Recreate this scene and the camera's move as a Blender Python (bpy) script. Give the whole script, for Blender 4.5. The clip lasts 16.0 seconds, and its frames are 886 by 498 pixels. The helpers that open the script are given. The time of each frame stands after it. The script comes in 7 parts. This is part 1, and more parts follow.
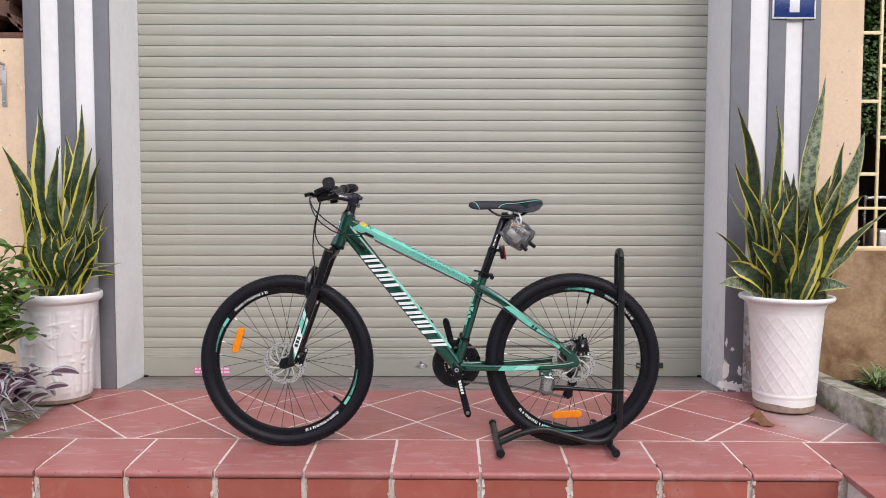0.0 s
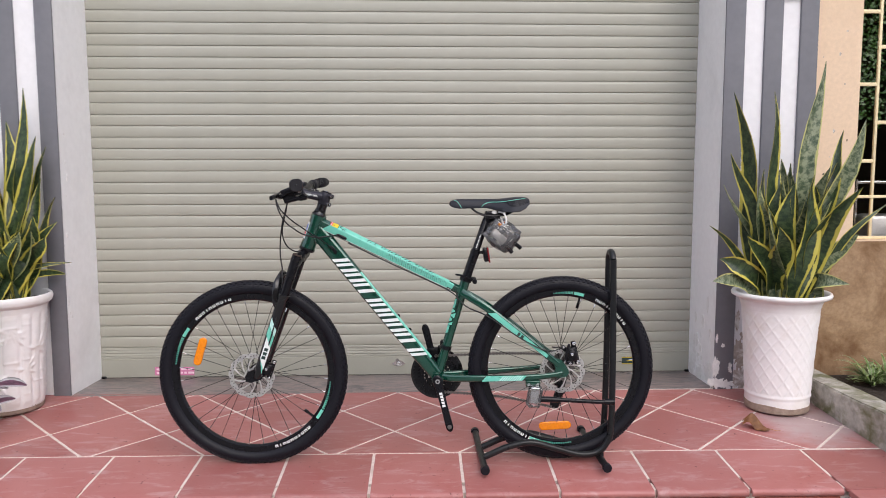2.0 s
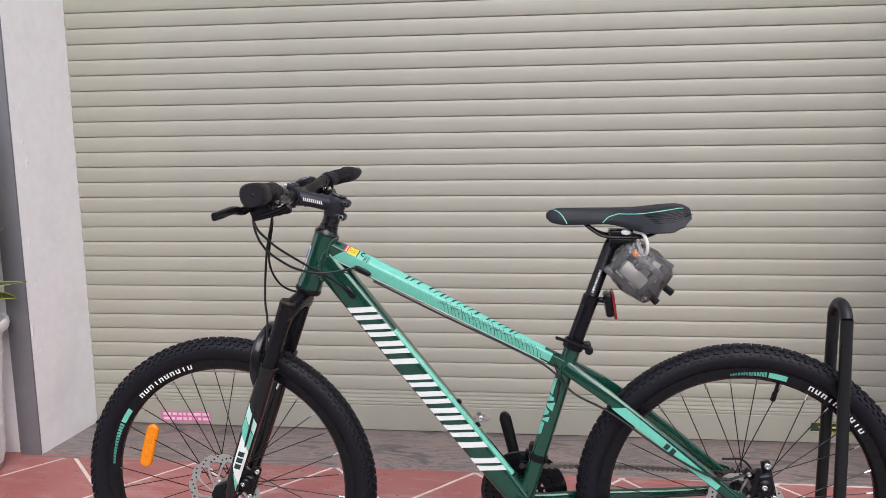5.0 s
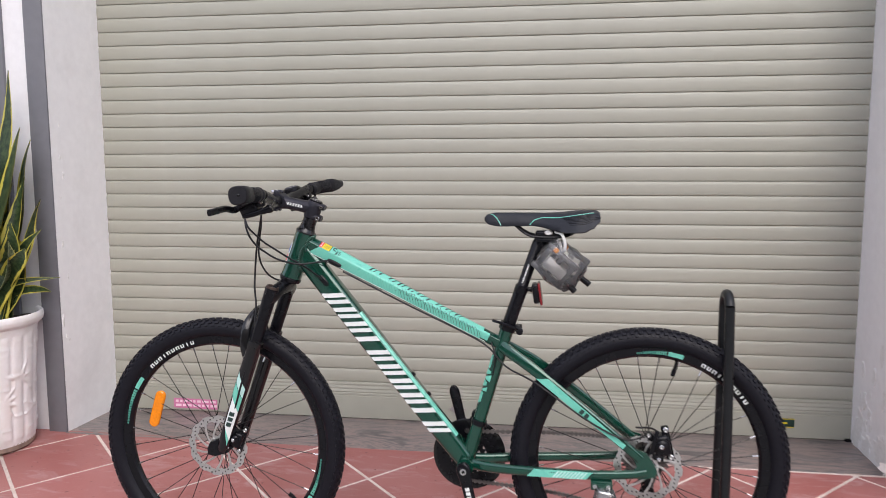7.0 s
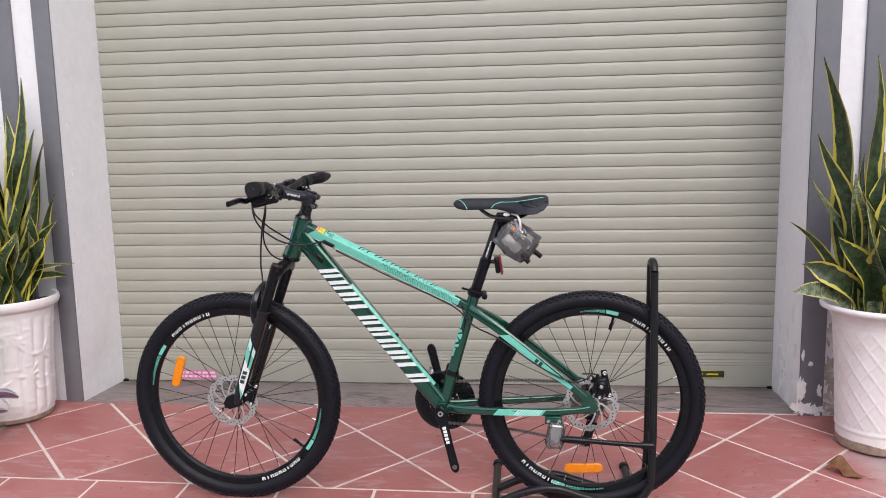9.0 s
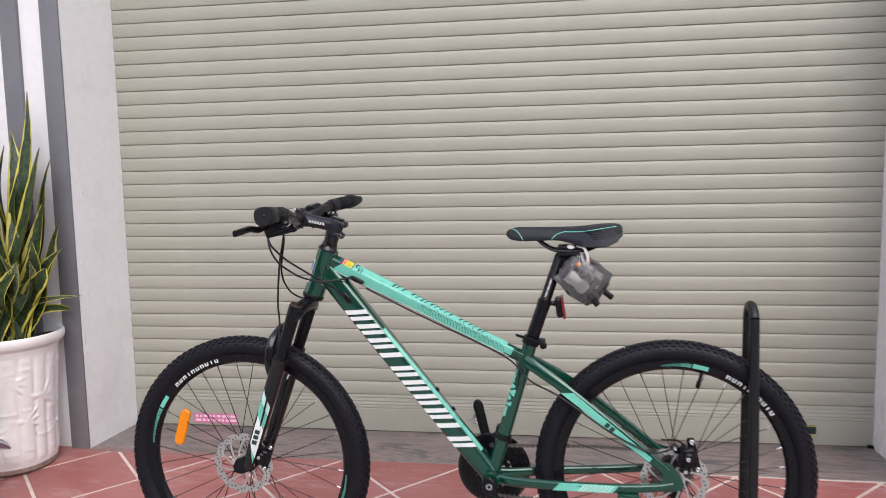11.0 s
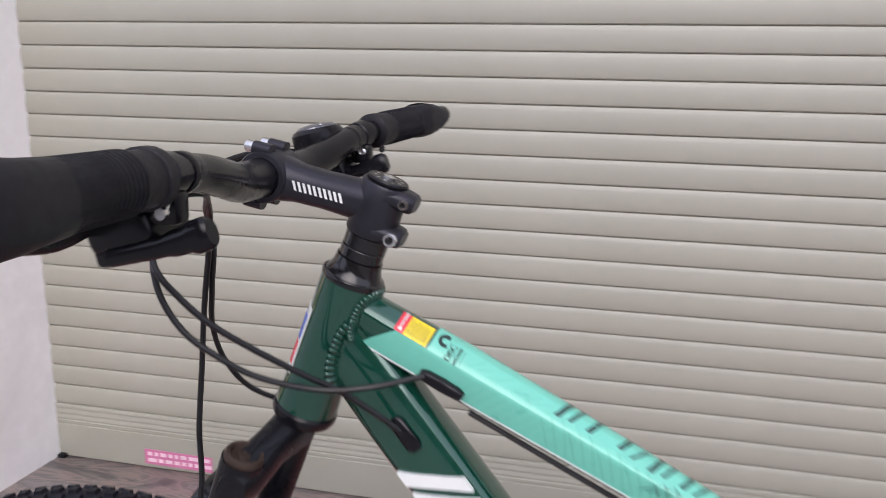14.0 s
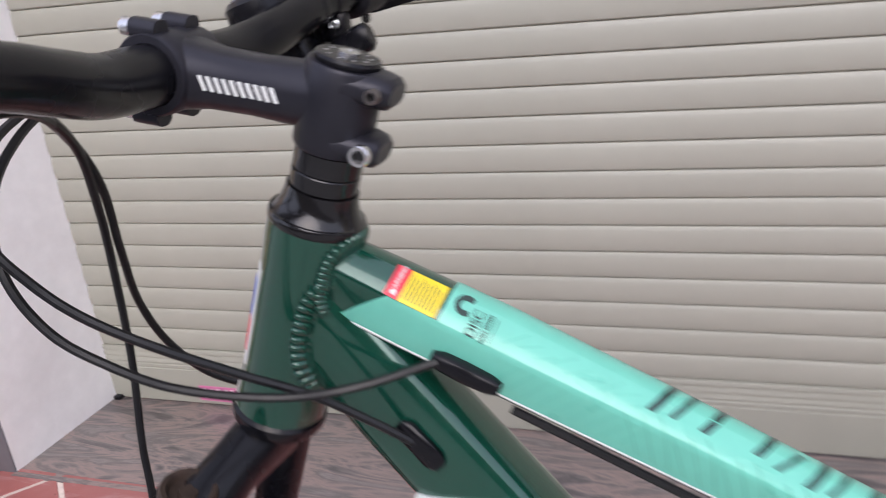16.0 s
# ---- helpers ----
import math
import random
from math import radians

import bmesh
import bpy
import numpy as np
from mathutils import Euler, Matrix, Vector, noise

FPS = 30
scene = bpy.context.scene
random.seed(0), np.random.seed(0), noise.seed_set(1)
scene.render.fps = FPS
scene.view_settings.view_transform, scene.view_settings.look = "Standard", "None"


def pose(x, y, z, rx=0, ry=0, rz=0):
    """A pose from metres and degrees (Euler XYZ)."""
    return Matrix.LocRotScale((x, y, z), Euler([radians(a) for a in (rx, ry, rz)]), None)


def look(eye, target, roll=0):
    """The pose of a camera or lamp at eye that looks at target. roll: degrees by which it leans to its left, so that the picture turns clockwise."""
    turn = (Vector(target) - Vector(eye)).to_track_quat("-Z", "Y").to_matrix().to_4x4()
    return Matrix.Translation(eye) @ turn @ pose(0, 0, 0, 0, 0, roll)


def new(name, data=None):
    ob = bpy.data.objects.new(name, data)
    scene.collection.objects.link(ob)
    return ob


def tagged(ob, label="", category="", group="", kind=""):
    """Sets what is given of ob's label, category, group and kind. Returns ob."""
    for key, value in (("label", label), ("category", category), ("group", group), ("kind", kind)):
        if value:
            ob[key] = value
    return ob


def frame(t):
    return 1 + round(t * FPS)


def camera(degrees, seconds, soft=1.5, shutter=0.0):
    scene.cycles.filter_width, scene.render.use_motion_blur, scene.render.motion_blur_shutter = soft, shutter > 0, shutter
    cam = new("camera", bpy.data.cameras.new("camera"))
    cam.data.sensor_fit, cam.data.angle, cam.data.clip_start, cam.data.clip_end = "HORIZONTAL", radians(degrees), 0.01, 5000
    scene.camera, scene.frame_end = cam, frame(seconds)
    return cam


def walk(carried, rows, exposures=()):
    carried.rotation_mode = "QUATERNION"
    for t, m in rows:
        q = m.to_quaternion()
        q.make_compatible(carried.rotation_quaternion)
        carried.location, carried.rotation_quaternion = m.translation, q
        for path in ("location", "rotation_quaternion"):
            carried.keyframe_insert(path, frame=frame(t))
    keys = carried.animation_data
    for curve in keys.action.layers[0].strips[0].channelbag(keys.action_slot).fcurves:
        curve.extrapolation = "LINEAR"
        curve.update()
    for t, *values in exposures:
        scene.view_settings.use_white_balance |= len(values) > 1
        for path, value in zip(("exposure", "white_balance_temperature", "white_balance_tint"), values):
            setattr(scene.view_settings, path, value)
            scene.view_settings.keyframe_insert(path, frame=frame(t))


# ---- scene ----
cam = camera(59.9, 16.0, soft=0.72, shutter=0.5)
PATH = [
    (0, (-0.216, -3.204, 0.955), (-0.207, -1.207, 0.845), 0.1),
    (0.5, (-0.214, -3.228, 0.984), (-0.188, -1.232, 0.858), 0.2),
    (1, (-0.181, -3.227, 1.027), (-0.135, -1.233, 0.883), 0.2),
    (1.5, (-0.202, -3.15, 1.036), (-0.12, -1.158, 0.869), 0.1),
    (2, (-0.24, -2.968, 1.079), (-0.158, -0.98, 0.876), -0.1),
    (2.5, (-0.224, -2.724, 1.073), (-0.124, -0.739, 0.857), -0.5),
    (3, (-0.138, -2.448, 1.124), (-0.179, -0.455, 0.955), -0.8),
    (3.5, (-0.161, -2.182, 1.098), (-0.339, -0.194, 0.962), -0.8),
    (4, (-0.148, -1.908, 1.136), (-0.364, 0.065, 0.885), -1.2),
    (4.2, (-0.146, -1.802, 1.146), (-0.355, 0.162, 0.829), -0.9),
    (6.3, (-0.029, -1.888, 1.106), (-0.31, 0.076, 0.859), 0.1),
    (6.5, (0.009, -1.952, 1.108), (-0.29, 0.011, 0.865), 0.5),
    (7, (0.069, -2.125, 1.11), (-0.217, -0.159, 0.877), -0.2),
    (7.5, (0.111, -2.331, 1.074), (-0.158, -0.363, 0.838), -0.3),
    (8, (0.116, -2.48, 1.111), (-0.126, -0.513, 0.843), -0.2),
    (8.2, (0.093, -2.54, 1.154), (-0.131, -0.576, 0.853), -0.5),
    (10.3, (0.108, -2.358, 1.15), (-0.111, -0.385, 0.909), -2.0),
    (10.5, (0.09, -2.319, 1.156), (-0.153, -0.349, 0.911), -1.8),
    (11, (0.034, -2.134, 1.137), (-0.272, -0.17, 0.918), -1.2),
    (11.5, (-0.065, -1.931, 1.172), (-0.359, 0.032, 0.93), -1.6),
    (12, (-0.119, -1.674, 1.127), (-0.417, 0.287, 0.869), -2.8),
    (12.5, (-0.165, -1.413, 1.125), (-0.455, 0.525, 0.723), -2.6),
    (13, (-0.232, -1.228, 1.071), (-0.436, 0.688, 0.534), -1.5),
    (13.5, (-0.326, -1.035, 1.095), (-0.508, 0.893, 0.595), -0.5),
    (14, (-0.366, -0.789, 1.088), (-0.786, 1.114, 0.639), 1.1),
    (14.5, (-0.388, -0.61, 1.074), (-1.012, 1.224, 0.578), 0.4),
    (15, (-0.416, -0.542, 1.058), (-1.131, 1.233, 0.478), -1.5),
    (15.5, (-0.446, -0.484, 1.024), (-1.167, 1.268, 0.382), -3.4),
    (16, (-0.386, -0.561, 1.045), (-0.966, 1.217, 0.337), -5.8),
]
walk(cam, [(t, look(eye, target, roll)) for t, eye, target, roll in PATH], [(0, -0.03, 6500, 12), (8, -0.02, 6500, 13), (11.5, -0.02, 6500, 13), (13, 0.06, 6440, 15), (14, -0.01, 6360, 16), (16, 0.05, 6320, 16)])

# ---- world and light ----
world = bpy.data.worlds.new("sky")
scene.world = world
world.use_nodes = True
wn = world.node_tree.nodes
sky = wn.new("ShaderNodeTexSky")
sky.sky_type, sky.sun_disc = "NISHITA", False
sky.sun_elevation, sky.sun_rotation = radians(40), radians(163)
sky.air_density, sky.dust_density, sky.ozone_density = 1.0, 3.0, 1.0
haze = wn.new("ShaderNodeMix")
haze.data_type = "RGBA"
haze.inputs["Factor"].default_value = 0.6
haze.inputs["B"].default_value = (6.9, 7.05, 8.2, 1)
world.node_tree.links.new(sky.outputs[0], haze.inputs["A"])
world.node_tree.links.new(haze.outputs["Result"], wn["Background"].inputs[0])
wn["Background"].inputs[1].default_value = 0.200

sun_data = bpy.data.lights.new("sun", "SUN")
sun_data.energy, sun_data.angle, sun_data.color = 1.62, radians(50), (1.0, 0.965, 0.94)
sun = new("sun", sun_data)
sun.matrix_world = look((1.45, -4.75, 4.2), (0, 0, 0))

# ---- materials ----


def tree(name):
    m = bpy.data.materials.new(name)
    m.use_nodes = True
    return m, m.node_tree.nodes, m.node_tree.links, m.node_tree.nodes["Principled BSDF"]


def mix(n, l, fac, a, b, kind="MIX"):
    x = n.new("ShaderNodeMix")
    x.data_type, x.blend_type = "RGBA", kind
    for key, v in (("Factor", fac), ("A", a), ("B", b)):
        if hasattr(v, "links"):
            l.new(v, x.inputs[key])
        else:
            x.inputs[key].default_value = v if key == "Factor" else (*v, 1)
    return x.outputs["Result"]


def coords(n, l, scale=(1, 1, 1)):
    c = n.new("ShaderNodeTexCoord")
    m = n.new("ShaderNodeMapping")
    m.inputs["Scale"].default_value = scale
    l.new(c.outputs["Object"], m.inputs[0])
    return m.outputs[0]


def noise_tex(n, l, vec, scale, detail=4.0, rough=0.6, lo=0.3, hi=0.7, distort=0.0):
    t = n.new("ShaderNodeTexNoise")
    t.inputs["Scale"].default_value, t.inputs["Detail"].default_value = scale, detail
    t.inputs["Roughness"].default_value, t.inputs["Distortion"].default_value = rough, distort
    l.new(vec, t.inputs["Vector"])
    r = n.new("ShaderNodeMapRange")
    r.inputs["From Min"].default_value, r.inputs["From Max"].default_value = lo, hi
    l.new(t.outputs[0], r.inputs[0])
    return r.outputs[0]


def bump(n, l, b, height, strength, dist=0.002):
    x = n.new("ShaderNodeBump")
    x.inputs["Strength"].default_value, x.inputs["Distance"].default_value = strength, dist
    l.new(height, x.inputs["Height"])
    l.new(x.outputs[0], b.inputs["Normal"])


def plain(name, col, rough=0.5, metal=0.0, var=0.12, scale=40.0, bumps=0.15, stain=None, stain_scale=4.0, stain_lo=0.5, stain_hi=0.75, coat=0.0, rand=0.0, dist=0.001, spec=None):
    """Base colour with fine grain, large stains and a little relief."""
    m, n, l, b = tree(name)
    v = coords(n, l)
    fine = noise_tex(n, l, v, scale, 5)
    c = mix(n, l, fine, [x * (1 - var) for x in col], [min(1, x * (1 + var)) for x in col])
    if stain:
        big = noise_tex(n, l, v, stain_scale, 6, 0.65, stain_lo, stain_hi, 0.4)
        c = mix(n, l, big, c, stain)
    if rand:
        o = n.new("ShaderNodeObjectInfo")
        r = n.new("ShaderNodeMapRange")
        r.inputs["To Min"].default_value, r.inputs["To Max"].default_value = 1 - rand, 1 + rand
        l.new(o.outputs["Random"], r.inputs[0])
        h = n.new("ShaderNodeHueSaturation")
        l.new(r.outputs[0], h.inputs["Value"])
        l.new(c, h.inputs["Color"])
        c = h.outputs[0]
    l.new(c, b.inputs["Base Color"])
    rr = n.new("ShaderNodeMapRange")
    rr.inputs["To Min"].default_value, rr.inputs["To Max"].default_value = max(0.03, rough - 0.08), min(1, rough + 0.08)
    l.new(noise_tex(n, l, v, scale * 0.3, 3), rr.inputs[0])
    l.new(rr.outputs[0], b.inputs["Roughness"])
    b.inputs["Metallic"].default_value, b.inputs["Coat Weight"].default_value = metal, coat
    b.inputs["Coat Roughness"].default_value = 0.035
    if spec is not None:
        b.inputs["Specular IOR Level"].default_value = spec
    if bumps:
        bump(n, l, b, fine, bumps, dist)
    return m


def leaf_material(name, centre, dark, margin, edge=0.38, bands=14.0, rough=0.4):
    """Leaf: u runs across, v along; a margin of another colour and cross bands."""
    m, n, l, b = tree(name)
    uv = n.new("ShaderNodeUVMap")
    sep = n.new("ShaderNodeSeparateXYZ")
    l.new(uv.outputs[0], sep.inputs[0])
    mp = n.new("ShaderNodeMapping")
    mp.inputs["Scale"].default_value = (2.0, bands, 1)
    l.new(uv.outputs[0], mp.inputs[0])
    o = n.new("ShaderNodeObjectInfo")
    add = n.new("ShaderNodeVectorMath")
    comb = n.new("ShaderNodeCombineXYZ")
    mul = n.new("ShaderNodeMath")
    mul.operation = "MULTIPLY"
    mul.inputs[1].default_value = 37.0
    l.new(o.outputs["Random"], mul.inputs[0])
    l.new(mul.outputs[0], comb.inputs[2])
    l.new(mp.outputs[0], add.inputs[0])
    l.new(comb.outputs[0], add.inputs[1])
    band = noise_tex(n, l, add.outputs[0], 1.6, 4, 0.7, 0.42, 0.58)
    c = mix(n, l, band, dark, centre)
    off = n.new("ShaderNodeMath")
    off.operation = "SUBTRACT"
    l.new(sep.outputs[0], off.inputs[0])
    off.inputs[1].default_value = 0.5
    ab = n.new("ShaderNodeMath")
    ab.operation = "ABSOLUTE"
    l.new(off.outputs[0], ab.inputs[0])
    wob = noise_tex(n, l, add.outputs[0], 0.7, 3, 0.5, 0.3, 0.7)
    wm = n.new("ShaderNodeMath")
    wm.operation = "MULTIPLY_ADD"
    wm.inputs[1].default_value, wm.inputs[2].default_value = 0.1, -0.05
    l.new(wob, wm.inputs[0])
    sm = n.new("ShaderNodeMath")
    l.new(ab.outputs[0], sm.inputs[0])
    l.new(wm.outputs[0], sm.inputs[1])
    st = n.new("ShaderNodeMapRange")
    st.inputs["From Min"].default_value, st.inputs["From Max"].default_value = edge - 0.015, edge + 0.015
    l.new(sm.outputs[0], st.inputs[0])
    c = mix(n, l, st.outputs[0], c, margin)
    l.new(c, b.inputs["Base Color"])
    b.inputs["Roughness"].default_value = rough
    bump(n, l, b, band, 0.15, 0.001)
    return m


def gritty_tile(name, col, pale, dust, smear_at=None):
    m, n, l, b = tree(name)
    g = n.new("ShaderNodeNewGeometry")
    v = g.outputs["Position"]
    o = n.new("ShaderNodeObjectInfo")
    big = noise_tex(n, l, v, 3.2, 7, 0.65, 0.35, 0.75, 0.6)
    c = mix(n, l, big, col, pale)
    streak = n.new("ShaderNodeMapping")
    streak.inputs["Scale"].default_value = (5, 16, 5)
    l.new(v, streak.inputs[0])
    smear = noise_tex(n, l, streak.outputs[0], 1.3, 6, 0.7, 0.52, 0.85, 0.8)
    fac = n.new("ShaderNodeMath")
    fac.operation = "MULTIPLY"
    fac.inputs[1].default_value = 0.72
    l.new(smear, fac.inputs[0])
    c = mix(n, l, fac.outputs[0], c, dust)
    if smear_at:
        # cement film spread over the tiles round the foot of a pot
        d = n.new("ShaderNodeVectorMath")
        d.operation = "DISTANCE"
        l.new(v, d.inputs[0])
        d.inputs[1].default_value = smear_at
        wob = n.new("ShaderNodeMath")
        wob.operation = "MULTIPLY_ADD"
        l.new(noise_tex(n, l, v, 7.0, 6, 0.65, 0.25, 0.75, 0.5), wob.inputs[0])
        wob.inputs[1].default_value = 0.22
        l.new(d.outputs["Value"], wob.inputs[2])
        near = n.new("ShaderNodeMapRange")
        near.inputs["From Min"].default_value, near.inputs["From Max"].default_value = 0.24, 0.44
        near.inputs["To Min"].default_value, near.inputs["To Max"].default_value = 0.72, 0.0
        l.new(wob.outputs[0], near.inputs[0])
        c = mix(n, l, near.outputs[0], c, (0.42, 0.355, 0.35))
    spots = noise_tex(n, l, v, 55.0, 3, 0.5, 0.68, 0.74)
    c = mix(n, l, spots, c, [x * 0.55 for x in col])
    r = n.new("ShaderNodeMapRange")
    r.inputs["To Min"].default_value, r.inputs["To Max"].default_value = 0.86, 1.12
    l.new(o.outputs["Random"], r.inputs[0])
    h = n.new("ShaderNodeHueSaturation")
    l.new(r.outputs[0], h.inputs["Value"])
    l.new(c, h.inputs["Color"])
    l.new(h.outputs[0], b.inputs["Base Color"])
    rr = n.new("ShaderNodeMapRange")
    rr.inputs["To Min"].default_value, rr.inputs["To Max"].default_value = 0.30, 0.54
    l.new(big, rr.inputs[0])
    l.new(rr.outputs[0], b.inputs["Roughness"])
    bump(n, l, b, noise_tex(n, l, v, 90.0, 4), 0.12, 0.001)
    return m


def marble_material():
    """Pinkish granite with swirled dark and pale veins."""
    m, n, l, b = tree("veined_granite")
    v = coords(n, l, (0.85, 3.4, 1.0))
    swirl = noise_tex(n, l, v, 3.4, 8, 0.62, 0.28, 0.72, 2.2)
    ramp = n.new("ShaderNodeValToRGB")
    e = ramp.color_ramp.elements
    e[0].position, e[0].color = 0.0, (0.050, 0.047, 0.050, 1)
    e[1].position, e[1].color = 1.0, (0.12, 0.11, 0.112, 1)
    for p, c in ((0.22, (0.09, 0.083, 0.086, 1)), (0.36, (0.19, 0.167, 0.162, 1)), (0.46, (0.32, 0.235, 0.21, 1)), (0.55, (0.25, 0.20, 0.185, 1)), (0.66, (0.12, 0.112, 0.112, 1)), (0.80, (0.26, 0.23, 0.22, 1))):
        x = e.new(p)
        x.color = c
    l.new(swirl, ramp.inputs[0])
    fine = noise_tex(n, l, v, 70.0, 4)
    c = mix(n, l, fine, ramp.outputs[0], (0.20, 0.165, 0.155))
    x = n.new("ShaderNodeMix")
    x.data_type = "RGBA"
    x.inputs["Factor"].default_value = 0.45
    l.new(ramp.outputs[0], x.inputs["A"])
    l.new(c, x.inputs["B"])
    l.new(x.outputs["Result"], b.inputs["Base Color"])
    b.inputs["Roughness"].default_value = 0.36
    return m


M_SHUTTER = plain("shutter_paint", (0.364, 0.363, 0.306), 0.45, 0.0, 0.03, 12, 0.03, (0.334, 0.335, 0.278), 1.5, 0.4, 0.8, rand=0.02)
M_WHITE = plain("white_wall_paint", (0.80, 0.795, 0.80), 0.6, 0, 0.03, 30, 0.12, (0.70, 0.69, 0.68), 2.2, 0.55, 0.85)
M_RETURN = plain("off_white_paint", (0.88, 0.875, 0.87), 0.55, 0, 0.03, 30, 0.1, (0.70, 0.69, 0.68), 1.8, 0.55, 0.85)
M_GREY = plain("grey_wall_paint", (0.165, 0.168, 0.185), 0.6, 0, 0.05, 30, 0.12, (0.20, 0.20, 0.215), 2.5, 0.5, 0.8)
M_CREAM = plain("cream_stucco", (0.74, 0.56, 0.39), 0.8, 0, 0.06, 55, 0.35, (0.66, 0.48, 0.32), 2.4, 0.5, 0.75)
M_STAINED = plain("stained_stucco", (0.37, 0.245, 0.14), 0.85, 0, 0.18, 50, 0.4, (0.17, 0.088, 0.036), 3.4, 0.44, 0.66)
M_PLASTER = plain("bare_plaster", (0.42, 0.36, 0.31), 0.9, 0, 0.2, 60, 0.5, (0.75, 0.73, 0.70), 14, 0.5, 0.6)
M_FLAKE = plain("flaking_white_filler", (0.80, 0.79, 0.77), 0.8, 0, 0.08, 80, 0.4)
M_TILE = gritty_tile("terracotta_tile", (0.355, 0.112, 0.100), (0.43, 0.185, 0.172), (0.58, 0.44, 0.43), Vector((1.44, 0.10, 0.02)))
M_RISER = gritty_tile("terracotta_riser", (0.34, 0.085, 0.058), (0.40, 0.12, 0.09), (0.46, 0.24, 0.20))
M_GROUT = plain("pale_grout", (0.70, 0.60, 0.54), 0.9, 0, 0.15, 90, 0.4, (0.52, 0.42, 0.37), 9, 0.5, 0.75)
M_CONCRETE = plain("mossy_concrete", (0.41, 0.385, 0.335), 0.9, 0, 0.35, 22, 0.7, (0.15, 0.15, 0.075), 7, 0.45, 0.62)
M_PAVING = plain("street_concrete", (0.30, 0.29, 0.27), 0.9, 0, 0.15, 30, 0.4, (0.2, 0.19, 0.18), 1.5)
M_SOIL = plain("dark_soil", (0.05, 0.037, 0.027), 0.95, 0, 0.4, 60, 0.9, dist=0.01)
M_MARBLE = marble_material()
M_POT = plain("white_glazed_pot", (0.87, 0.855, 0.84), 0.38, 0, 0.03, 30, 0.06, (0.74, 0.68, 0.61), 5, 0.48, 0.78)
M_POTDIRT = plain("dirty_pot_foot", (0.34, 0.26, 0.205), 0.7, 0, 0.25, 40, 0.2, (0.17, 0.115, 0.085), 9)
M_SNAKE = leaf_material("snake_plant_leaf", (0.050, 0.080, 0.030), (0.012, 0.028, 0.012), (0.52, 0.46, 0.08), 0.375, 18)
M_SNAKE_PALE = leaf_material("pale_snake_leaf", (0.22, 0.25, 0.15), (0.045, 0.075, 0.035), (0.50, 0.48, 0.17), 0.42, 26)
M_SHRUB = leaf_material("shrub_leaf", (0.13, 0.23, 0.045), (0.075, 0.15, 0.03), (0.15, 0.25, 0.05), 0.47, 3)
M_ZEBRA = leaf_material("striped_purple_leaf", (0.13, 0.05, 0.085), (0.07, 0.032, 0.05), (0.44, 0.42, 0.44), 0.27, 2)
M_GRASS = leaf_material("ribbon_grass_leaf", (0.20, 0.29, 0.08), (0.12, 0.20, 0.05), (0.52, 0.54, 0.36), 0.40, 3)
M_VINE = leaf_material("vine_leaf", (0.07, 0.17, 0.03), (0.025, 0.06, 0.015), (0.05, 0.11, 0.03), 0.48, 2)
M_STEM = plain("plant_stem", (0.10, 0.08, 0.045), 0.7)
M_DRY = plain("dry_leaf", (0.30, 0.125, 0.042), 0.45, 0, 0.35, 40, 0.4, (0.50, 0.30, 0.12), 14)
M_BRICKVENT = plain("fired_clay", (0.13, 0.065, 0.045), 0.85, 0, 0.25, 35, 0.5, (0.07, 0.04, 0.035), 6)
M_CREAMBAR = plain("cream_iron_paint", (0.80, 0.68, 0.42), 0.5, 0, 0.05, 40, 0.1, (0.6, 0.45, 0.25), 12, 0.6, 0.8)
# even dark brown for the inner walls, roof slab, stack and wall opposite
M_DARKWALL = plain("dark_brown_wall", (0.10, 0.075, 0.05), 0.9)
M_ALU = plain("brushed_aluminium", (0.60, 0.59, 0.57), 0.4, 0.9, 0.08, 120, 0.05)
M_CHROME = plain("polished_steel", (0.72, 0.72, 0.72), 0.22, 1.0, 0.04, 60, 0.0)
M_SIGNBLUE = plain("blue_enamel", (0.010, 0.035, 0.16), 0.3, 0, 0.05, 30, 0.02)
M_SIGNWHITE = plain("white_enamel", (0.75, 0.76, 0.78), 0.35, 0, 0.03, 30, 0.02)
M_BLACK = plain("satin_black", (0.0060, 0.0060, 0.0080), 0.26, 0, 0.1, 60, 0.03, spec=0.28)
M_ALLOY = plain("black_anodised_alloy", (0.027, 0.027, 0.035), 0.36, 0.4, 0.06, 200, 0.05, spec=0.35)
M_WINDOW = plain("smoky_window", (0.10, 0.10, 0.12), 0.22, 0.3, 0.06, 90, 0.0, coat=0.6)
M_GLOSSBLACK = plain("gloss_black", (0.008, 0.008, 0.009), 0.2, 0, 0.05, 60, 0.0, coat=0.3, spec=0.4)
M_RUBBER = plain("tyre_rubber", (0.007, 0.007, 0.011), 0.50, 0, 0.2, 120, 0.25, spec=0.25)
M_GRIP = plain("grip_rubber", (0.009, 0.009, 0.012), 0.5, 0, 0.15, 150, 0.25, spec=0.28)
M_SADDLE = plain("saddle_vinyl", (0.014, 0.016, 0.022), 0.5, 0, 0.1, 160, 0.2, spec=0.35)
M_GREEN = plain("dark_green_lacquer", (0.0045, 0.064, 0.040), 0.17, 0.3, 0.05, 300, 0.0, coat=1.0)
M_MINT = plain("mint_decal", (0.155, 0.56, 0.435), 0.3, 0, 0.04, 60, 0.0, coat=0.5)
M_PALEMINT = plain("pale_mint_print", (0.125, 0.50, 0.385), 0.3, 0, 0.04, 60, 0.0, coat=0.5)
M_PALE = plain("pale_decal", (0.52, 0.78, 0.72), 0.3, 0, 0.04, 60, 0.0, coat=0.4)
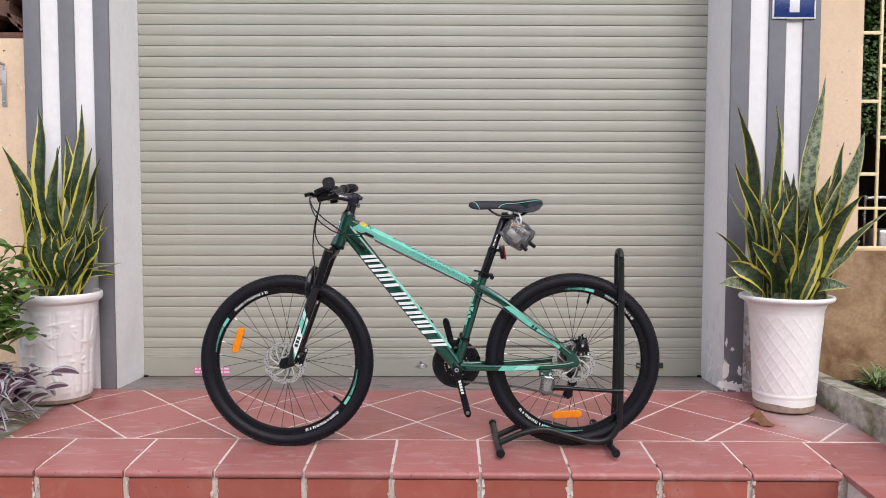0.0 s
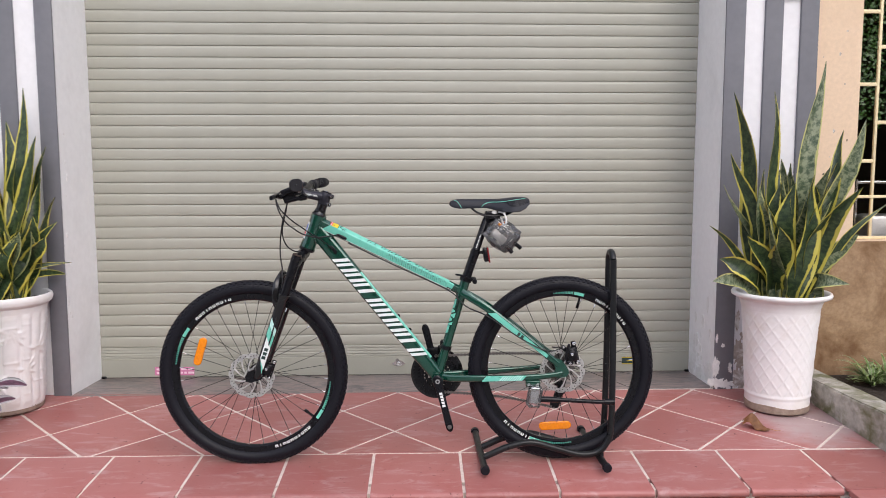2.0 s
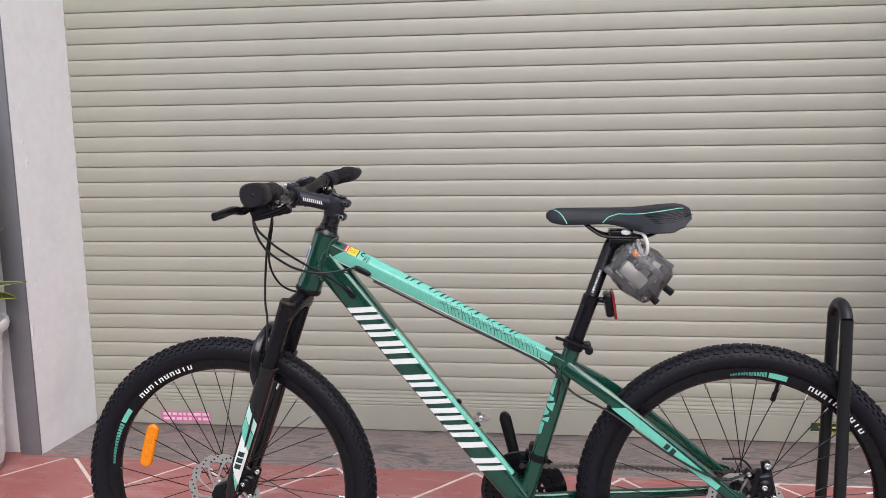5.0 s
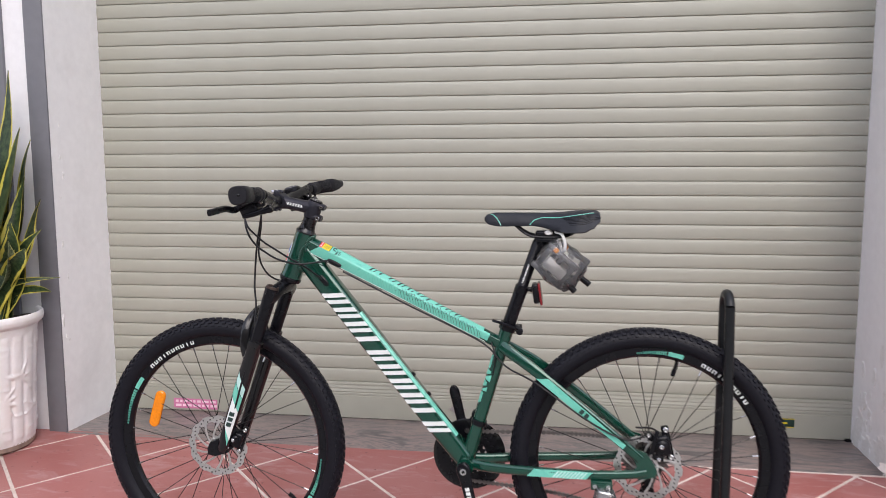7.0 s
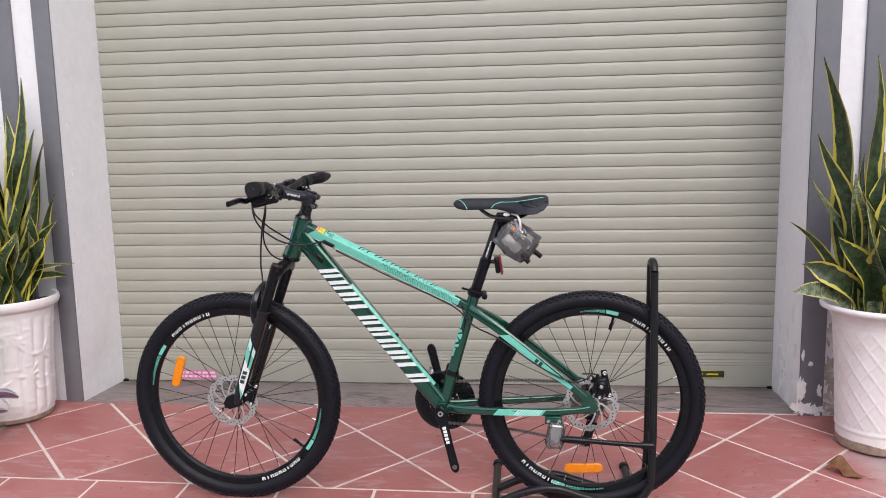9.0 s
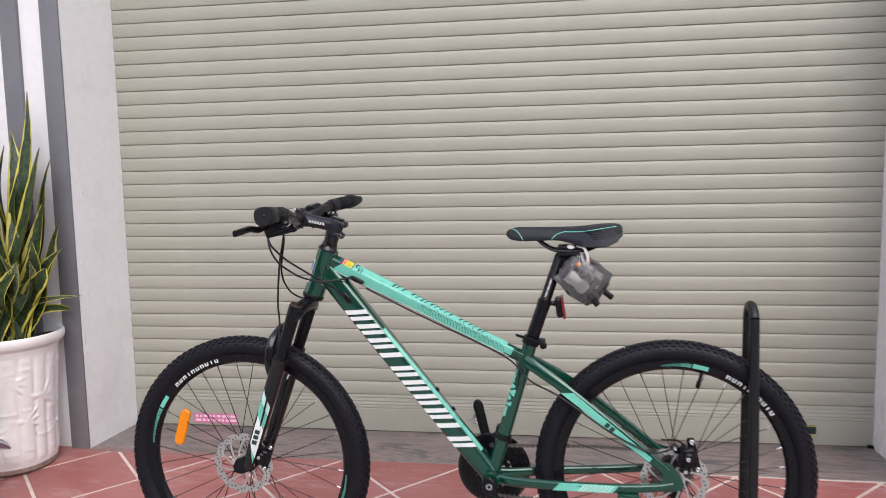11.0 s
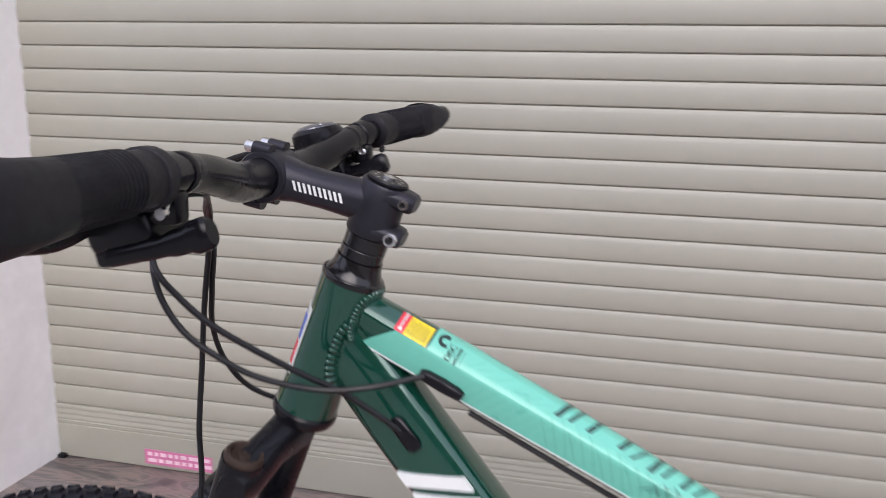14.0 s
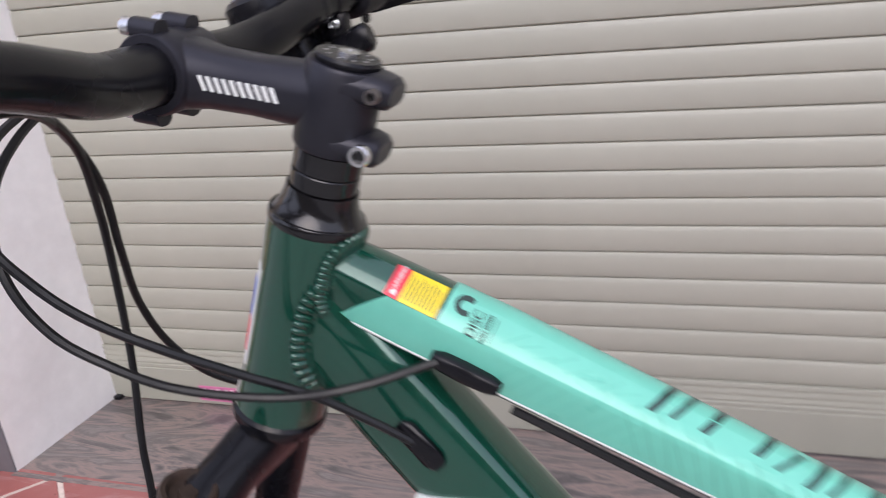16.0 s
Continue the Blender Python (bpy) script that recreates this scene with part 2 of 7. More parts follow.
M_WHITEDECAL = plain("white_decal", (0.80, 0.82, 0.80), 0.35, 0, 0.02, 60, 0.0, coat=0.4)
M_DARKDECAL = plain("dark_decal", (0.010, 0.035, 0.030), 0.35, 0, 0.05, 60, 0.0, coat=0.4)
M_DARKMINT = plain("deep_mint_decal", (0.10, 0.40, 0.30), 0.3, 0, 0.04, 60, 0.0, coat=0.5)
M_RIMGREEN = plain("deep_green_rim_decal", (0.055, 0.27, 0.21), 0.35, 0, 0.05, 60, 0.0, coat=0.4)
M_YELLOW = plain("yellow_sticker", (0.80, 0.62, 0.02), 0.4, 0, 0.04, 80, 0.0)
M_RED = plain("red_sticker", (0.70, 0.03, 0.06), 0.4, 0, 0.04, 80, 0.0)
M_REDLENS = plain("red_lens", (0.20, 0.016, 0.02), 0.2, 0, 0.1, 150, 0.1)
M_BLUESTICK = plain("blue_sticker", (0.05, 0.12, 0.5), 0.4)
M_PINK = plain("pink_sticker", (0.62, 0.19, 0.36), 0.5, 0, 0.08, 60, 0.0, (0.62, 0.25, 0.38), 20)
M_PINKTEXT = plain("pale_print", (0.86, 0.62, 0.72), 0.5)
M_ORANGE = plain("amber_reflector", (0.85, 0.25, 0.005), 0.18, 0, 0.1, 200, 0.1)
M_STEEL = plain("rotor_steel", (0.80, 0.79, 0.77), 0.36, 1.0, 0.06, 100, 0.03)
M_CHAIN = plain("chain_steel", (0.24, 0.22, 0.21), 0.35, 0.9, 0.2, 100, 0.1)
M_SPOKE = plain("black_spoke", (0.02, 0.02, 0.02), 0.35, 0.6, 0.05, 60, 0.0)
M_CABLE = plain("cable_housing", (0.010, 0.010, 0.011), 0.38, 0, 0.1, 80, 0.0, spec=0.35)
M_STAND = plain("black_powder_coat", (0.011, 0.012, 0.013), 0.34, 0, 0.15, 90, 0.1, spec=0.35)
M_TIE = plain("white_nylon", (0.8, 0.8, 0.78), 0.35)
M_RUST = plain("rusty_cap", (0.045, 0.028, 0.020), 0.6, 0.3, 0.3, 90, 0.3)


def film_material():
    m, n, l, b = tree("clear_plastic_film")
    g = n.new("ShaderNodeBsdfGlossy")
    g.inputs["Roughness"].default_value = 0.12
    t = n.new("ShaderNodeBsdfTransparent")
    t.inputs[0].default_value = (0.95, 0.95, 0.95, 1)
    x = n.new("ShaderNodeMixShader")
    f = n.new("ShaderNodeFresnel")
    f.inputs[0].default_value = 1.6
    l.new(f.outputs[0], x.inputs[0])
    l.new(t.outputs[0], x.inputs[1])
    l.new(g.outputs[0], x.inputs[2])
    v = coords(n, l)
    bn = n.new("ShaderNodeBump")
    bn.inputs["Strength"].default_value, bn.inputs["Distance"].default_value = 0.6, 0.006
    l.new(noise_tex(n, l, v, 26.0, 4, 0.55), bn.inputs["Height"])
    l.new(bn.outputs[0], g.inputs["Normal"])
    l.new(bn.outputs[0], f.inputs["Normal"])
    dif = n.new("ShaderNodeBsdfDiffuse")
    dif.inputs[0].default_value = (0.42, 0.42, 0.43, 1)
    y = n.new("ShaderNodeMixShader")
    y.inputs[0].default_value = 0.10
    l.new(x.outputs[0], y.inputs[1])
    l.new(dif.outputs[0], y.inputs[2])
    l.new(y.outputs[0], n["Material Output"].inputs[0])
    return m


M_FILM = film_material()

# ---- builders ----


def finish(name, bm, mat, sharp=38):
    me = bpy.data.meshes.new(name)
    bmesh.ops.recalc_face_normals(bm, faces=bm.faces)
    bm.to_mesh(me)
    bm.free()
    for m in mat if isinstance(mat, (list, tuple)) else [mat]:
        me.materials.append(m)
    me.shade_smooth()
    me.set_sharp_from_angle(angle=radians(sharp))
    return me


def part(name, bm, mat, parent=None, label="", m=None, sharp=38):
    """One mesh object from a bmesh (or a mesh that is shared), under a thing or a part."""
    me = bm if isinstance(bm, bpy.types.Mesh) else finish(name, bm, mat, sharp)
    ob = new(name, me)
    if parent:
        while parent.parent and parent.parent.parent:
            parent = parent.parent
        ob.parent = parent
    if m is not None:
        ob.matrix_basis = m
    return tagged(ob, label)


def thing(name, label, category, m=None, group="", kind=""):
    ob = new(name)
    ob.empty_display_size = 0.1
    if m is not None:
        ob.matrix_basis = m
    return tagged(ob, label, category, group, kind)


def ring_faces(bm, rings, closed=False, caps=True):
    vs = [[bm.verts.new(p) for p in r] for r in rings]
    n = len(vs[0])
    pairs = list(zip(vs, vs[1:])) + ([(vs[-1], vs[0])] if closed else [])
    for a, b in pairs:
        for i in range(n):
            bm.faces.new((a[i], a[(i + 1) % n], b[(i + 1) % n], b[i]))
    if caps and not closed:
        bm.faces.new(vs[0][::-1])
        bm.faces.new(vs[-1])
    return vs


def smooth_path(pts, steps=8):
    """Catmull-Rom through the points."""
    p = [Vector(x) for x in pts]
    p = [2 * p[0] - p[1]] + p + [2 * p[-1] - p[-2]]
    out = []
    for a, b, c, d in zip(p, p[1:], p[2:], p[3:]):
        for k in range(steps):
            t = k / steps
            out.append(0.5 * (2 * b + (c - a) * t + (2 * a - 5 * b + 4 * c - d) * t * t + (3 * b - a - 3 * c + d) * t ** 3))
    return out + [p[-2]]


def tube(bm, pts, r, n=10, closed=False, caps=True):
    """A round tube along points; r: a radius, or one for each point."""
    pts = [Vector(p) for p in pts]
    k = len(pts)
    rs = list(r) if isinstance(r, (list, tuple)) else [r] * k
    rings, nor = [], None
    for i, p in enumerate(pts):
        a = pts[(i - 1) % k] if closed else pts[max(i - 1, 0)]
        b = pts[(i + 1) % k] if closed else pts[min(i + 1, k - 1)]
        t = (b - a).normalized()
        if nor is None:
            nor = t.orthogonal().normalized()
        nor = (nor - t * nor.dot(t)).normalized()
        bi = t.cross(nor)
        rings.append([p + rs[i] * (math.cos(q) * nor + math.sin(q) * bi) for q in (2 * math.pi * j / n for j in range(n))])
    ring_faces(bm, rings, closed, caps)
    return bm


def oval(w, h, e=2.0, n=20):
    """Half widths of a superellipse section: across and along the height."""
    out = []
    for j in range(n):
        q = 2 * math.pi * (j + 0.5) / n
        c, s = math.cos(q), math.sin(q)
        out.append((math.copysign(abs(c) ** (2 / e), c) * w, math.copysign(abs(s) ** (2 / e), s) * h))
    return out


def beam(bm, stations, n=20, side=(0, 1, 0)):
    """A tube through stations (point, half width, half height, exponent); the width lies along side."""
    rings = []
    for i, (p, w, h, e) in enumerate(stations):
        a, b = Vector(stations[max(i - 1, 0)][0]), Vector(stations[min(i + 1, len(stations) - 1)][0])
        t = (b - a).normalized()
        s = Vector(side)
        s = (s - t * s.dot(t)).normalized()
        u = s.cross(t)
        rings.append([Vector(p) + s * x + u * y for x, y in oval(w, h, e, n)])
    ring_faces(bm, rings)
    return bm


def lathe(bm, prof, n=32, m=None, closed=False):
    """Spin (radius, height) pairs about z."""
    m = m or Matrix()
    rings = [[m @ Vector((max(r, 1e-4) * math.cos(q), max(r, 1e-4) * math.sin(q), z)) for q in (2 * math.pi * j / n for j in range(n))] for r, z in prof]
    ring_faces(bm, rings, closed=closed, caps=True)
    return bm


def box(bm, size, m=None, bev=0.0, seg=2):
    m = m or Matrix()
    g = bmesh.ops.create_cube(bm, size=1.0, matrix=m @ Matrix.Diagonal((*size, 1)))
    if bev:
        es = list({e for v in g["verts"] for e in v.link_edges})
        bmesh.ops.bevel(bm, geom=es, offset=bev, segments=seg, affect="EDGES", profile=0.5)
    return bm


def slab(bm, poly, z0, z1, m=None):
    """A prism over a polygon."""
    m = m or Matrix()
    ring_faces(bm, [[m @ Vector((x, y, z0)) for x, y in poly], [m @ Vector((x, y, z1)) for x, y in poly]])
    return bm


def at(x, y, z, rx=0, ry=0, rz=0):
    return pose(x, y, z, rx, ry, rz)


B = bmesh.new

# ---- the setting ----
SLOPE = 0.058
X0, X1, YS = -1.800, 1.186, 0.868         # shutter's sides and plane
YF, YT = -0.487, -0.163                   # the step's front edge, and the tread tiles' back edge
PITCH = 0.319


def fz(y):
    return SLOPE * (y - YF)


incline = Matrix.Translation((0, YF, 0)) @ Matrix.Rotation(math.atan(SLOPE), 4, "X") @ Matrix.Translation((0, -YF, 0))

ground = part("ground", box(B(), (120, 60, 0.1), at(0, -28.0, -0.235)), M_PAVING)
tagged(ground, "grey concrete street below the red tiled step", "ground", kind="structure")
# added wall, never in view: gives glossy blacks and lacquer something dark to reflect
opposite = part("reflection_wall", box(B(), (60, 0.3, 4.0), at(0, -11.0, 1.8)), M_DARKWALL)
tagged(opposite, "unseen dark wall added to darken reflections", "wall", kind="structure")
back_ground = part("ground_behind", box(B(), (120, 30, 0.1), at(0, 17.0, -0.235)), M_PAVING)
tagged(back_ground, "plain grey ground under and behind the house", "ground", kind="structure")

# porch bed in grout colour, its pieces come last in the file
bm = B()
box(bm, (4.4, 0.95, 0.2), incline @ at(-0.40, 0.072, -0.1017), 0.0)
porch = part("floor", bm, M_GROUT)
tagged(porch, "porch floor of red terracotta tiles with pale grout", "floor", kind="structure")

bm = B()
box(bm, (2.99, 0.40, 0.06), at((X0 + X1) / 2, 0.713, 0.0225, -2.0), 0.003)
tagged(part("threshold", bm, M_MARBLE), "grey and rust veined polished granite door threshold", "threshold", kind="structure")

# pilasters: grey bands with white bands set back between them
def pilaster(name, xs, front, back_x, label):
    """xs: the bands' edges from the opening outwards; front: the grey bands' face; back_x: where the reveal meets the shutter."""
    root = thing(name, label, "pilaster", kind="structure")
    for i, (a, b) in enumerate(zip(xs, xs[1:])):
        grey = i % 2 == 0
        y0 = front if grey else front + 0.015
        a_, b_ = min(a, b), max(a, b)
        bm = B()
        deep = 0.012 if i == 0 else 0.33       # the reveal stands behind the first band
        box(bm, (b_ - a_, deep, 3.9), at((a_ + b_) / 2, y0 + deep / 2, 1.85), 0.004 if grey else 0)
        part("grey_band" if grey else "white_band", bm, M_GREY if grey else M_WHITE, root, "painted grey band" if grey else "painted white band")
    s = 1 if xs[0] > xs[-1] else -1
    bm = B()
    slab(bm, [(xs[0] + s * 0.002, front + 0.004), (back_x, YS + 0.002), (back_x, YS + 0.09), (xs[0] - s * 0.07, YS + 0.09), (xs[0] - s * 0.07, front + 0.012), (xs[0] + s * 0.002, front + 0.012)], -0.1, 3.8)
    part("jamb_face", bm, M_RETURN, root, "off-white painted door reveal")
    return root


FRONT_L, FRONT_R = 0.525, 0.495
pil_l = pilaster("pilaster_left", (-1.797, -1.874, -1.966, -2.040, -2.129, -2.206), FRONT_L, -1.790, "pilaster painted in grey and white vertical bands")
pil_r = pilaster("pilaster_right", (1.171, 1.262, 1.351, 1.433, 1.514, 1.596), FRONT_R, 1.184, "grey and white banded pilaster with paint flaking at its foot")

# walls
def wall(name, x0, x1, y0, y1, z0, z1, mat, label, bev=0.0):
    bm = B()
    box(bm, (x1 - x0, y1 - y0, z1 - z0), at((x0 + x1) / 2, (y0 + y1) / 2, (z0 + z1) / 2), bev)
    return tagged(part(name, bm, mat), label, "wall", kind="structure")


WL, WR = 0.593, 0.563        # faces of the walls beside the pilasters
wall("wall_left", -6.0, -2.206, WL, 0.85, -0.2, 1.768, M_CREAM, "cream stucco wall with small chips in the paint")
wall("wall_left_top", -6.0, -2.206, WL, 0.85, 2.088, 3.8, M_CREAM, "cream stucco wall above the clay vent blocks")
wall("wall_left_vent_side", -6.0, -2.75, WL, 0.85, 1.768, 2.088, M_CREAM, "cream stucco wall beside the clay vent blocks")
wall("wall_above_shutter", X0 - 0.02, X1 + 0.03, 0.60, 0.93, 3.0, 3.8, M_WHITE, "white painted lintel above the shutter")
wall("wall_right_pier", 1.596, 1.837, WR, 0.85, 0.743, 3.8, M_CREAM, "cream stucco pier beside the barred window")
wall("wall_under_window", 1.596, 6.0, WR, 0.85, -0.2, 0.743, M_STAINED, "damp-stained cream stucco wall under the window")
wall("wall_over_window", 1.837, 6.0, WR, 0.85, 2.35, 3.8, M_CREAM, "cream stucco wall above the window")
wall("wall_right_end", 3.28, 6.0, WR, 0.85, 0.743, 2.35, M_CREAM, "cream stucco wall beyond the window")
wall("wall_room_back", -6.0, 6.0, 3.4, 3.6, -0.2, 3.8, M_DARKWALL, "dark brown back wall of the room behind the window")
wall("wall_room_left", 1.42, 1.574, 0.93, 3.4, -0.2, 3.8, M_DARKWALL, "dark brown side wall of the room behind the window")
wall("wall_room_right", 5.8, 6.0, 0.85, 3.4, -0.2, 3.8, M_DARKWALL, "dark brown far wall of the room behind the window")
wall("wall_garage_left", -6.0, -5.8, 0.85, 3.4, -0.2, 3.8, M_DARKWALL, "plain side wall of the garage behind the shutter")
bm = B()
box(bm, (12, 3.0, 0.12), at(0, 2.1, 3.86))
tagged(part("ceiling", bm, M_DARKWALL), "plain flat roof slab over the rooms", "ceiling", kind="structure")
bm = B()
box(bm, (4.4, 2.55, 0.1), at(3.6, 2.12, 0.1))
tagged(part("room_floor", bm, M_PAVING), "dim floor of the room behind the window", "floor", kind="structure")

# ---- roller shutter ----
shutter = thing("roller_shutter", "closed pale grey-green metal roller shutter with horizontal slats", "shutter")
SLAT = 0.0548


def slat_mesh(h, width):
    """One slat: a shallow bow with a rolled lip along its lower edge."""
    prof = [(0.0030, 0.0), (-0.0004, 0.0008), (-0.0024, 0.0028), (-0.0034, 0.007), (-0.0043, 0.015), (-0.0046, 0.024), (-0.0043, 0.034), (-0.0034, 0.043), (-0.0020, h - 0.005), (-0.0004, h - 0.0018), (0.0030, h)]
    bm = B()
    rings = []
    for x in (-width / 2, width / 2):
        rings.append([Vector((x, y, z)) for y, z in prof] + [Vector((x, 0.014, h)), Vector((x, 0.014, 0.0))])
    ring_faces(bm, rings)
    return finish("slat", bm, M_SHUTTER, 30)


sm = slat_mesh(SLAT, X1 - X0 + 0.03)
z_first = 0.2013
for i in range(52):
    part("slat", sm, None, shutter, m=at((X0 + X1) / 2, YS, z_first + i * SLAT))
bm = B()
prof = [(0.004, 0.048), (-0.006, 0.050), (-0.007, 0.056), (-0.007, 0.1420)]
for z in (0.1437, 0.1562, 0.1707, 0.1867):
    prof += [(-0.0045, z), (-0.0045, z + 0.002), (-0.007, z + 0.0035), (-0.007, z + 0.0105)]
prof += [(-0.006, 0.2003), (0.004, 0.2016), (0.02, 0.2016), (0.02, 0.048)]
ring_faces(bm, [[Vector((x, YS + y, z)) for y, z in prof] for x in (X0 + 0.002, X1 + 0.006)])
part("bottom_bar", bm, M_SHUTTER, shutter, "flat bottom bar with fine ribs")
bm = B()
box(bm, (X1 - X0, 0.02, 0.008), at((X0 + X1) / 2, YS + 0.008, 0.0445), 0.002)
part("rubber_seal", bm, M_BLACK, shutter, "black rubber seal along the sill")
for x in (X0 + 0.022, X1 - 0.012):
    bm = B()
    box(bm, (0.022, 0.03, 0.014), at(x, YS - 0.006, 0.050), 0.003)
    part("end_stop", bm, M_BLACK, shutter, "small black rubber end stop")
bm = B()
slab(bm, [(-0.035, 0), (-0.012, 0.016), (0.012, 0.016), (0.035, 0), (0.012, -0.013), (-0.012, -0.013)], 0, 0.004, at(-0.309, YS - 0.006, 0.106, 90))
lathe(bm, [(0.0, 0.0), (0.010, 0.0), (0.010, 0.008), (0.0075, 0.010), (0.006, 0.006), (0.0, 0.006)], 16, at(-0.309, YS - 0.008, 0.107, 90))
tube(bm, [(-0.314, YS - 0.008, 0.122), (-0.315, YS - 0.016, 0.128), (-0.315, YS - 0.02, 0.126)], 0.008, 10)
part("lock", bm, M_CHROME, shutter, "chrome keyhole lock plate")

tag = thing("pink_sticker", "pink printed advertising sticker on the shutter's foot", "sticker")
part("backing", box(B(), (0.195, 0.0012, 0.042), at(-1.4305, YS - 0.0079, 0.080, 0, 0.6)), M_PINK, tag)
random.seed(4)
for row, z in ((0, 0.090), (1, 0.072)):
    x = -1.519
    while x < -1.35:
        w = random.uniform(0.008, 0.03)
        part("print_bar", box(B(), (w, 0.0006, 0.010), at(x + w / 2, YS - 0.0088, z)), M_PINKTEXT, tag)
        x += w + 0.007
badge = thing("maker_badge", "small dark badge with yellow edges riveted to the shutter's foot", "badge")
part("plate", box(B(), (0.145, 0.003, 0.036), at(0.908, YS - 0.0088, 0.108), 0.001), M_DARKDECAL, badge)
for z in (0.124, 0.092):
    part("edge_line", box(B(), (0.145, 0.001, 0.002), at(0.908, YS - 0.0109, z)), M_YELLOW, badge)
part("print_bar", box(B(), (0.05, 0.001, 0.006), at(0.930, YS - 0.0109, 0.108)), M_YELLOW, badge)
part("print_bar", box(B(), (0.03, 0.001, 0.006), at(0.875, YS - 0.0109, 0.108)), M_YELLOW, badge)

# ---- bicycle ----
R = 0.338
bike_pose = pose(0.306, -0.230, 0.0205, -0.5, -0.45, -0.9)
bike = thing("mountain_bicycle", "dark green and mint mountain bicycle held upright by a floor stand", "bicycle", bike_pose)


def V(x, z, y=0.0):
    return Vector((x, y, z))


HUB_F, HUB_R, BB = V(-1.117, R), V(0, R), V(-0.452, 0.312)
HT_T, HT_B = V(-0.869, 0.907), V(-0.912, 0.793)
AX = (HT_T - HT_B).normalized()
FWD = Vector((-AX.z, 0, AX.x))        # square to the steering axis, pointing forwards

# frame: every tube is a part of the frame mesh that carries it
bm = B()
tube(bm, [HT_B, HT_B + AX * 0.012, HT_B + AX * 0.03, HT_T - AX * 0.03, HT_T - AX * 0.012, HT_T], [0.0275, 0.0272, 0.0255, 0.0255, 0.0262, 0.0262], 28)
frame_ob = part("frame", bm, M_GREEN, bike, "dark green lacquered head tube and frame")
DT_A, DT_B = V(-0.8673, 0.8436), V(-0.4575, 0.3262)
dt = (DT_B - DT_A).normalized()
dn = Vector((-dt.z, 0, dt.x)) if dt.x * 0 - dt.z > 0 else Vector((dt.z, 0, -dt.x))
bm = B()
beam(bm, [(DT_A.lerp(DT_B, f), w, h, e) for f, w, h, e in ((-0.045, 0.0175, 0.03, 3.0), (0, 0.0185, 0.03, 3.0), (0.08, 0.0215, 0.030, 3.6), (0.3, 0.0245, 0.0295, 4.2), (0.7, 0.0245, 0.0285, 4.2), (0.93, 0.026, 0.0265, 3.4), (1.0, 0.027, 0.025, 3.0))], 28)
part("down_tube", bm, M_GREEN, frame_ob, "thick dark green down tube")
TT_A, TT_B = V(-0.850, 0.8735), V(-0.360, 0.630)
tt = (TT_B - TT_A).normalized()
tn = Vector((-tt.z, 0, tt.x))


def tt_pt(s, a=0.0):
    """Along the top tube's axis."""
    return TT_A + tt * s + tn * a


TT_L = (TT_B - TT_A).length
# station, half width, height of the ridge over the axis, depth of the keel under it
TT_SEC = ((0, 0.0182, 0.0200, 0.0226), (0.05, 0.0198, 0.0208, 0.0220), (0.15, 0.0205, 0.0215, 0.0208), (0.4, 0.0186, 0.0188, 0.0190), (0.7, 0.0168, 0.0140, 0.0192), (0.88, 0.0160, 0.0128, 0.0190), (1.0, 0.0155, 0.0135, 0.0185))


def tt_size(f):
    for a, b in zip(TT_SEC, TT_SEC[1:]):
        if f <= b[0]:
            k = (f - a[0]) / (b[0] - a[0])
            return [a[i] + k * (b[i] - a[i]) for i in (1, 2, 3)]
    return list(TT_SEC[-1][1:])


# half section of the top tube by angle (90 is the ridge, 180 faces the camera): flat ridge, sloped shoulder, side, keel
TT_HALF = ((90, 0.0, 0.0258), (103, 0.0065, 0.0254), (108, 0.0085, 0.0242), (146, 0.0215, 0.0135), (152, 0.0226, 0.0112), (160, 0.0224, 0.0070), (198, 0.0190, -0.0150), (206, 0.0178, -0.0180), (214, 0.0150, -0.0200), (270, 0.0, -0.0226))


def tt_skin_pt(f, q, lift=0.0):
    """A point on the top tube's skin at station f and section angle q."""
    q = (q - 90) % 360
    side = -1.0
    if q > 180:
        q, side = 360 - q, 1.0
    q += 90
    wide, ridge, keel = tt_size(f)
    for a, b in zip(TT_HALF, TT_HALF[1:]):
        if q <= b[0]:
            break
    t = (q - a[0]) / (b[0] - a[0])
    y, z = a[1] + t * (b[1] - a[1]), a[2] + t * (b[2] - a[2])
    out = Vector((b[2] - a[2], a[1] - b[1])).normalized() * -1
    return tt_pt(TT_L * f) + Vector((0, side * (y * wide / 0.0226 + out.x * lift), 0)) + tn * (z * (ridge / 0.0258 if z > 0 else keel / 0.0226) + out.y * lift)


bm = B()
angles = [90, 103, 108, 127, 146, 152, 160, 180, 198, 206, 214, 242]
angles += [270] + [540 - a for a in angles[:0:-1]]
ring_faces(bm, [[tt_skin_pt(f, q) for q in angles] for f in [-0.04] + [i / 16 for i in range(17)]])
part("top_tube", bm, M_GREEN, frame_ob, "dark green top tube")
SC = V(-0.344, 0.674)
st = (SC - BB).normalized()
bm = B()
tube(bm, [BB, BB + st * 0.1, BB + st * 0.28, SC - st * 0.02, SC], [0.0185, 0.0172, 0.0172, 0.018, 0.018], 24)
part("seat_tube", bm, M_GREEN, frame_ob, "dark green seat tube")
bm = B()
lathe(bm, [(0.0, -0.036), (0.021, -0.036), (0.0215, -0.034), (0.0215, 0.034), (0.021, 0.036), (0.0, 0.036)], 28, Matrix.Translation(BB) @ Matrix.Rotation(radians(90), 4, "X"))
part("bottom_bracket_shell", bm, M_GREEN, frame_ob)
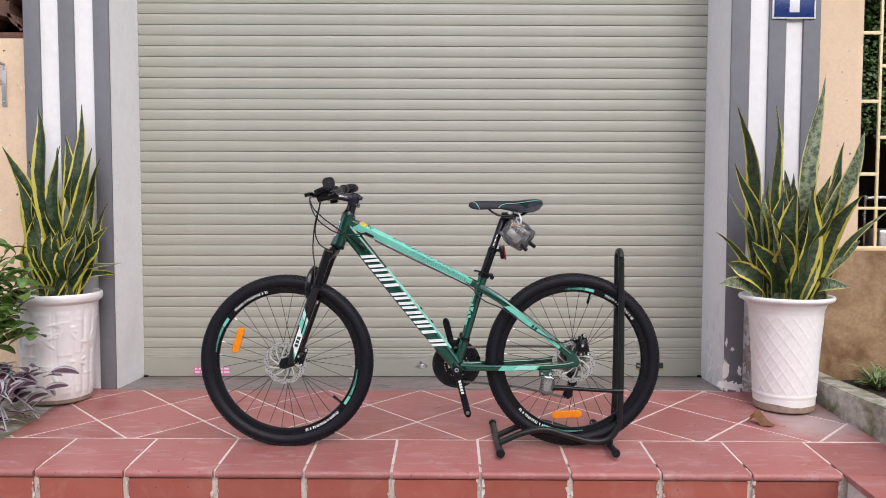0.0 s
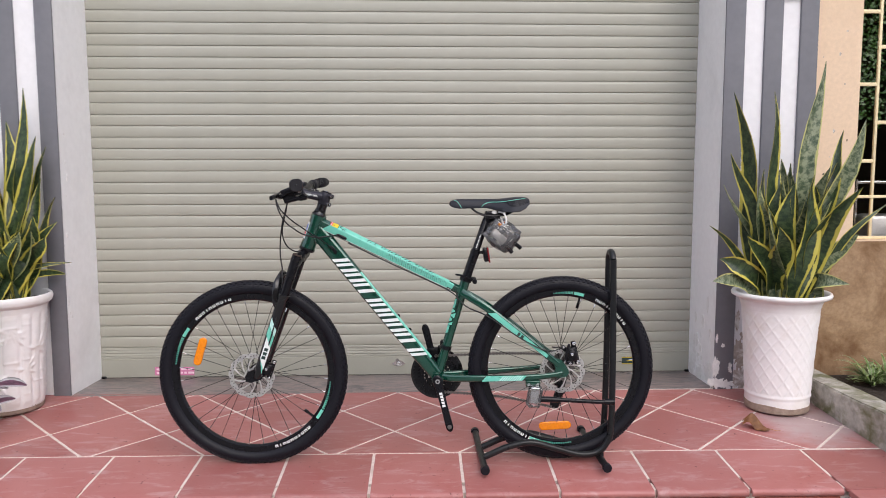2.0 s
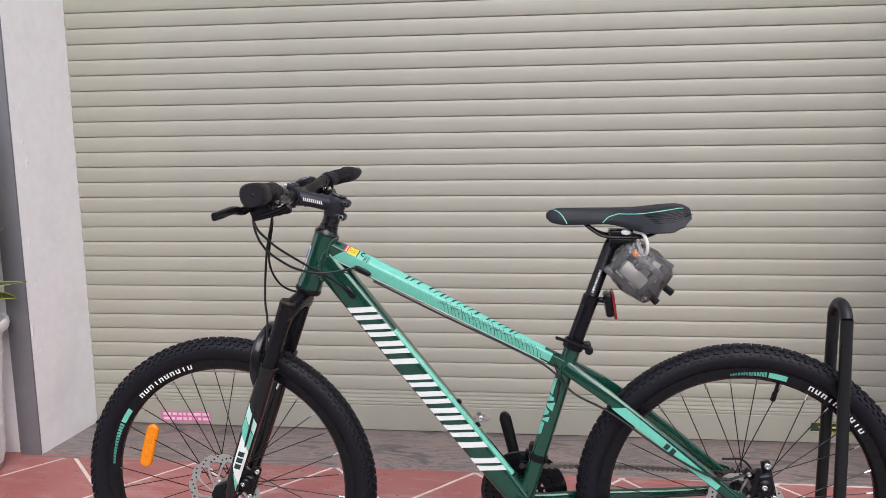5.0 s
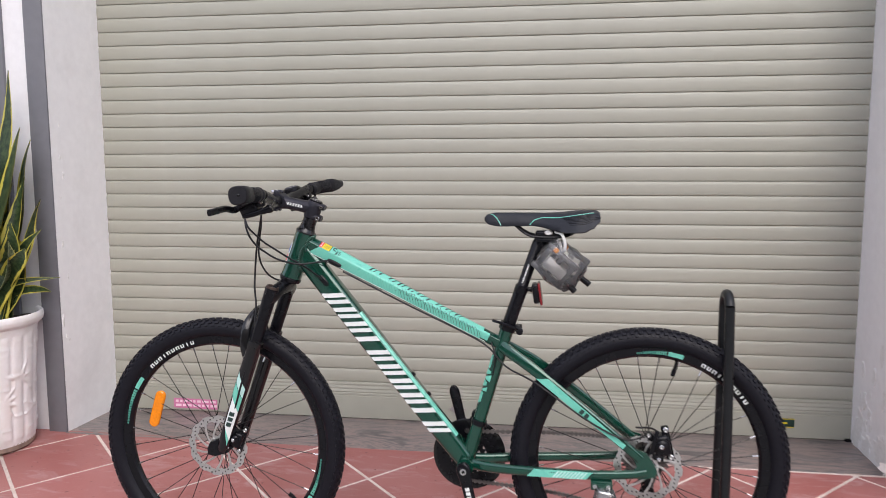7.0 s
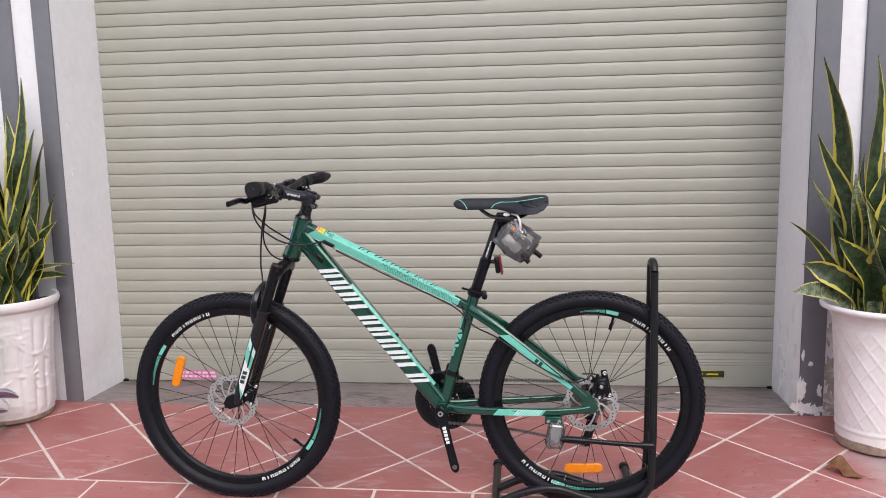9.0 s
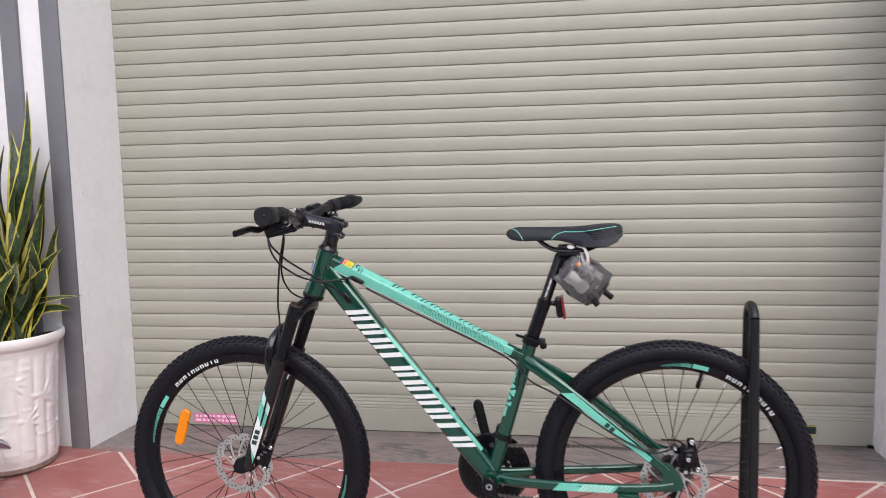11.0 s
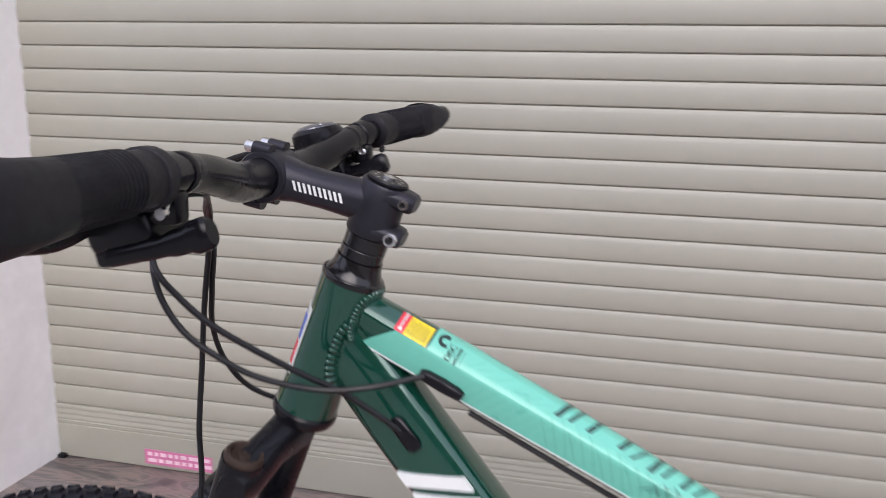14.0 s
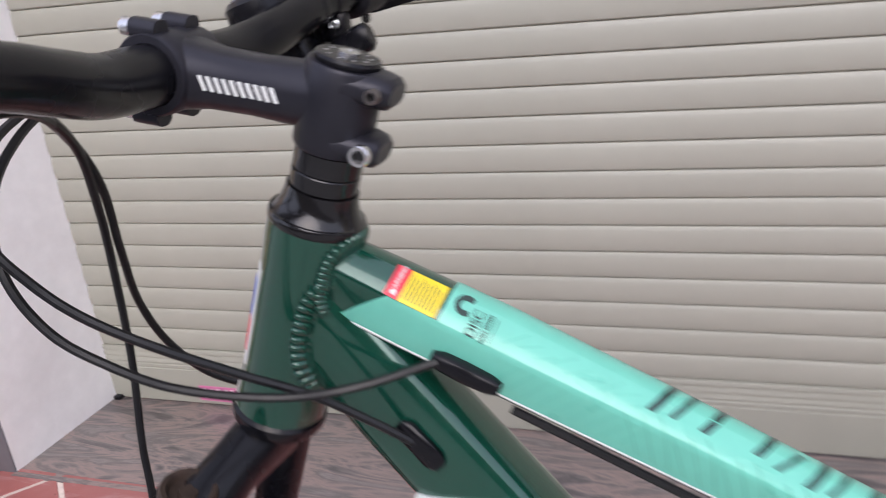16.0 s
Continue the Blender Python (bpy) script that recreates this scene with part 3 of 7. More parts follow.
for s in (-1, 1):
    bm = B()
    a = BB + Vector((0.02, s * 0.02, 0.004))
    pts = smooth_path([a, V(-0.39, 0.314, s * 0.031), V(-0.30, 0.316, s * 0.047), V(-0.15, 0.320, s * 0.062), V(-0.045, 0.328, s * 0.066), V(-0.005, 0.336, s * 0.066)], 4)
    n_ = len(pts)
    beam(bm, [(p, 0.0085, 0.0135 - 0.004 * i / n_, 2.8) for i, p in enumerate(pts)], 14)
    part("chain_stay", bm, M_GREEN, frame_ob, "dark green chain stay")
    bm = B()
    pts = smooth_path([V(-0.360, 0.625, s * 0.012), V(-0.325, 0.604, s * 0.028), V(-0.26, 0.562, s * 0.048), V(-0.12, 0.452, s * 0.061), V(-0.02, 0.368, s * 0.065)], 4)
    beam(bm, [(p, 0.0080, 0.0155 - 0.004 * i / len(pts), 3.0) for i, p in enumerate(pts)], 14)
    part("seat_stay", bm, M_GREEN, frame_ob, "dark green seat stay")
    bm = B()
    slab(bm, [(-0.045, 0.322), (-0.015, 0.318), (0.012, 0.324), (0.020, 0.338), (0.012, 0.356), (-0.008, 0.385), (-0.030, 0.392), (-0.038, 0.372), (-0.028, 0.350)], -0.0035, 0.0035, Matrix.Translation((0, s * 0.066, 0)) @ Matrix.Rotation(radians(90), 4, "X"))
    part("dropout", bm, M_GREEN, frame_ob, "green dropout plate")
# weld beads round the head tube's joints
bm = B()
for c, w, h, d, e in ((TT_A, 0.0180, 0.0215, tt, 3.0), (DT_A, 0.0225, 0.031, dt, 3.0)):
    u = Vector((0, 1, 0)).cross(d)
    fine = oval(w, h, e, 416)
    run = [0.0]
    for p, q in zip(fine, fine[1:] + fine[:1]):
        run.append(run[-1] + math.hypot(q[0] - p[0], q[1] - p[1]))
    loop = [fine[min(range(416), key=lambda i: abs(run[i] - run[-1] * j / 44))] for j in range(44)]
    bead = []
    for j, (x, y) in enumerate(loop):
        o = c + Vector((0, 1, 0)) * x + u * y
        # slide along the tube until it meets the head tube's skin
        rel = o - HT_B
        ax = rel - AX * rel.dot(AX)
        lat = ax.y
        need = math.sqrt(max(0.0257 ** 2 - lat * lat, 0.0004 ** 2))
        back = -FWD
        now = ax.dot(back)
        o = o + d * ((need - now) / max(0.2, d.dot(back)))
        bead.append(o)
    for j, o in enumerate(bead):
        along = (bead[(j + 1) % 44] - bead[j - 1]).normalized()
        out = (d + (o - HT_B - AX * (o - HT_B).dot(AX)).normalized()).normalized()
        across = along.cross(out).normalized()
        out = across.cross(along)
        m3 = Matrix(((along.x, across.x, out.x, o.x), (along.y, across.y, out.y, o.y), (along.z, across.z, out.z, o.z), (0, 0, 0, 1)))
        bmesh.ops.create_uvsphere(bm, u_segments=10, v_segments=6, radius=1.0, matrix=m3 @ Matrix.Rotation(0.3, 4, "Z") @ Matrix.Diagonal((0.0030, 0.0072, 0.0032, 1)))
part("weld_bead", bm, M_GREEN, frame_ob, "rippled weld seam", sharp=80)
bm = B()
beam(bm, [(DT_A.lerp(DT_B, 0.02) + dn * 0.020, 0.004, 0.012, 2.5), (DT_A.lerp(DT_B, 0.02) + dn * 0.05 + Vector((0.012, 0, 0)), 0.004, 0.012, 2.5)], 12)
part("gusset", bm, M_GREEN, frame_ob)


def side_quad(bm, o, u, v, poly, lift, thick=0.0012):
    """A flat patch: poly in (u, v) about o, standing proud along -y."""
    a = [o + u * x + v * y + Vector((0, -lift, 0)) for x, y in poly]
    b = [p + Vector((0, thick + 0.004, 0)) for p in a]
    ring_faces(bm, [b, a])


def between_w(f):
    return 0.0245 + 0.0006 + max(0.0, (f - 0.66)) * 0.0066


# white slanted bars down the down tube, in pairs
LET = 0.0465
for i in range(10):
    o = DT_A + dt * (0.116 + i * LET) 
    skin = between_w((0.116 + (i + 0.5) * LET) / (DT_B - DT_A).length)
    k, lo, hi = 0.70, -0.0232, 0.0230
    for a, b in ((0.002, 0.0165),) if i in (3, 8) else ((0.0, 0.0135), (0.0215, 0.0335)):
        bm = B()
        side_quad(bm, o, dt, dn, [(a + lo * k, lo), (b + lo * k, lo), (b + hi * k, hi), (a + hi * k, hi)], skin)
        part("decal_bar", bm, M_WHITEDECAL, frame_ob, "white slanted decal bar")
# mint edge along the upper corner of the down tube
bm = B()
ring_faces(bm, [[DT_A + dt * s + dn * a + Vector((0, y, 0)) for a, y in ((0.0255, -0.0246), (0.0303, -0.0222), (0.0305, -0.012), (0.0200, -0.02))] for s in (0.20, 0.3, 0.4, 0.5, 0.60)])
part("mint_edge", bm, M_MINT, frame_ob, "mint stripe along the tube")
for s in (0.41, 0.475):
    bm = B()
    lathe(bm, [(0.0, 0), (0.006, 0), (0.006, 0.004), (0.003, 0.005), (0.0, 0.005)], 12, Matrix.Translation(DT_A + dt * s + dn * 0.0295) @ dn.to_track_quat("Z", "Y").to_matrix().to_4x4())
    part("bottle_bolt", bm, M_BLACK, frame_ob)


def tt_skin(name, f0, f1, lo, hi, mat, label, lift=0.0008, steps=14, lean=0.0):
    """A decal that wraps the top tube from section angle lo to hi; lean slants its front edge, in stations a degree."""
    bm = B()
    rows = []
    cols = sorted({lo, hi} | {q for q in (76, 90, 104, 108, 127, 146, 152, 160, 180, 198, 206) if lo < q < hi})
    for i in range(steps + 1):
        t = i / steps
        row = [(f0 + (f1 - f0) * t + lean * (q - lo) * (1 - t), q) for q in cols]
        rows.append([tt_skin_pt(f, q, lift) for f, q in row] + [tt_skin_pt(f, q, -0.003) for f, q in row[::-1]])
    ring_faces(bm, rows)
    return part(name, bm, mat, frame_ob, label, sharp=30)


tt_skin("mint_panel", 0.093, 0.90, 60, 150, M_MINT, "mint green panel on the top tube")
tt_skin("mint_panel", 0.040, 0.90, 150, 200, M_MINT, "mint green panel on the top tube's side", lean=-0.0008)
tt_skin("mint_panel", 0.90, 0.935, 130, 192, M_MINT, "pale tip of the mint panel")
tt_skin("warning_sticker", 0.051, 0.089, 103, 149, M_YELLOW, "yellow warning sticker", 0.0016, 4)
tt_skin("warning_sticker", 0.036, 0.051, 103, 149, M_RED, "red band of the warning sticker", 0.0016, 3)
tt_skin("pinstripe", 0.000, 0.93, 201, 204, M_WHITEDECAL, "white pinstripe under the mint panel", 0.0012)
tt_skin("pinstripe", 0.000, 0.93, 205, 211, M_DARKDECAL, "black pinstripe under the white one", 0.0010)
for i in range(9):
    tt_skin("print_line", 0.0542 + i * 0.0037, 0.0550 + i * 0.0037, 107 + 2 * (i % 3), 145, M_DARKDECAL, "", 0.0019, 2)

# hatched dark lines over the mint panel
def tt_line(f0, q0, f1, q1, wid, mat, lift=0.0012, name="hatch_line"):
    bm = B()
    rings = []
    for i in range(9):
        k = i / 8
        f, q = f0 + (f1 - f0) * k, q0 + (q1 - q0) * k
        rings.append([tt_skin_pt(f + df, q, l_) for df, l_ in ((-wid, lift), (wid, lift), (wid, -0.002), (-wid, -0.002))])
    ring_faces(bm, rings)
    return part(name, bm, mat, frame_ob)


for i in range(40):
    f = 0.28 + i * 0.0152
    tt_line(f + 0.030, 194, f, 150 - 8 * (i % 3), 0.0005 + 0.0006 * min(1, i / 16), M_DARKMINT if i < 12 else M_DARKDECAL)
for i in range(9):
    f = 0.45 + i * 0.045
    for j in range(3):
        tt_line(f + 0.012 * j + 0.030, 142, f + 0.012 * j, 178 - 4 * j, 0.0008, M_DARKDECAL)
# large dark slanted bars over the ridge of the top tube
for i in range(10):
    f = 0.300 + i * 0.050
    tt_line(f, 132 - 5 * (i % 3), f + 0.026, 54, 0.0042, M_DARKDECAL, 0.0011, "decal_bar")
    if i not in (1, 6):
        tt_line(f + 0.020, 128, f + 0.042, 70 + 9 * (i % 3), 0.0030, M_DARKDECAL, 0.0011, "decal_bar")
# pale mint tracery between the sticker and the bars
for i in range(9):
    f = 0.155 + i * 0.016
    tt_line(f, 140 - 6 * (i % 2), f + 0.020, 112 + 6 * (i % 3), 0.0011, M_PALEMINT, 0.0010)
    tt_line(f + 0.006, 192, f + 0.024, 156, 0.0008, M_PALEMINT, 0.0010)


def words(body, size, m, mat, parent, name="lettering", shear=0.0):
    c = bpy.data.curves.new(name, "FONT")
    c.body, c.size, c.extrude, c.align_x, c.align_y, c.shear = body, size, 0.0004, "CENTER", "CENTER", shear
    tmp = bpy.data.objects.new(name, c)
    scene.collection.objects.link(tmp)
    me = bpy.data.meshes.new_from_object(tmp.evaluated_get(bpy.context.evaluated_depsgraph_get()))
    bpy.data.objects.remove(tmp)
    me.materials.clear()
    me.materials.append(mat)
    ob = new(name, me)
    ob.parent, ob.matrix_basis = parent, m
    return ob


def basis(o, x, y):
    x, y = x.normalized(), y.normalized()
    z = x.cross(y)
    return Matrix(((x.x, y.x, z.x, o.x), (x.y, y.y, z.y, o.y), (x.z, y.z, z.z, o.z), (0, 0, 0, 1)))


YV = Vector((0, 1, 0))
# words on the sloped shoulder of the top tube read up across it
def shoulder(f, q, lift):
    x = tt_skin_pt(f, 110) - tt_skin_pt(f, 144)
    return basis(tt_skin_pt(f, q, lift), x, -tt)


words("DISC", 0.0074, shoulder(0.1255, 132, 0.0012), M_DARKDECAL, frame_ob)
words("BRAKE SYSTEM", 0.0025, shoulder(0.1375, 132, 0.0012), M_DARKDECAL, frame_ob)
for f in (0.1338, 0.1435):
    tt_line(f, 147, f, 112, 0.0004, M_DARKDECAL, 0.0011, "underline")
words("WARNING", 0.0036, shoulder(0.0435, 123, 0.0021), M_WHITEDECAL, frame_ob)
bm = B()
m = shoulder(0.0435, 143, 0.0019)
slab(bm, [(-0.0018, -0.0016), (0.0018, -0.0016), (0.0, 0.0018)], 0, 0.0005, m)
part("warning_triangle", bm, M_WHITEDECAL, frame_ob, "white warning triangle")
bm = B()
m = shoulder(0.1105, 114, 0.0009)
for j in range(11):
    q = radians(-20 + j * 22)
    box(bm, (0.0028, 0.0030, 0.0008), m @ at(0.0043 * math.cos(q), 0.0043 * math.sin(q), 0.0003, 0, 0, math.degrees(q)))
part("disc_symbol", bm, M_DARKDECAL, frame_ob, "dark toothed half-disc symbol")

# shield on the head tube's front, badge on the seat tube and stays
bm = B()
rings = []
for k in range(7):
    z_ = 0.028 + 0.062 * k / 6
    r_ = 0.0262
    rings.append([HT_B + AX * z_ + FWD * r_ * math.cos(q) + YV * r_ * math.sin(q) for q in [radians(a) for a in range(-44, 45, 11)]] + [HT_B + AX * z_ + FWD * 0.02 * math.cos(q) + YV * 0.02 * math.sin(q) for q in [radians(a) for a in range(44, -45, -11)]])
ring_faces(bm, rings)
part("head_badge", bm, M_WHITEDECAL, frame_ob, "white head badge sticker")
for z_, dz, mt in ((0.060, 0.022, M_BLUESTICK), (0.036, 0.02, M_RED)):
    bm = B()
    ring_faces(bm, [[HT_B + AX * (z_ + d) + FWD * r_ * math.cos(q) + YV * r_ * math.sin(q) for r_, aa in ((0.0266, range(-36, 37, 9)), (0.02, range(36, -37, -9))) for q in [radians(a) for a in aa]] for d in (0, dz / 2, dz)])
    part("head_badge_field", bm, mt, frame_ob)
for s0, s1, a0, a1, lean0, lean1 in ((0.168, 0.196, 196, 232, 0.5, 0.2), (0.200, 0.208, 200, 256, 0.2, 0.6), (0.213, 0.226, 196, 240, 0.6, -0.3), (0.230, 0.242, 202, 262, -0.3, 0.5), (0.246, 0.257, 196, 248, 0.5, -0.2), (0.262, 0.296, 196, 226, -0.2, 0.5)):
    bm = B()
    rings = []
    for k in range(4):
        s_, lean = s0 + (s1 - s0) * k / 3, lean0 + (lean1 - lean0) * k / 3
        cols = [radians(a0 + (a1 - a0) * j / 6) for j in range(7)]
        rings.append([BB + st * (s_ + lean * 0.0179 * (q - cols[3])) + (Vector((st.z, 0, -st.x)) * math.cos(q) + YV * math.sin(q)) * r_ for r_, qs in ((0.0180, cols), (0.012, cols[::-1])) for q in qs])
    ring_faces(bm, rings)
    part("mint_mark", bm, M_MINT, frame_ob, "mint decal on the seat tube")
# mint panels on the camera's side stays
bm = B()
o, u = V(-0.262, 0.560, -0.0575), (V(-0.04, 0.383) - V(-0.262, 0.560)).normalized()
vv = Vector((-u.z, 0, u.x))
side = V(-0.04, 0.383, -0.0735) - V(-0.262, 0.560, -0.0575)
su = side.normalized()
sn = (Vector((0, -1, 0)) - su * -su.y).normalized()
sv = su.cross(sn)
ring_faces(bm, [[o + su * (s - a * cut) + sv * a + sn * (0.0018 + l_) for a, l_ in ((-h__, 0), (h__, 0), (h__, -0.006), (-h__, -0.006))] for s, h__, cut in ((0.008, 0.0098, 1.1), (0.03, 0.0096, 0.6), (0.14, 0.0085, 0), (0.26, 0.006, 0))])
part("mint_panel", bm, M_MINT, frame_ob, "mint panel on the seat stay")
bm = B()
ring_faces(bm, [[o + su * s + sv * a + sn * (0.0026 + l_) for a, l_ in ((-0.006, 0), (0.006, 0), (0.006, -0.004), (-0.006, -0.004))] for s in (0.125, 0.135)])
ring_faces(bm, [[o + su * s + sv * a + sn * (0.0026 + l_) for a, l_ in ((-0.006, 0), (0.006, 0), (0.006, -0.004), (-0.006, -0.004))] for s in (0.140, 0.150)])
part("letter_shape", bm, M_DARKDECAL, frame_ob)
bm = B()
for a, b in ((-0.285, -0.145),):
    ring_faces(bm, [[V(x, 0.3165 + 0.02 * (x + 0.285) / 0.14 * 0.2 + z, y) for z, y in ((-h__, -0.0565 - (x + 0.285) * 0.1 - 0.0016), (h__, -0.0565 - (x + 0.285) * 0.1 - 0.0016), (h__, -0.05 - (x + 0.285) * 0.1), (-h__, -0.05 - (x + 0.285) * 0.1))] for x, h__ in ((a, 0.0095), (a + 0.02, 0.0095), (b - 0.03, 0.0095), (b, 0.0085))])
for v in bm.verts:
    v.co.x += 0.9 * (v.co.z - 0.3165)
part("mint_panel", bm, M_MINT, frame_ob, "mint panel on the chain stay")
for k in range(9):
    x = -0.222 + 0.0085 * k
    bm = B()
    y = -0.0565 - (x + 0.285) * 0.1
    ring_faces(bm, [[V(x + dx + lean * dz, 0.3165 + 0.02 * (x + 0.285) / 0.14 * 0.2 + dz, y - dy) for dx, dy in ((-0.0022, 0.0022), (0.0022, 0.0022), (0.0022, -0.001), (-0.0022, -0.001))] for dz, lean in ((-0.0085, 0.9), (0.0, 0.7 if k % 2 else 1.1), (0.0085, 0.9))])
    part("hatch_line", bm, M_PALE, frame_ob)

# ---- fork ----
CROWN = HT_B - AX * 0.012 + FWD * 0.004
LEG = V(-1.090, 0.345) - V(-0.945, 0.753)
bm = B()
lathe(bm, [(0.0, 0), (0.0265, 0.0), (0.0285, 0.004), (0.0285, 0.009), (0.026, 0.012), (0.0, 0.012)], 28, Matrix.Translation(HT_B - AX * 0.012) @ AX.to_track_quat("Z", "Y").to_matrix().to_4x4())
fork = part("suspension_fork", bm, M_BLACK, bike, "black suspension fork with mint and white decals")
bm = B()
beam(bm, [(V(-0.943, 0.748, -0.082), 0.0160, 0.012, 2.4), (V(-0.943, 0.750, -0.066), 0.0210, 0.018, 2.4), (V(-0.932, 0.764, -0.035), 0.0170, 0.0155, 2.6), (V(-0.921, 0.774, 0), 0.022, 0.018, 2.6), (V(-0.932, 0.764, 0.035), 0.0170, 0.0155, 2.6), (V(-0.943, 0.750, 0.066), 0.0210, 0.018, 2.4), (V(-0.943, 0.748, 0.082), 0.0160, 0.012, 2.4)], 18, side=AX)
part("crown", bm, M_BLACK, fork, "black forged fork crown")
lu = LEG.normalized()
for s in (-1, 1):
    top = V(-0.945, 0.753, s * 0.066)
    bm = B()
    tube(bm, [top - lu * 0.018, top + lu * 0.02, top + lu * 0.17], [0.0178, 0.0172, 0.0155], 20)
    leg = part("fork_leg", bm, M_BLACK, fork, "black fork leg")
    bm = B()
    prof = [(0.0, 0.0165), (0.126, 0.0155), (0.128, 0.0212), (0.140, 0.0212), (0.144, 0.0192), (0.23, 0.0192), (0.345, 0.0176), (0.40, 0.0165), (0.432, 0.0150), (0.444, 0.010)]
    tube(bm, [top + lu * d for d, r_ in prof[1:]], [r_ for d, r_ in prof[1:]], 20)
    part("fork_lower", bm, M_GLOSSBLACK, leg)
    bm = B()
    lathe(bm, [(0.0, 0), (0.0165, 0), (0.0165, 0.003), (0.015, 0.006), (0.0125, 0.0055), (0.0105, 0.0015), (0.006, 0.0012), (0.005, 0.0035), (0.0, 0.0035)], 20, Matrix.Translation(top - lu * 0.018) @ (-lu).to_track_quat("Z", "Y").to_matrix().to_4x4())
    part("fork_cap", bm, M_RUST, leg, "worn brown fork top cap")
    bm = B()
    slab(bm, [(-0.016, -0.016), (0.004, -0.020), (0.040, -0.008), (0.052, 0.03), (0.030, 0.034), (-0.010, 0.018), (-0.018, 0.0)], -0.006, 0.006, Matrix.Translation((HUB_F.x, s * 0.060, HUB_F.z)) @ Matrix.Rotation(radians(90), 4, "X"))
    part("fork_dropout", bm, M_BLACK, leg)
    # decal wrapped on the leg
    for d0, d1, a0, a1, mt in ((0.236, 0.262, 225, 318, M_PALE), (0.264, 0.300, 222, 318, M_MINT), (0.303, 0.385, 240, 318, M_WHITEDECAL), (0.386, 0.400, 262, 312, M_MINT)):
        bm = B()
        lx = Vector((lu.z, 0, -lu.x)) * -1
        rings = []
        for k in range(5):
            d = d0 + (d1 - d0) * k / 4
            rr_ = 0.0192 - 0.0016 * (d - 0.24) / 0.12 + 0.0007
            c = top + lu * d
            row = [radians(a0 + (a1 - a0) * j / 8) for j in range(9)]
            if s == 1:
                row = [-q for q in row][::-1]
            rings.append([c + lu * (0.005 * (j - 4)) + (lx * math.cos(q) + YV * math.sin(q)) * rr_ for j, q in enumerate(row)] + [c + lu * (0.005 * (4 - j)) + (lx * math.cos(q) + YV * math.sin(q)) * (rr_ - 0.006) for j, q in enumerate(row[::-1])])
        ring_faces(bm, rings)
        part("leg_decal", bm, mt, leg, "white and mint fork decal")
    if s == -1:
        for d in (0.325, 0.340, 0.355):
            bm = B()
            c = top + lu * d
            rr_ = 0.0193
            lx = Vector((lu.z, 0, -lu.x)) * -1
            ring_faces(bm, [[c + lu * dd + (lx * math.cos(q) + YV * math.sin(q)) * r_ for r_, row in ((rr_, range(256, 300, 8)), (0.014, range(296, 255, -8))) for q in [radians(a) for a in row]] for dd in (0, 0.005, 0.011)])
            part("letter_shape", bm, M_DARKDECAL, leg)
# brace that bridges the legs in front of the tyre
bm = B()
pts = smooth_path([V(-1.010, 0.575, -0.066), V(-1.020, 0.62, -0.066), V(-1.014, 0.672, -0.056), V(-1.003, 0.698, -0.028), V(-1.000, 0.704, 0), V(-1.003, 0.698, 0.028), V(-1.014, 0.672, 0.056), V(-1.020, 0.62, 0.066), V(-1.010, 0.575, 0.066)], 4)
beam(bm, [(p, 0.0115, 0.006, 2.6) for p in pts], 12, side=(-0.8, 0, 0.6))
part("fork_brace", bm, M_GLOSSBLACK, fork, "black arched fork brace")

# ---- wheels ----
ROT_X = Matrix.Rotation(radians(90), 4, "X")


def stadium(bm, m, length, wide):
    """A round-ended bar with a softened rim, lying along x and facing y."""
    def outline(grow):
        r_, h = wide / 2 + grow, length / 2 - wide / 2
        return [((h if i < 13 else -h) + r_ * math.sin(math.pi * (i if i < 13 else i - 1) / 12), r_ * math.cos(math.pi * (i if i < 13 else i - 1) / 12)) for i in range(26)]
    ring_faces(bm, [[m @ Vector((x, y, z)) for x, z in outline(g)] for y, g in ((0.005, -0.003), (0.003, 0), (-0.003, 0), (-0.0055, -0.003))])


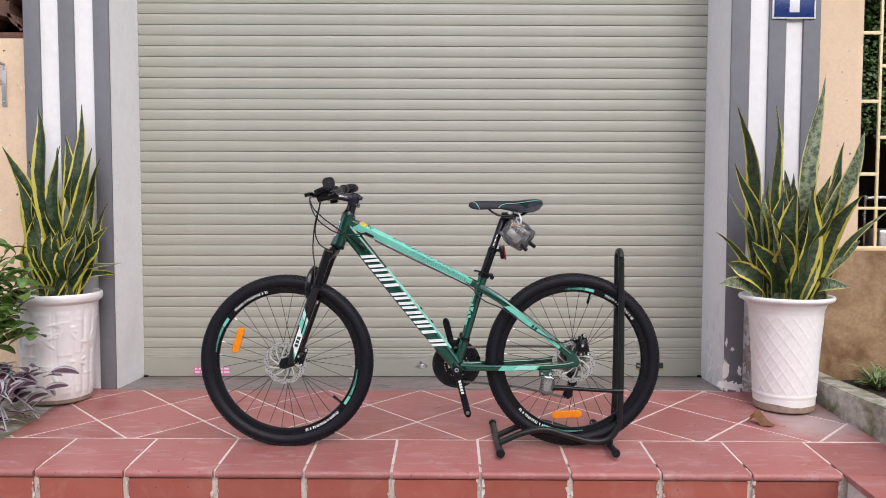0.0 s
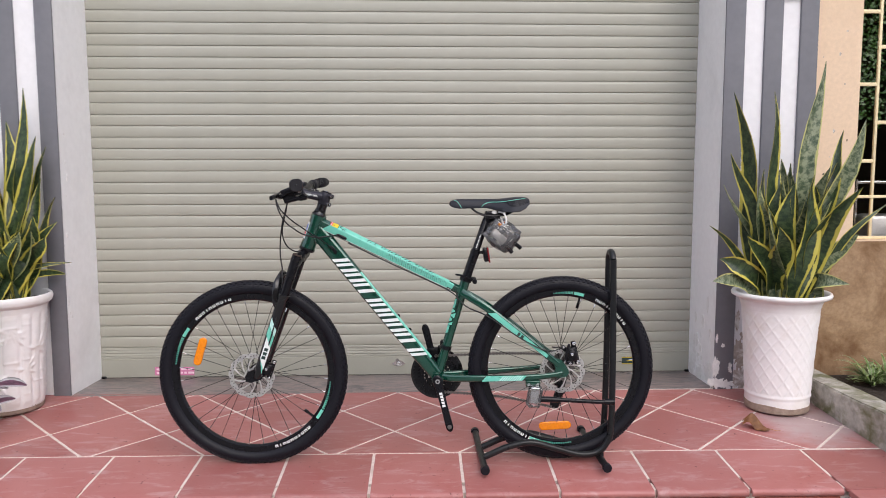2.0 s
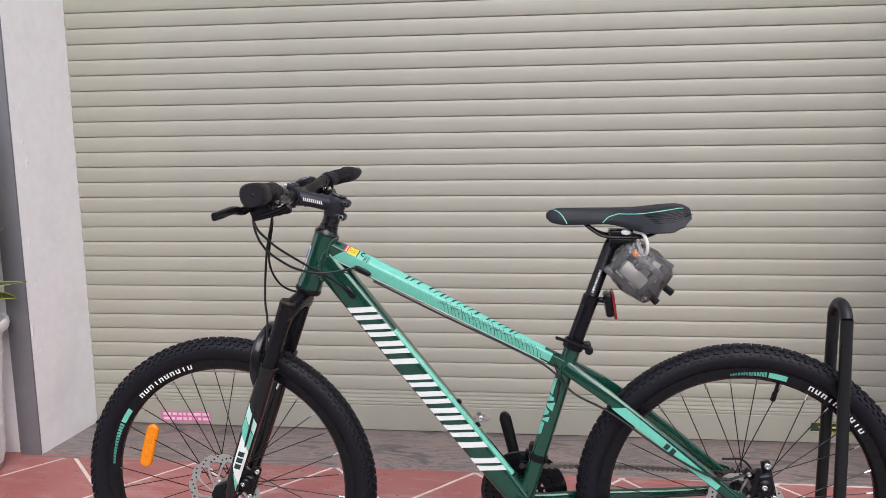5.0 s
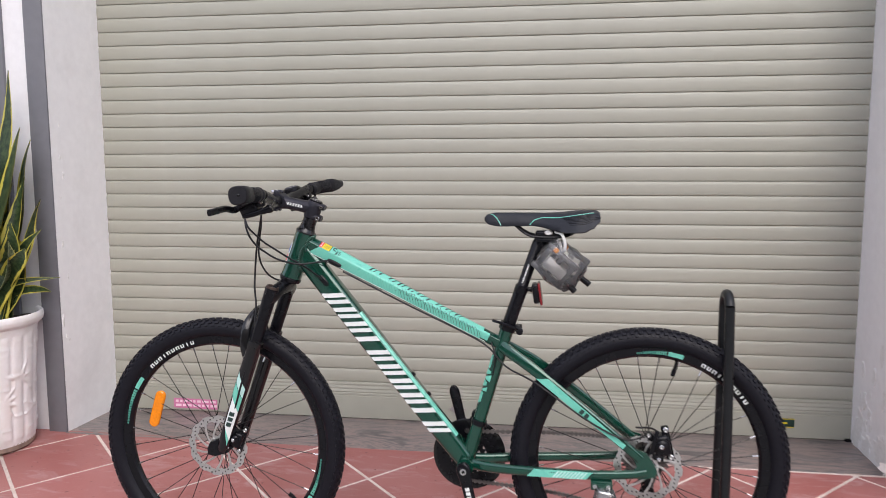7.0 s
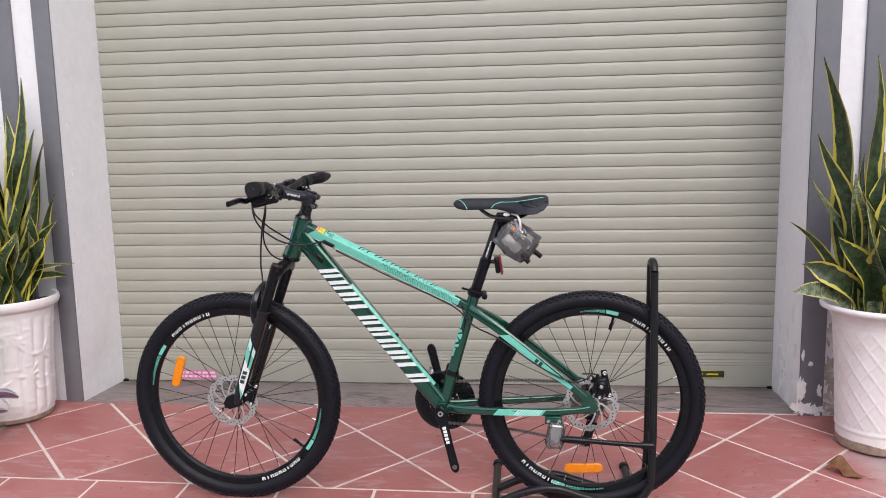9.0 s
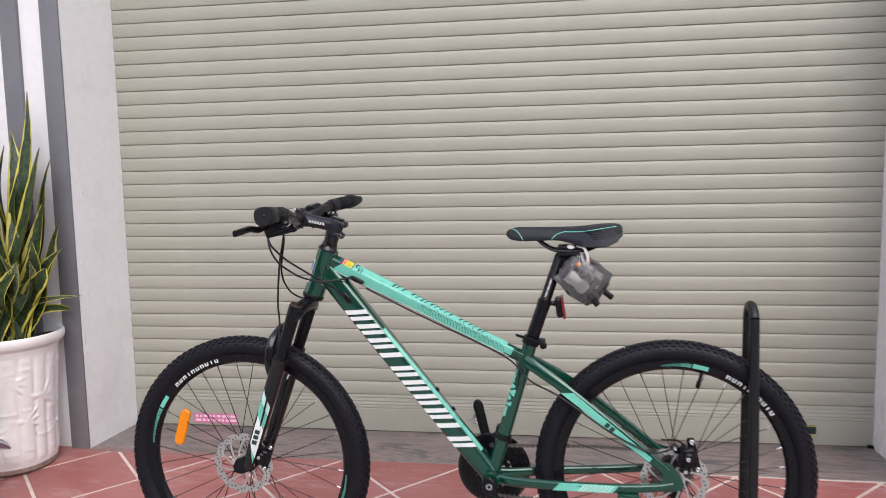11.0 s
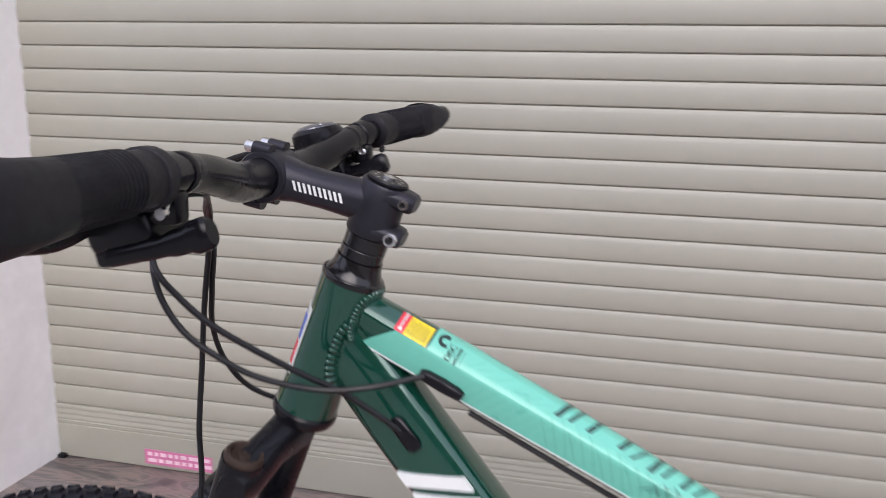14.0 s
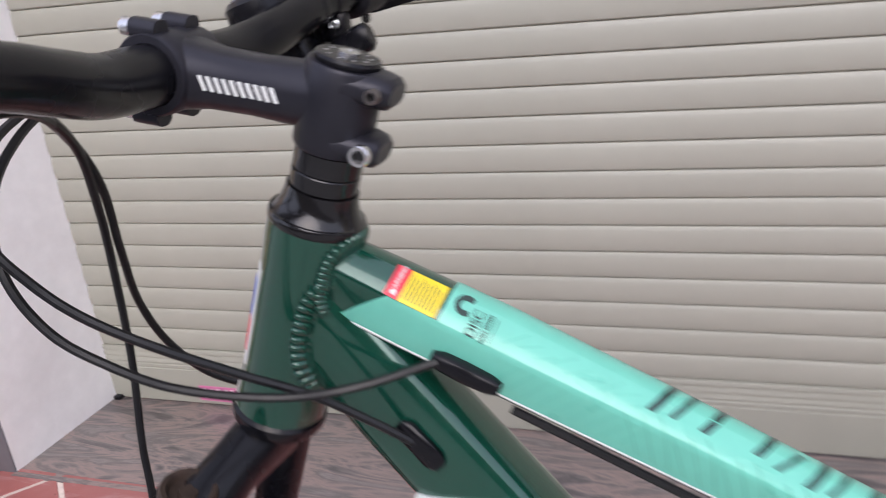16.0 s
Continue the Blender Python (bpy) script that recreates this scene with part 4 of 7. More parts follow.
def wheel(name, hub, front):
    bm = B()
    prof = [(0.267, -0.004), (0.267, 0.004), (0.2725, 0.0105), (0.288, 0.0118), (0.2955, 0.0125), (0.2955, 0.0105), (0.290, 0.009), (0.290, -0.009), (0.2955, -0.0105), (0.2955, -0.0125), (0.288, -0.0118), (0.2725, -0.0105)]
    lathe(bm, prof, 96, ROT_X, closed=True)
    rim = part(name, bm, M_BLACK, bike, "black alloy wheel with mint and white rim decals", m=Matrix.Translation(hub))
    bm = B()
    tp = []
    for j in range(22):
        q = radians(-148 + 296 * j / 21)
        tp.append((0.3125 + 0.0242 * math.cos(q), 0.0246 * math.sin(q)))
    lathe(bm, tp, 112, ROT_X, closed=True)
    tyre = part("tyre", bm, M_RUBBER, rim, "black knobbly tyre")
    bm = B()
    for i in range(104):
        a = 2 * math.pi * i / 104
        for ang, w_b, l_b, tall in ((0, 0.0075, 0.0085, 0.0040), (24, 0.006, 0.0075, 0.0038), (-24, 0.006, 0.0075, 0.0038), (47, 0.006, 0.0085, 0.0040), (-47, 0.006, 0.0085, 0.0040), (66, 0.004, 0.0075, 0.0030), (-66, 0.004, 0.0075, 0.0030)):
            sh = 0.5 if abs(ang) in (24, 66) else 0.0
            aa = a + sh * 2 * math.pi / 104
            q = radians(ang)
            rr_, yy = 0.3125 + 0.0252 * math.cos(q), 0.0253 * math.sin(q)
            m = Matrix.Rotation(aa, 4, "Y") @ Matrix.Translation((0, yy, rr_)) @ Matrix.Rotation(-q, 4, "X")
            lo = [m @ Vector((x * l_b * 0.62, y * w_b * 0.6, -0.0015)) for x, y in ((-1, -1), (1, -1), (1, 1), (-1, 1))]
            hi = [m @ Vector((x * l_b * 0.5, y * w_b * 0.48, tall * 0.55)) for x, y in ((-1, -1), (1, -1), (1, 1), (-1, 1))]
            vs = [bm.verts.new(p) for p in lo + hi]
            for f in ((4, 5, 6, 7), (0, 1, 5, 4), (1, 2, 6, 5), (2, 3, 7, 6), (3, 0, 4, 7)):
                bm.faces.new([vs[k] for k in f])
    tagged(part("tread", bm, M_RUBBER, tyre, "knobbly tread blocks"), kind="stuff")
    bm = B()
    w_ = 0.048 if front else 0.062
    lathe(bm, [(0.0, -w_), (0.007, -w_), (0.007, -w_ + 0.008), (0.014, -w_ + 0.010), (0.024, -0.034), (0.024, -0.030), (0.012, -0.026), (0.012, 0.026), (0.024, 0.030), (0.024, 0.034), (0.014, w_ - 0.010), (0.007, w_ - 0.008), (0.007, w_), (0.0, w_)], 24, ROT_X)
    part("hub", bm, M_GLOSSBLACK, rim, "black hub")
    # spokes with a bright nipple at the rim
    bm = B()
    L = 0.262
    tube(bm, [(0, 0, 0.0), (0, 0, L - 0.014)], 0.0011, 5)
    k = len(bm.faces)
    tube(bm, [(0, 0, L - 0.014), (0, 0, L)], 0.0022, 6)
    bm.faces.ensure_lookup_table()
    for f in bm.faces[k:]:
        f.material_index = 1
    sp = finish("spoke", bm, [M_SPOKE, M_CHROME])
    for i in range(32):
        side_ = 1 if i % 2 else -1
        a_rim = 2 * math.pi * (i + 0.5) / 32
        lead = radians(62) * (1 if (i // 2) % 2 else -1)
        p = Vector((0.0225 * math.sin(a_rim + lead), side_ * 0.032, 0.0225 * math.cos(a_rim + lead)))
        q = Vector((0.268 * math.sin(a_rim), side_ * 0.003, 0.268 * math.cos(a_rim)))
        d = q - p
        part("spoke", sp, None, rim, m=Matrix.Translation(p) @ d.to_track_quat("Z", "Y").to_matrix().to_4x4() @ Matrix.Diagonal((1, 1, d.length / L, 1)))
    # brake disc on the camera's side
    bm = B()
    n = 96
    yd = -0.040
    outer = [0.0805 + (0.0022 if (i % 8) < 4 else -0.0008) for i in range(n)]
    inner = [0.0640 + (0.002 if (i % 8) in (2, 3, 4, 5) else -0.001) for i in range(n)]
    rings = [[Vector((r_[i] * math.sin(2 * math.pi * i / n), yd + t, r_[i] * math.cos(2 * math.pi * i / n))) for i in range(n)] for r_, t in ((outer, -0.001), (outer, 0.001), (inner, 0.001), (inner, -0.001))]
    ring_faces(bm, rings, closed=True)
    disc = part("brake_disc", bm, M_STEEL, rim, "drilled steel brake disc")
    for i in range(10):
        a = 2 * math.pi * i / 10
        bm = B()
        beam(bm, [(Vector((r_ * math.sin(a + t), yd, r_ * math.cos(a + t))), 0.001, w2, 3) for r_, t, w2 in ((0.020, 0.0, 0.0034), (0.034, 0.30, 0.0026), (0.050, 0.55, 0.0026), (0.066, 0.72, 0.0036))], 8)
        part("disc_arm", bm, M_STEEL, rim)
    bm = B()
    lathe(bm, [(0.0, -0.0015), (0.026, -0.0015), (0.026, 0.0015), (0.0, 0.0015)], 24, Matrix.Translation((0, yd, 0)) @ ROT_X)
    part("disc_carrier", bm, M_STEEL, rim)
    bm = B()
    for i in range(48):
        a = 2 * math.pi * i / 48
        r_ = 0.069 + 0.008 * ((i % 3) / 2)
        lathe(bm, [(0.0, -0.0013), (0.0021, -0.0013), (0.0021, 0.0013), (0.0, 0.0013)], 8, Matrix.Translation((r_ * math.sin(a), yd, r_ * math.cos(a))) @ ROT_X)
    tagged(part("vent_hole", bm, M_BLACK, disc, "dark drilled vent hole"), kind="stuff")
    for i in range(6):
        a = 2 * math.pi * (i + 0.4) / 6
        bm = B()
        lathe(bm, [(0.0, 0), (0.0042, 0), (0.0042, 0.003), (0.0, 0.003)], 8, Matrix.Translation((0.020 * math.sin(a), yd - 0.0015, 0.020 * math.cos(a))) @ ROT_X)
        part("disc_bolt", bm, M_CHROME, disc)

    def arc(r0, r1, a0, a1, mt, nm, off=0.0006):
        bm = B()
        k_ = max(3, int(abs(a1 - a0) / 2.5))
        rows = []
        for j in range(k_ + 1):
            a = radians(a0 + (a1 - a0) * j / k_)
            rows.append([Vector((r_ * math.sin(a), y, r_ * math.cos(a))) for r_, y in ((r0, -0.0108 - off), (r1, -0.0120 - off), (r1, -0.009), (r0, -0.009))])
        ring_faces(bm, rows)
        return part(nm, bm, mt, rim)
    # clock angles as seen from the camera: 0 up, positive towards the rear of the bicycle
    sets = ((-82, -52, M_MINT), (97, 128, M_MINT)) if front else ((-6, 18, M_MINT), (172, 205, M_MINT))
    for a0, a1, mt in sets:
        for j in range(14):
            w_ = (a1 - 9 - a0) / 14
            arc(0.2765, 0.2800 + 0.0065 * (j + 1) / 14, a0 + w_ * j, a0 + w_ * (j + 0.72), M_RIMGREEN if j < 9 else M_DARKMINT, "mint_rim_band")
        arc(0.2760, 0.2870, a1 - 8.5, a1 - 1, M_MINT, "mint_rim_tip")
    for a0, a1 in (((-45, -14), (135, 166)) if front else ((26, 56), (196, 228))):
        st_ = (a1 - a0) / 10
        for j in range(10):
            if j in (3, 8):
                arc(0.277, 0.2865, a0 + st_ * (j + 0.36), a0 + st_ * (j + 0.58), M_WHITEDECAL, "rim_letter_shape")
            else:
                arc(0.277, 0.2865, a0 + st_ * (j + 0.12), a0 + st_ * (j + 0.32), M_WHITEDECAL, "rim_letter_shape")
                arc(0.277 if j % 2 else 0.2840, 0.2795 if j % 2 else 0.2865, a0 + st_ * (j + 0.32), a0 + st_ * (j + 0.6), M_WHITEDECAL, "rim_letter_shape")
                arc(0.277, 0.2865, a0 + st_ * (j + 0.6), a0 + st_ * (j + 0.80), M_WHITEDECAL, "rim_letter_shape")
    # valve
    a = radians(128 if front else 15)
    bm = B()
    d = Vector((math.sin(a), 0, math.cos(a)))
    tube(bm, [d * 0.268, d * 0.245], 0.004, 8)
    tube(bm, [d * 0.245, d * 0.228], 0.0055, 8)
    part("valve", bm, M_BLACK, rim, "black valve cap")
    # spoke reflector
    bm = B()
    if front:
        m = Matrix.Translation((-0.189, -0.006, 0.083)) @ Matrix.Rotation(radians(17), 4, "Y")
        stadium(bm, m @ at(0, 0, 0, 0, 90), 0.105, 0.028)
        for s in (-1, 1):
            box(bm, (0.012, 0.013, 0.020), m @ at(0, 0, s * 0.018), 0.002)
    else:
        m = Matrix.Translation((-0.021, -0.006, -0.214)) @ Matrix.Rotation(radians(-2), 4, "Y")
        stadium(bm, m, 0.118, 0.030)
        for s in (-1, 1):
            box(bm, (0.020, 0.013, 0.012), m @ at(s * 0.02, 0, 0), 0.002)
    part("reflector", bm, M_ORANGE, rim, "amber spoke reflector")
    return rim


fw = wheel("front_wheel", HUB_F, True)
rw = wheel("rear_wheel", HUB_R, False)

# ---- drivetrain ----
CR = Matrix.Translation(BB) @ ROT_X


def crank(s, ang):
    """A crank arm; ang from straight up, positive towards the rear."""
    d = Vector((math.sin(radians(ang)), 0, math.cos(radians(ang))))
    y0, y1 = s * 0.058, s * 0.074
    bm = B()
    side = Vector((d.z, 0, -d.x))
    beam(bm, [(BB + d * a + YV * y, w, h, 3.2) for a, y, w, h in ((-0.020, y0, 0.006, 0.010), (-0.012, y0, 0.0085, 0.016), (0.0, y0, 0.009, 0.0185), (0.03, y0 + s * 0.004, 0.0075, 0.0145), (0.10, y0 + s * 0.011, 0.006, 0.0125), (0.155, y1, 0.006, 0.0135), (0.172, y1, 0.006, 0.0135), (0.181, y1, 0.0055, 0.0100), (0.186, y1, 0.005, 0.005))], 16, side=(0, 1, 0))
    arm = part("crank_arm", bm, M_BLACK, bike, "black crank arm without its pedal")
    bm = B()
    lathe(bm, [(0.0, 0), (0.0078, 0), (0.0078, 0.0035), (0.0, 0.0035)], 14, Matrix.Translation(BB + d * 0.168 + YV * (y1 + s * 0.0035)) @ (YV * s).to_track_quat("Z", "Y").to_matrix().to_4x4())
    part("pedal_thread", bm, M_CHAIN, arm, "bare steel pedal thread")
    bm = B()
    lathe(bm, [(0.0, 0), (0.0085, 0), (0.0085, 0.003), (0.004, 0.003), (0.004, 0.001), (0.0, 0.001)], 14, Matrix.Translation(BB + YV * (y0 + s * 0.0075)) @ (YV * s).to_track_quat("Z", "Y").to_matrix().to_4x4())
    part("crank_bolt", bm, M_CHROME, arm)
    if s < 0:
        for k in range(5):
            bm = B()
            box(bm, (0.011, 0.001, 0.0085), Matrix.Translation(BB + d * (0.045 + k * 0.011) + YV * (y0 - 0.0138 - k * 0.0012 + 0.0005)) @ Matrix.Rotation(radians(ang), 4, "Y"))
            part("letter_shape", bm, M_WHITEDECAL, arm)
    return arm


crank(-1, 166)
crank(1, -14)


def sprocket(bm, r, teeth, y, c, hole=0.6):
    n = teeth * 4
    ro = [r + (0.003 if i % 4 in (1, 2) else -0.003) for i in range(n)]
    ri = [r * hole] * n
    ring_faces(bm, [[Vector((c.x + q[i] * math.sin(2 * math.pi * i / n), y + t, c.z + q[i] * math.cos(2 * math.pi * i / n))) for i in range(n)] for q, t in ((ro, -0.0011), (ro, 0.0011), (ri, 0.0011), (ri, -0.0011))], closed=True)


for r_, t_, y_ in ((0.086, 42, 0.052), (0.068, 34, 0.045), (0.048, 24, 0.038)):
    bm = B()
    sprocket(bm, r_, t_, y_, BB, 0.72)
    for i in range(4):
        a = radians(45 + 90 * i)
        beam(bm, [(BB + Vector((q * math.sin(a), y_ + 0.002, q * math.cos(a))), 0.002, 0.008, 3) for q in (0.012, r_ * 0.8)], 10)
    part("chainring", bm, M_BLACK, bike, "black chainring")
bm = B()
lathe(bm, [(0.078, 0.0), (0.095, 0.0), (0.097, 0.002), (0.095, 0.004), (0.078, 0.004)], 48, Matrix.Translation(BB + YV * 0.060) @ ROT_X, closed=True)
part("chain_guard", bm, M_GLOSSBLACK, bike, "black chain guard ring")
for i, r_ in enumerate((0.058, 0.050, 0.043, 0.037, 0.031, 0.026, 0.023)):
    bm = B()
    sprocket(bm, r_, int(r_ * 480), 0.030 + i * 0.0045, HUB_R, 0.5)
    part("cassette_sprocket", bm, M_CHAIN, bike, "dark steel sprocket")
# chain: links along both runs
PULL = V(0.008, 0.238, 0.048)
PULL2 = V(-0.012, 0.190, 0.046)
bm = B()
runs = [smooth_path([BB + Vector((-0.01, 0.045, 0.067)), V(-0.2, 0.3855, 0.044), HUB_R + Vector((0.002, 0.043, 0.039))], 20),
        smooth_path([BB + Vector((0.0, 0.045, -0.067)), V(-0.22, 0.222, 0.045), PULL2 + Vector((0, 0, -0.014))], 20),
        smooth_path([PULL2 + Vector((0.014, 0, 0)), PULL + Vector((-0.014, 0, 0))], 6),
        smooth_path([PULL + Vector((0.01, 0, 0.01)), HUB_R + Vector((0.039, -0.003 + 0.046, 0))], 6)]
for run in runs:
    bm = B()
    tot = 0.0
    for a, b in zip(run, run[1:]):
        tot += (b - a).length
        d = (b - a).normalized()
        k = max(1, round((b - a).length / 0.0127))
        for j in range(k):
            c = a.lerp(b, (j + 0.5) / k)
            box(bm, ((b - a).length / k * 0.62, 0.0065, 0.0100), basis(c, d, YV))
            box(bm, ((b - a).length / k * 1.02, 0.0040, 0.0056), basis(c, d, YV))
    part("chain_run", bm, M_CHAIN, bike, "dark steel chain")
bm = B()
for c in (PULL, PULL2):
    lathe(bm, [(0.0, -0.003), (0.017, -0.003), (0.019, 0.0), (0.017, 0.003), (0.0, 0.003)], 14, Matrix.Translation(c) @ ROT_X)
for y in (0.040, 0.053):
    beam(bm, [(Vector((PULL.x, y, PULL.z + 0.012)), 0.0015, 0.013, 3), (Vector((PULL2.x, y, PULL2.z - 0.012)), 0.0015, 0.012, 3)], 10)
box(bm, (0.04, 0.022, 0.05), Matrix.Translation((0.012, 0.062, 0.275)) @ Matrix.Rotation(radians(20), 4, "Y"), 0.008, 3)
part("rear_derailleur", bm, M_BLACK, bike, "black rear derailleur")
bm = B()
box(bm, (0.05, 0.018, 0.012), Matrix.Translation((-0.425, 0.043, 0.405)) @ Matrix.Rotation(radians(25), 4, "Y"), 0.004)
box(bm, (0.03, 0.03, 0.03), Matrix.Translation((-0.425, 0.022, 0.43)), 0.008)
tube(bm, [BB + st * 0.115 + Vector((0, -0.019, 0)), BB + st * 0.115 + Vector((0, 0.019, 0))], 0.006, 8)
lathe(bm, [(0.0185, -0.007), (0.0205, -0.007), (0.0205, 0.007), (0.0185, 0.007)], 22, Matrix.Translation(BB + st * 0.115) @ st.to_track_quat("Z", "Y").to_matrix().to_4x4(), closed=True)
part("front_derailleur", bm, M_BLACK, bike, "black front derailleur clamp")


def caliper(c, ang, k):
    """Cast body, actuator disc with its arm, mount and bolts; k scales it."""
    bm = B()
    m = Matrix.Translation(c) @ Matrix.Rotation(radians(ang), 4, "Y") @ Matrix.Scale(k, 4)
    box(bm, (0.034, 0.034, 0.044), m, 0.008, 3)
    box(bm, (0.016, 0.012, 0.074), m @ at(0.013, 0.004, 0), 0.004)
    box(bm, (0.022, 0.020, 0.012), m @ at(-0.012, -0.006, -0.024, 0, 20), 0.004)
    box(bm, (0.014, 0.014, 0.020), m @ at(-0.020, -0.008, 0.024, 0, -35), 0.004)
    lathe(bm, [(0.0, 0), (0.0135, 0), (0.0135, 0.004), (0.011, 0.0045), (0.011, 0.007), (0.007, 0.010), (0.0, 0.010)], 20, m @ at(0, -0.016, 0.004, 90))
    box(bm, (0.009, 0.007, 0.052), m @ at(-0.014, -0.022, 0.014, 0, 25), 0.003)
    cal = part("brake_caliper", bm, M_BLACK, bike, "black mechanical disc brake caliper")
    for x, y, z, r_ in ((0.014, -0.002, -0.030, 0.0058), (0.014, -0.002, 0.030, 0.0058), (-0.002, -0.026, 0.004, 0.0048), (-0.023, -0.025, 0.032, 0.0040), (-0.012, -0.016, -0.025, 0.0042)):
        bm = B()
        lathe(bm, [(0.0, 0), (r_, 0), (r_, 0.004), (r_ * 0.8, 0.005), (r_ * 0.45, 0.005), (r_ * 0.4, 0.003), (0.0, 0.003)], 14, m @ at(x, y, z, 90))
        part("caliper_bolt", bm, M_CHROME, cal)
    return cal


caliper(HUB_F + Vector((0.060, -0.048, 0.026)), 20, 1.0)
caliper(HUB_R + Vector((0.030, -0.050, 0.064)), -12, 1.15)

# kickstand, folded back along the wheel
bm = B()
box(bm, (0.052, 0.03, 0.022), at(-0.112, -0.068, 0.301), 0.003)
ks = part("kickstand", bm, M_GREEN, bike, "folded kickstand with its joint wrapped in plastic")
for x in (-0.128, -0.096):
    bm = B()
    lathe(bm, [(0.0, 0), (0.0055, 0), (0.0055, 0.005), (0.0, 0.005)], 10, at(x, -0.083, 0.301, 90))
    part("kickstand_bolt", bm, M_CHROME, ks)
bm = B()
box(bm, (0.036, 0.030, 0.062), at(-0.108, -0.082, 0.262, 0, 6), 0.006, 3)
part("kickstand_joint", bm, M_CHROME, ks, "silver kickstand joint")
bm = B()
tube(bm, smooth_path([(-0.095, -0.088, 0.248), (-0.03, -0.092, 0.246), (0.10, -0.096, 0.238), (0.150, -0.097, 0.236)], 5), [0.0105] * 6 + [0.0075] * 9 + [0.0075], 12)
tube(bm, [(0.140, -0.097, 0.2365), (0.175, -0.098, 0.236)], 0.0115, 12)
part("kickstand_leg", bm, M_BLACK, ks, "black kickstand leg with a rubber foot")
bm = B()
box(bm, (0.05, 0.044, 0.08), at(-0.108, -0.084, 0.258, 0, 8), 0.014, 3)
random.seed(5)
for v in bm.verts:
    v.co += Vector([random.uniform(-0.004, 0.004) for _ in range(3)])
part("plastic_wrap", bm, M_FILM, ks, "crumpled clear plastic wrapping")

# ---- seat post and saddle ----
SP_T = V(-0.268, 0.890)
su_ = (SP_T - SC).normalized()
bm = B()
tube(bm, [SC - su_ * 0.03, SC + su_ * 0.097, SC + su_ * 0.099, SC + su_ * 0.103, SP_T - su_ * 0.004, SP_T + su_ * 0.006], [0.0165, 0.0165, 0.0165, 0.0138, 0.0138, 0.010], 22)
seatpost = part("seat_post", bm, M_BLACK, bike, "satin black seat post")
bm = B()
tube(bm, [SC + su_ * 0.090, SC + su_ * 0.092, SC + su_ * 0.108, SC + su_ * 0.110], [0.0165, 0.0172, 0.0172, 0.0145], 22)
part("shim_collar", bm, M_BLACK, seatpost)
for k in range(10):
    bm = B()
    c = SC + su_ * (0.1165 + 0.0052 * k)
    nx = Vector((su_.z, 0, -su_.x))
    ring_faces(bm, [[c + su_ * d + (nx * math.cos(q) + YV * math.sin(q)) * r_ for r_, row in ((0.0142, (250, 256, 262, 268)), (0.010, (268, 262, 256, 250))) for q in [radians(a) for a in row]] for d in ((0, 0.0034) if k % 3 else (0.001, 0.0026))])
    part("letter_shape", bm, M_WHITEDECAL, seatpost)
bm = B()
lathe(bm, [(0.018, -0.009), (0.0215, -0.009), (0.022, -0.006), (0.022, 0.006), (0.0215, 0.009), (0.018, 0.009)], 26, Matrix.Translation(SC - su_ * 0.002) @ su_.to_track_quat("Z", "Y").to_matrix().to_4x4(), closed=True)
box(bm, (0.018, 0.022, 0.016), Matrix.Translation(SC + Vector((0.026, 0, -0.004))), 0.004)
qr = part("seat_clamp", bm, M_BLACK, bike, "black quick-release seat clamp")
bm = B()
tube(bm, smooth_path([SC + Vector((0.028, -0.016, -0.006)), SC + Vector((0.018, -0.030, 0.0)), SC + Vector((-0.012, -0.033, 0.012)), SC + Vector((-0.034, -0.022, 0.016)), SC + Vector((-0.036, -0.008, 0.014))], 5), 0.0035, 8)
lathe(bm, [(0.0, 0), (0.009, 0), (0.009, 0.010), (0.006, 0.013), (0.0, 0.013)], 14, Matrix.Translation(SC + Vector((0.030, -0.012, -0.010))) @ ROT_X)
part("quick_release_lever", bm, M_BLACK, qr)
bm = B()
tube(bm, [SC + su_ * 0.100 + Vector((0.012, 0, 0)), SC + su_ * 0.100 + Vector((0.032, 0, -0.002))], 0.006, 10)
box(bm, (0.016, 0.044, 0.05), Matrix.Translation(SC + su_ * 0.09 + Vector((0.040, 0, 0.0))) @ Matrix.Rotation(radians(-8), 4, "Y"), 0.005, 2)
tail = part("rear_reflector", bm, M_BLACK, bike, "red rear reflector in a black holder")
bm = B()
box(bm, (0.006, 0.048, 0.056), Matrix.Translation(SC + su_ * 0.09 + Vector((0.0505, 0, 0.0))) @ Matrix.Rotation(radians(-8), 4, "Y"), 0.002, 2)
part("lens", bm, M_REDLENS, tail, "red reflector lens")

# saddle: lofted across from nose to tail; x along the bicycle
def between(x, table):
    for (x0, v0), (x1, v1) in zip(table, table[1:]):
        if x <= x1:
            k = max(0.0, (x - x0) / (x1 - x0))
            k = k * k * (3 - 2 * k)
            return v0 + (v1 - v0) * k
    return table[-1][1]


def saddle_row(x):
    """Half width, height of the top and height of the lower edge."""
    w = between(x, ((-0.402, 0.007), (-0.394, 0.016), (-0.375, 0.0215), (-0.285, 0.030), (-0.165, 0.071), (-0.138, 0.069), (-0.121, 0.056)))
    top = between(x, ((-0.402, 0.948), (-0.394, 0.955), (-0.375, 0.9595), (-0.24, 0.9590), (-0.145, 0.9655), (-0.131, 0.9645), (-0.121, 0.960)))
    low = between(x, ((-0.402, 0.942), (-0.390, 0.932), (-0.365, 0.9285), (-0.285, 0.9305), (-0.195, 0.9150), (-0.160, 0.9165), (-0.138, 0.9260), (-0.121, 0.9420)))
    return w, top, top - low


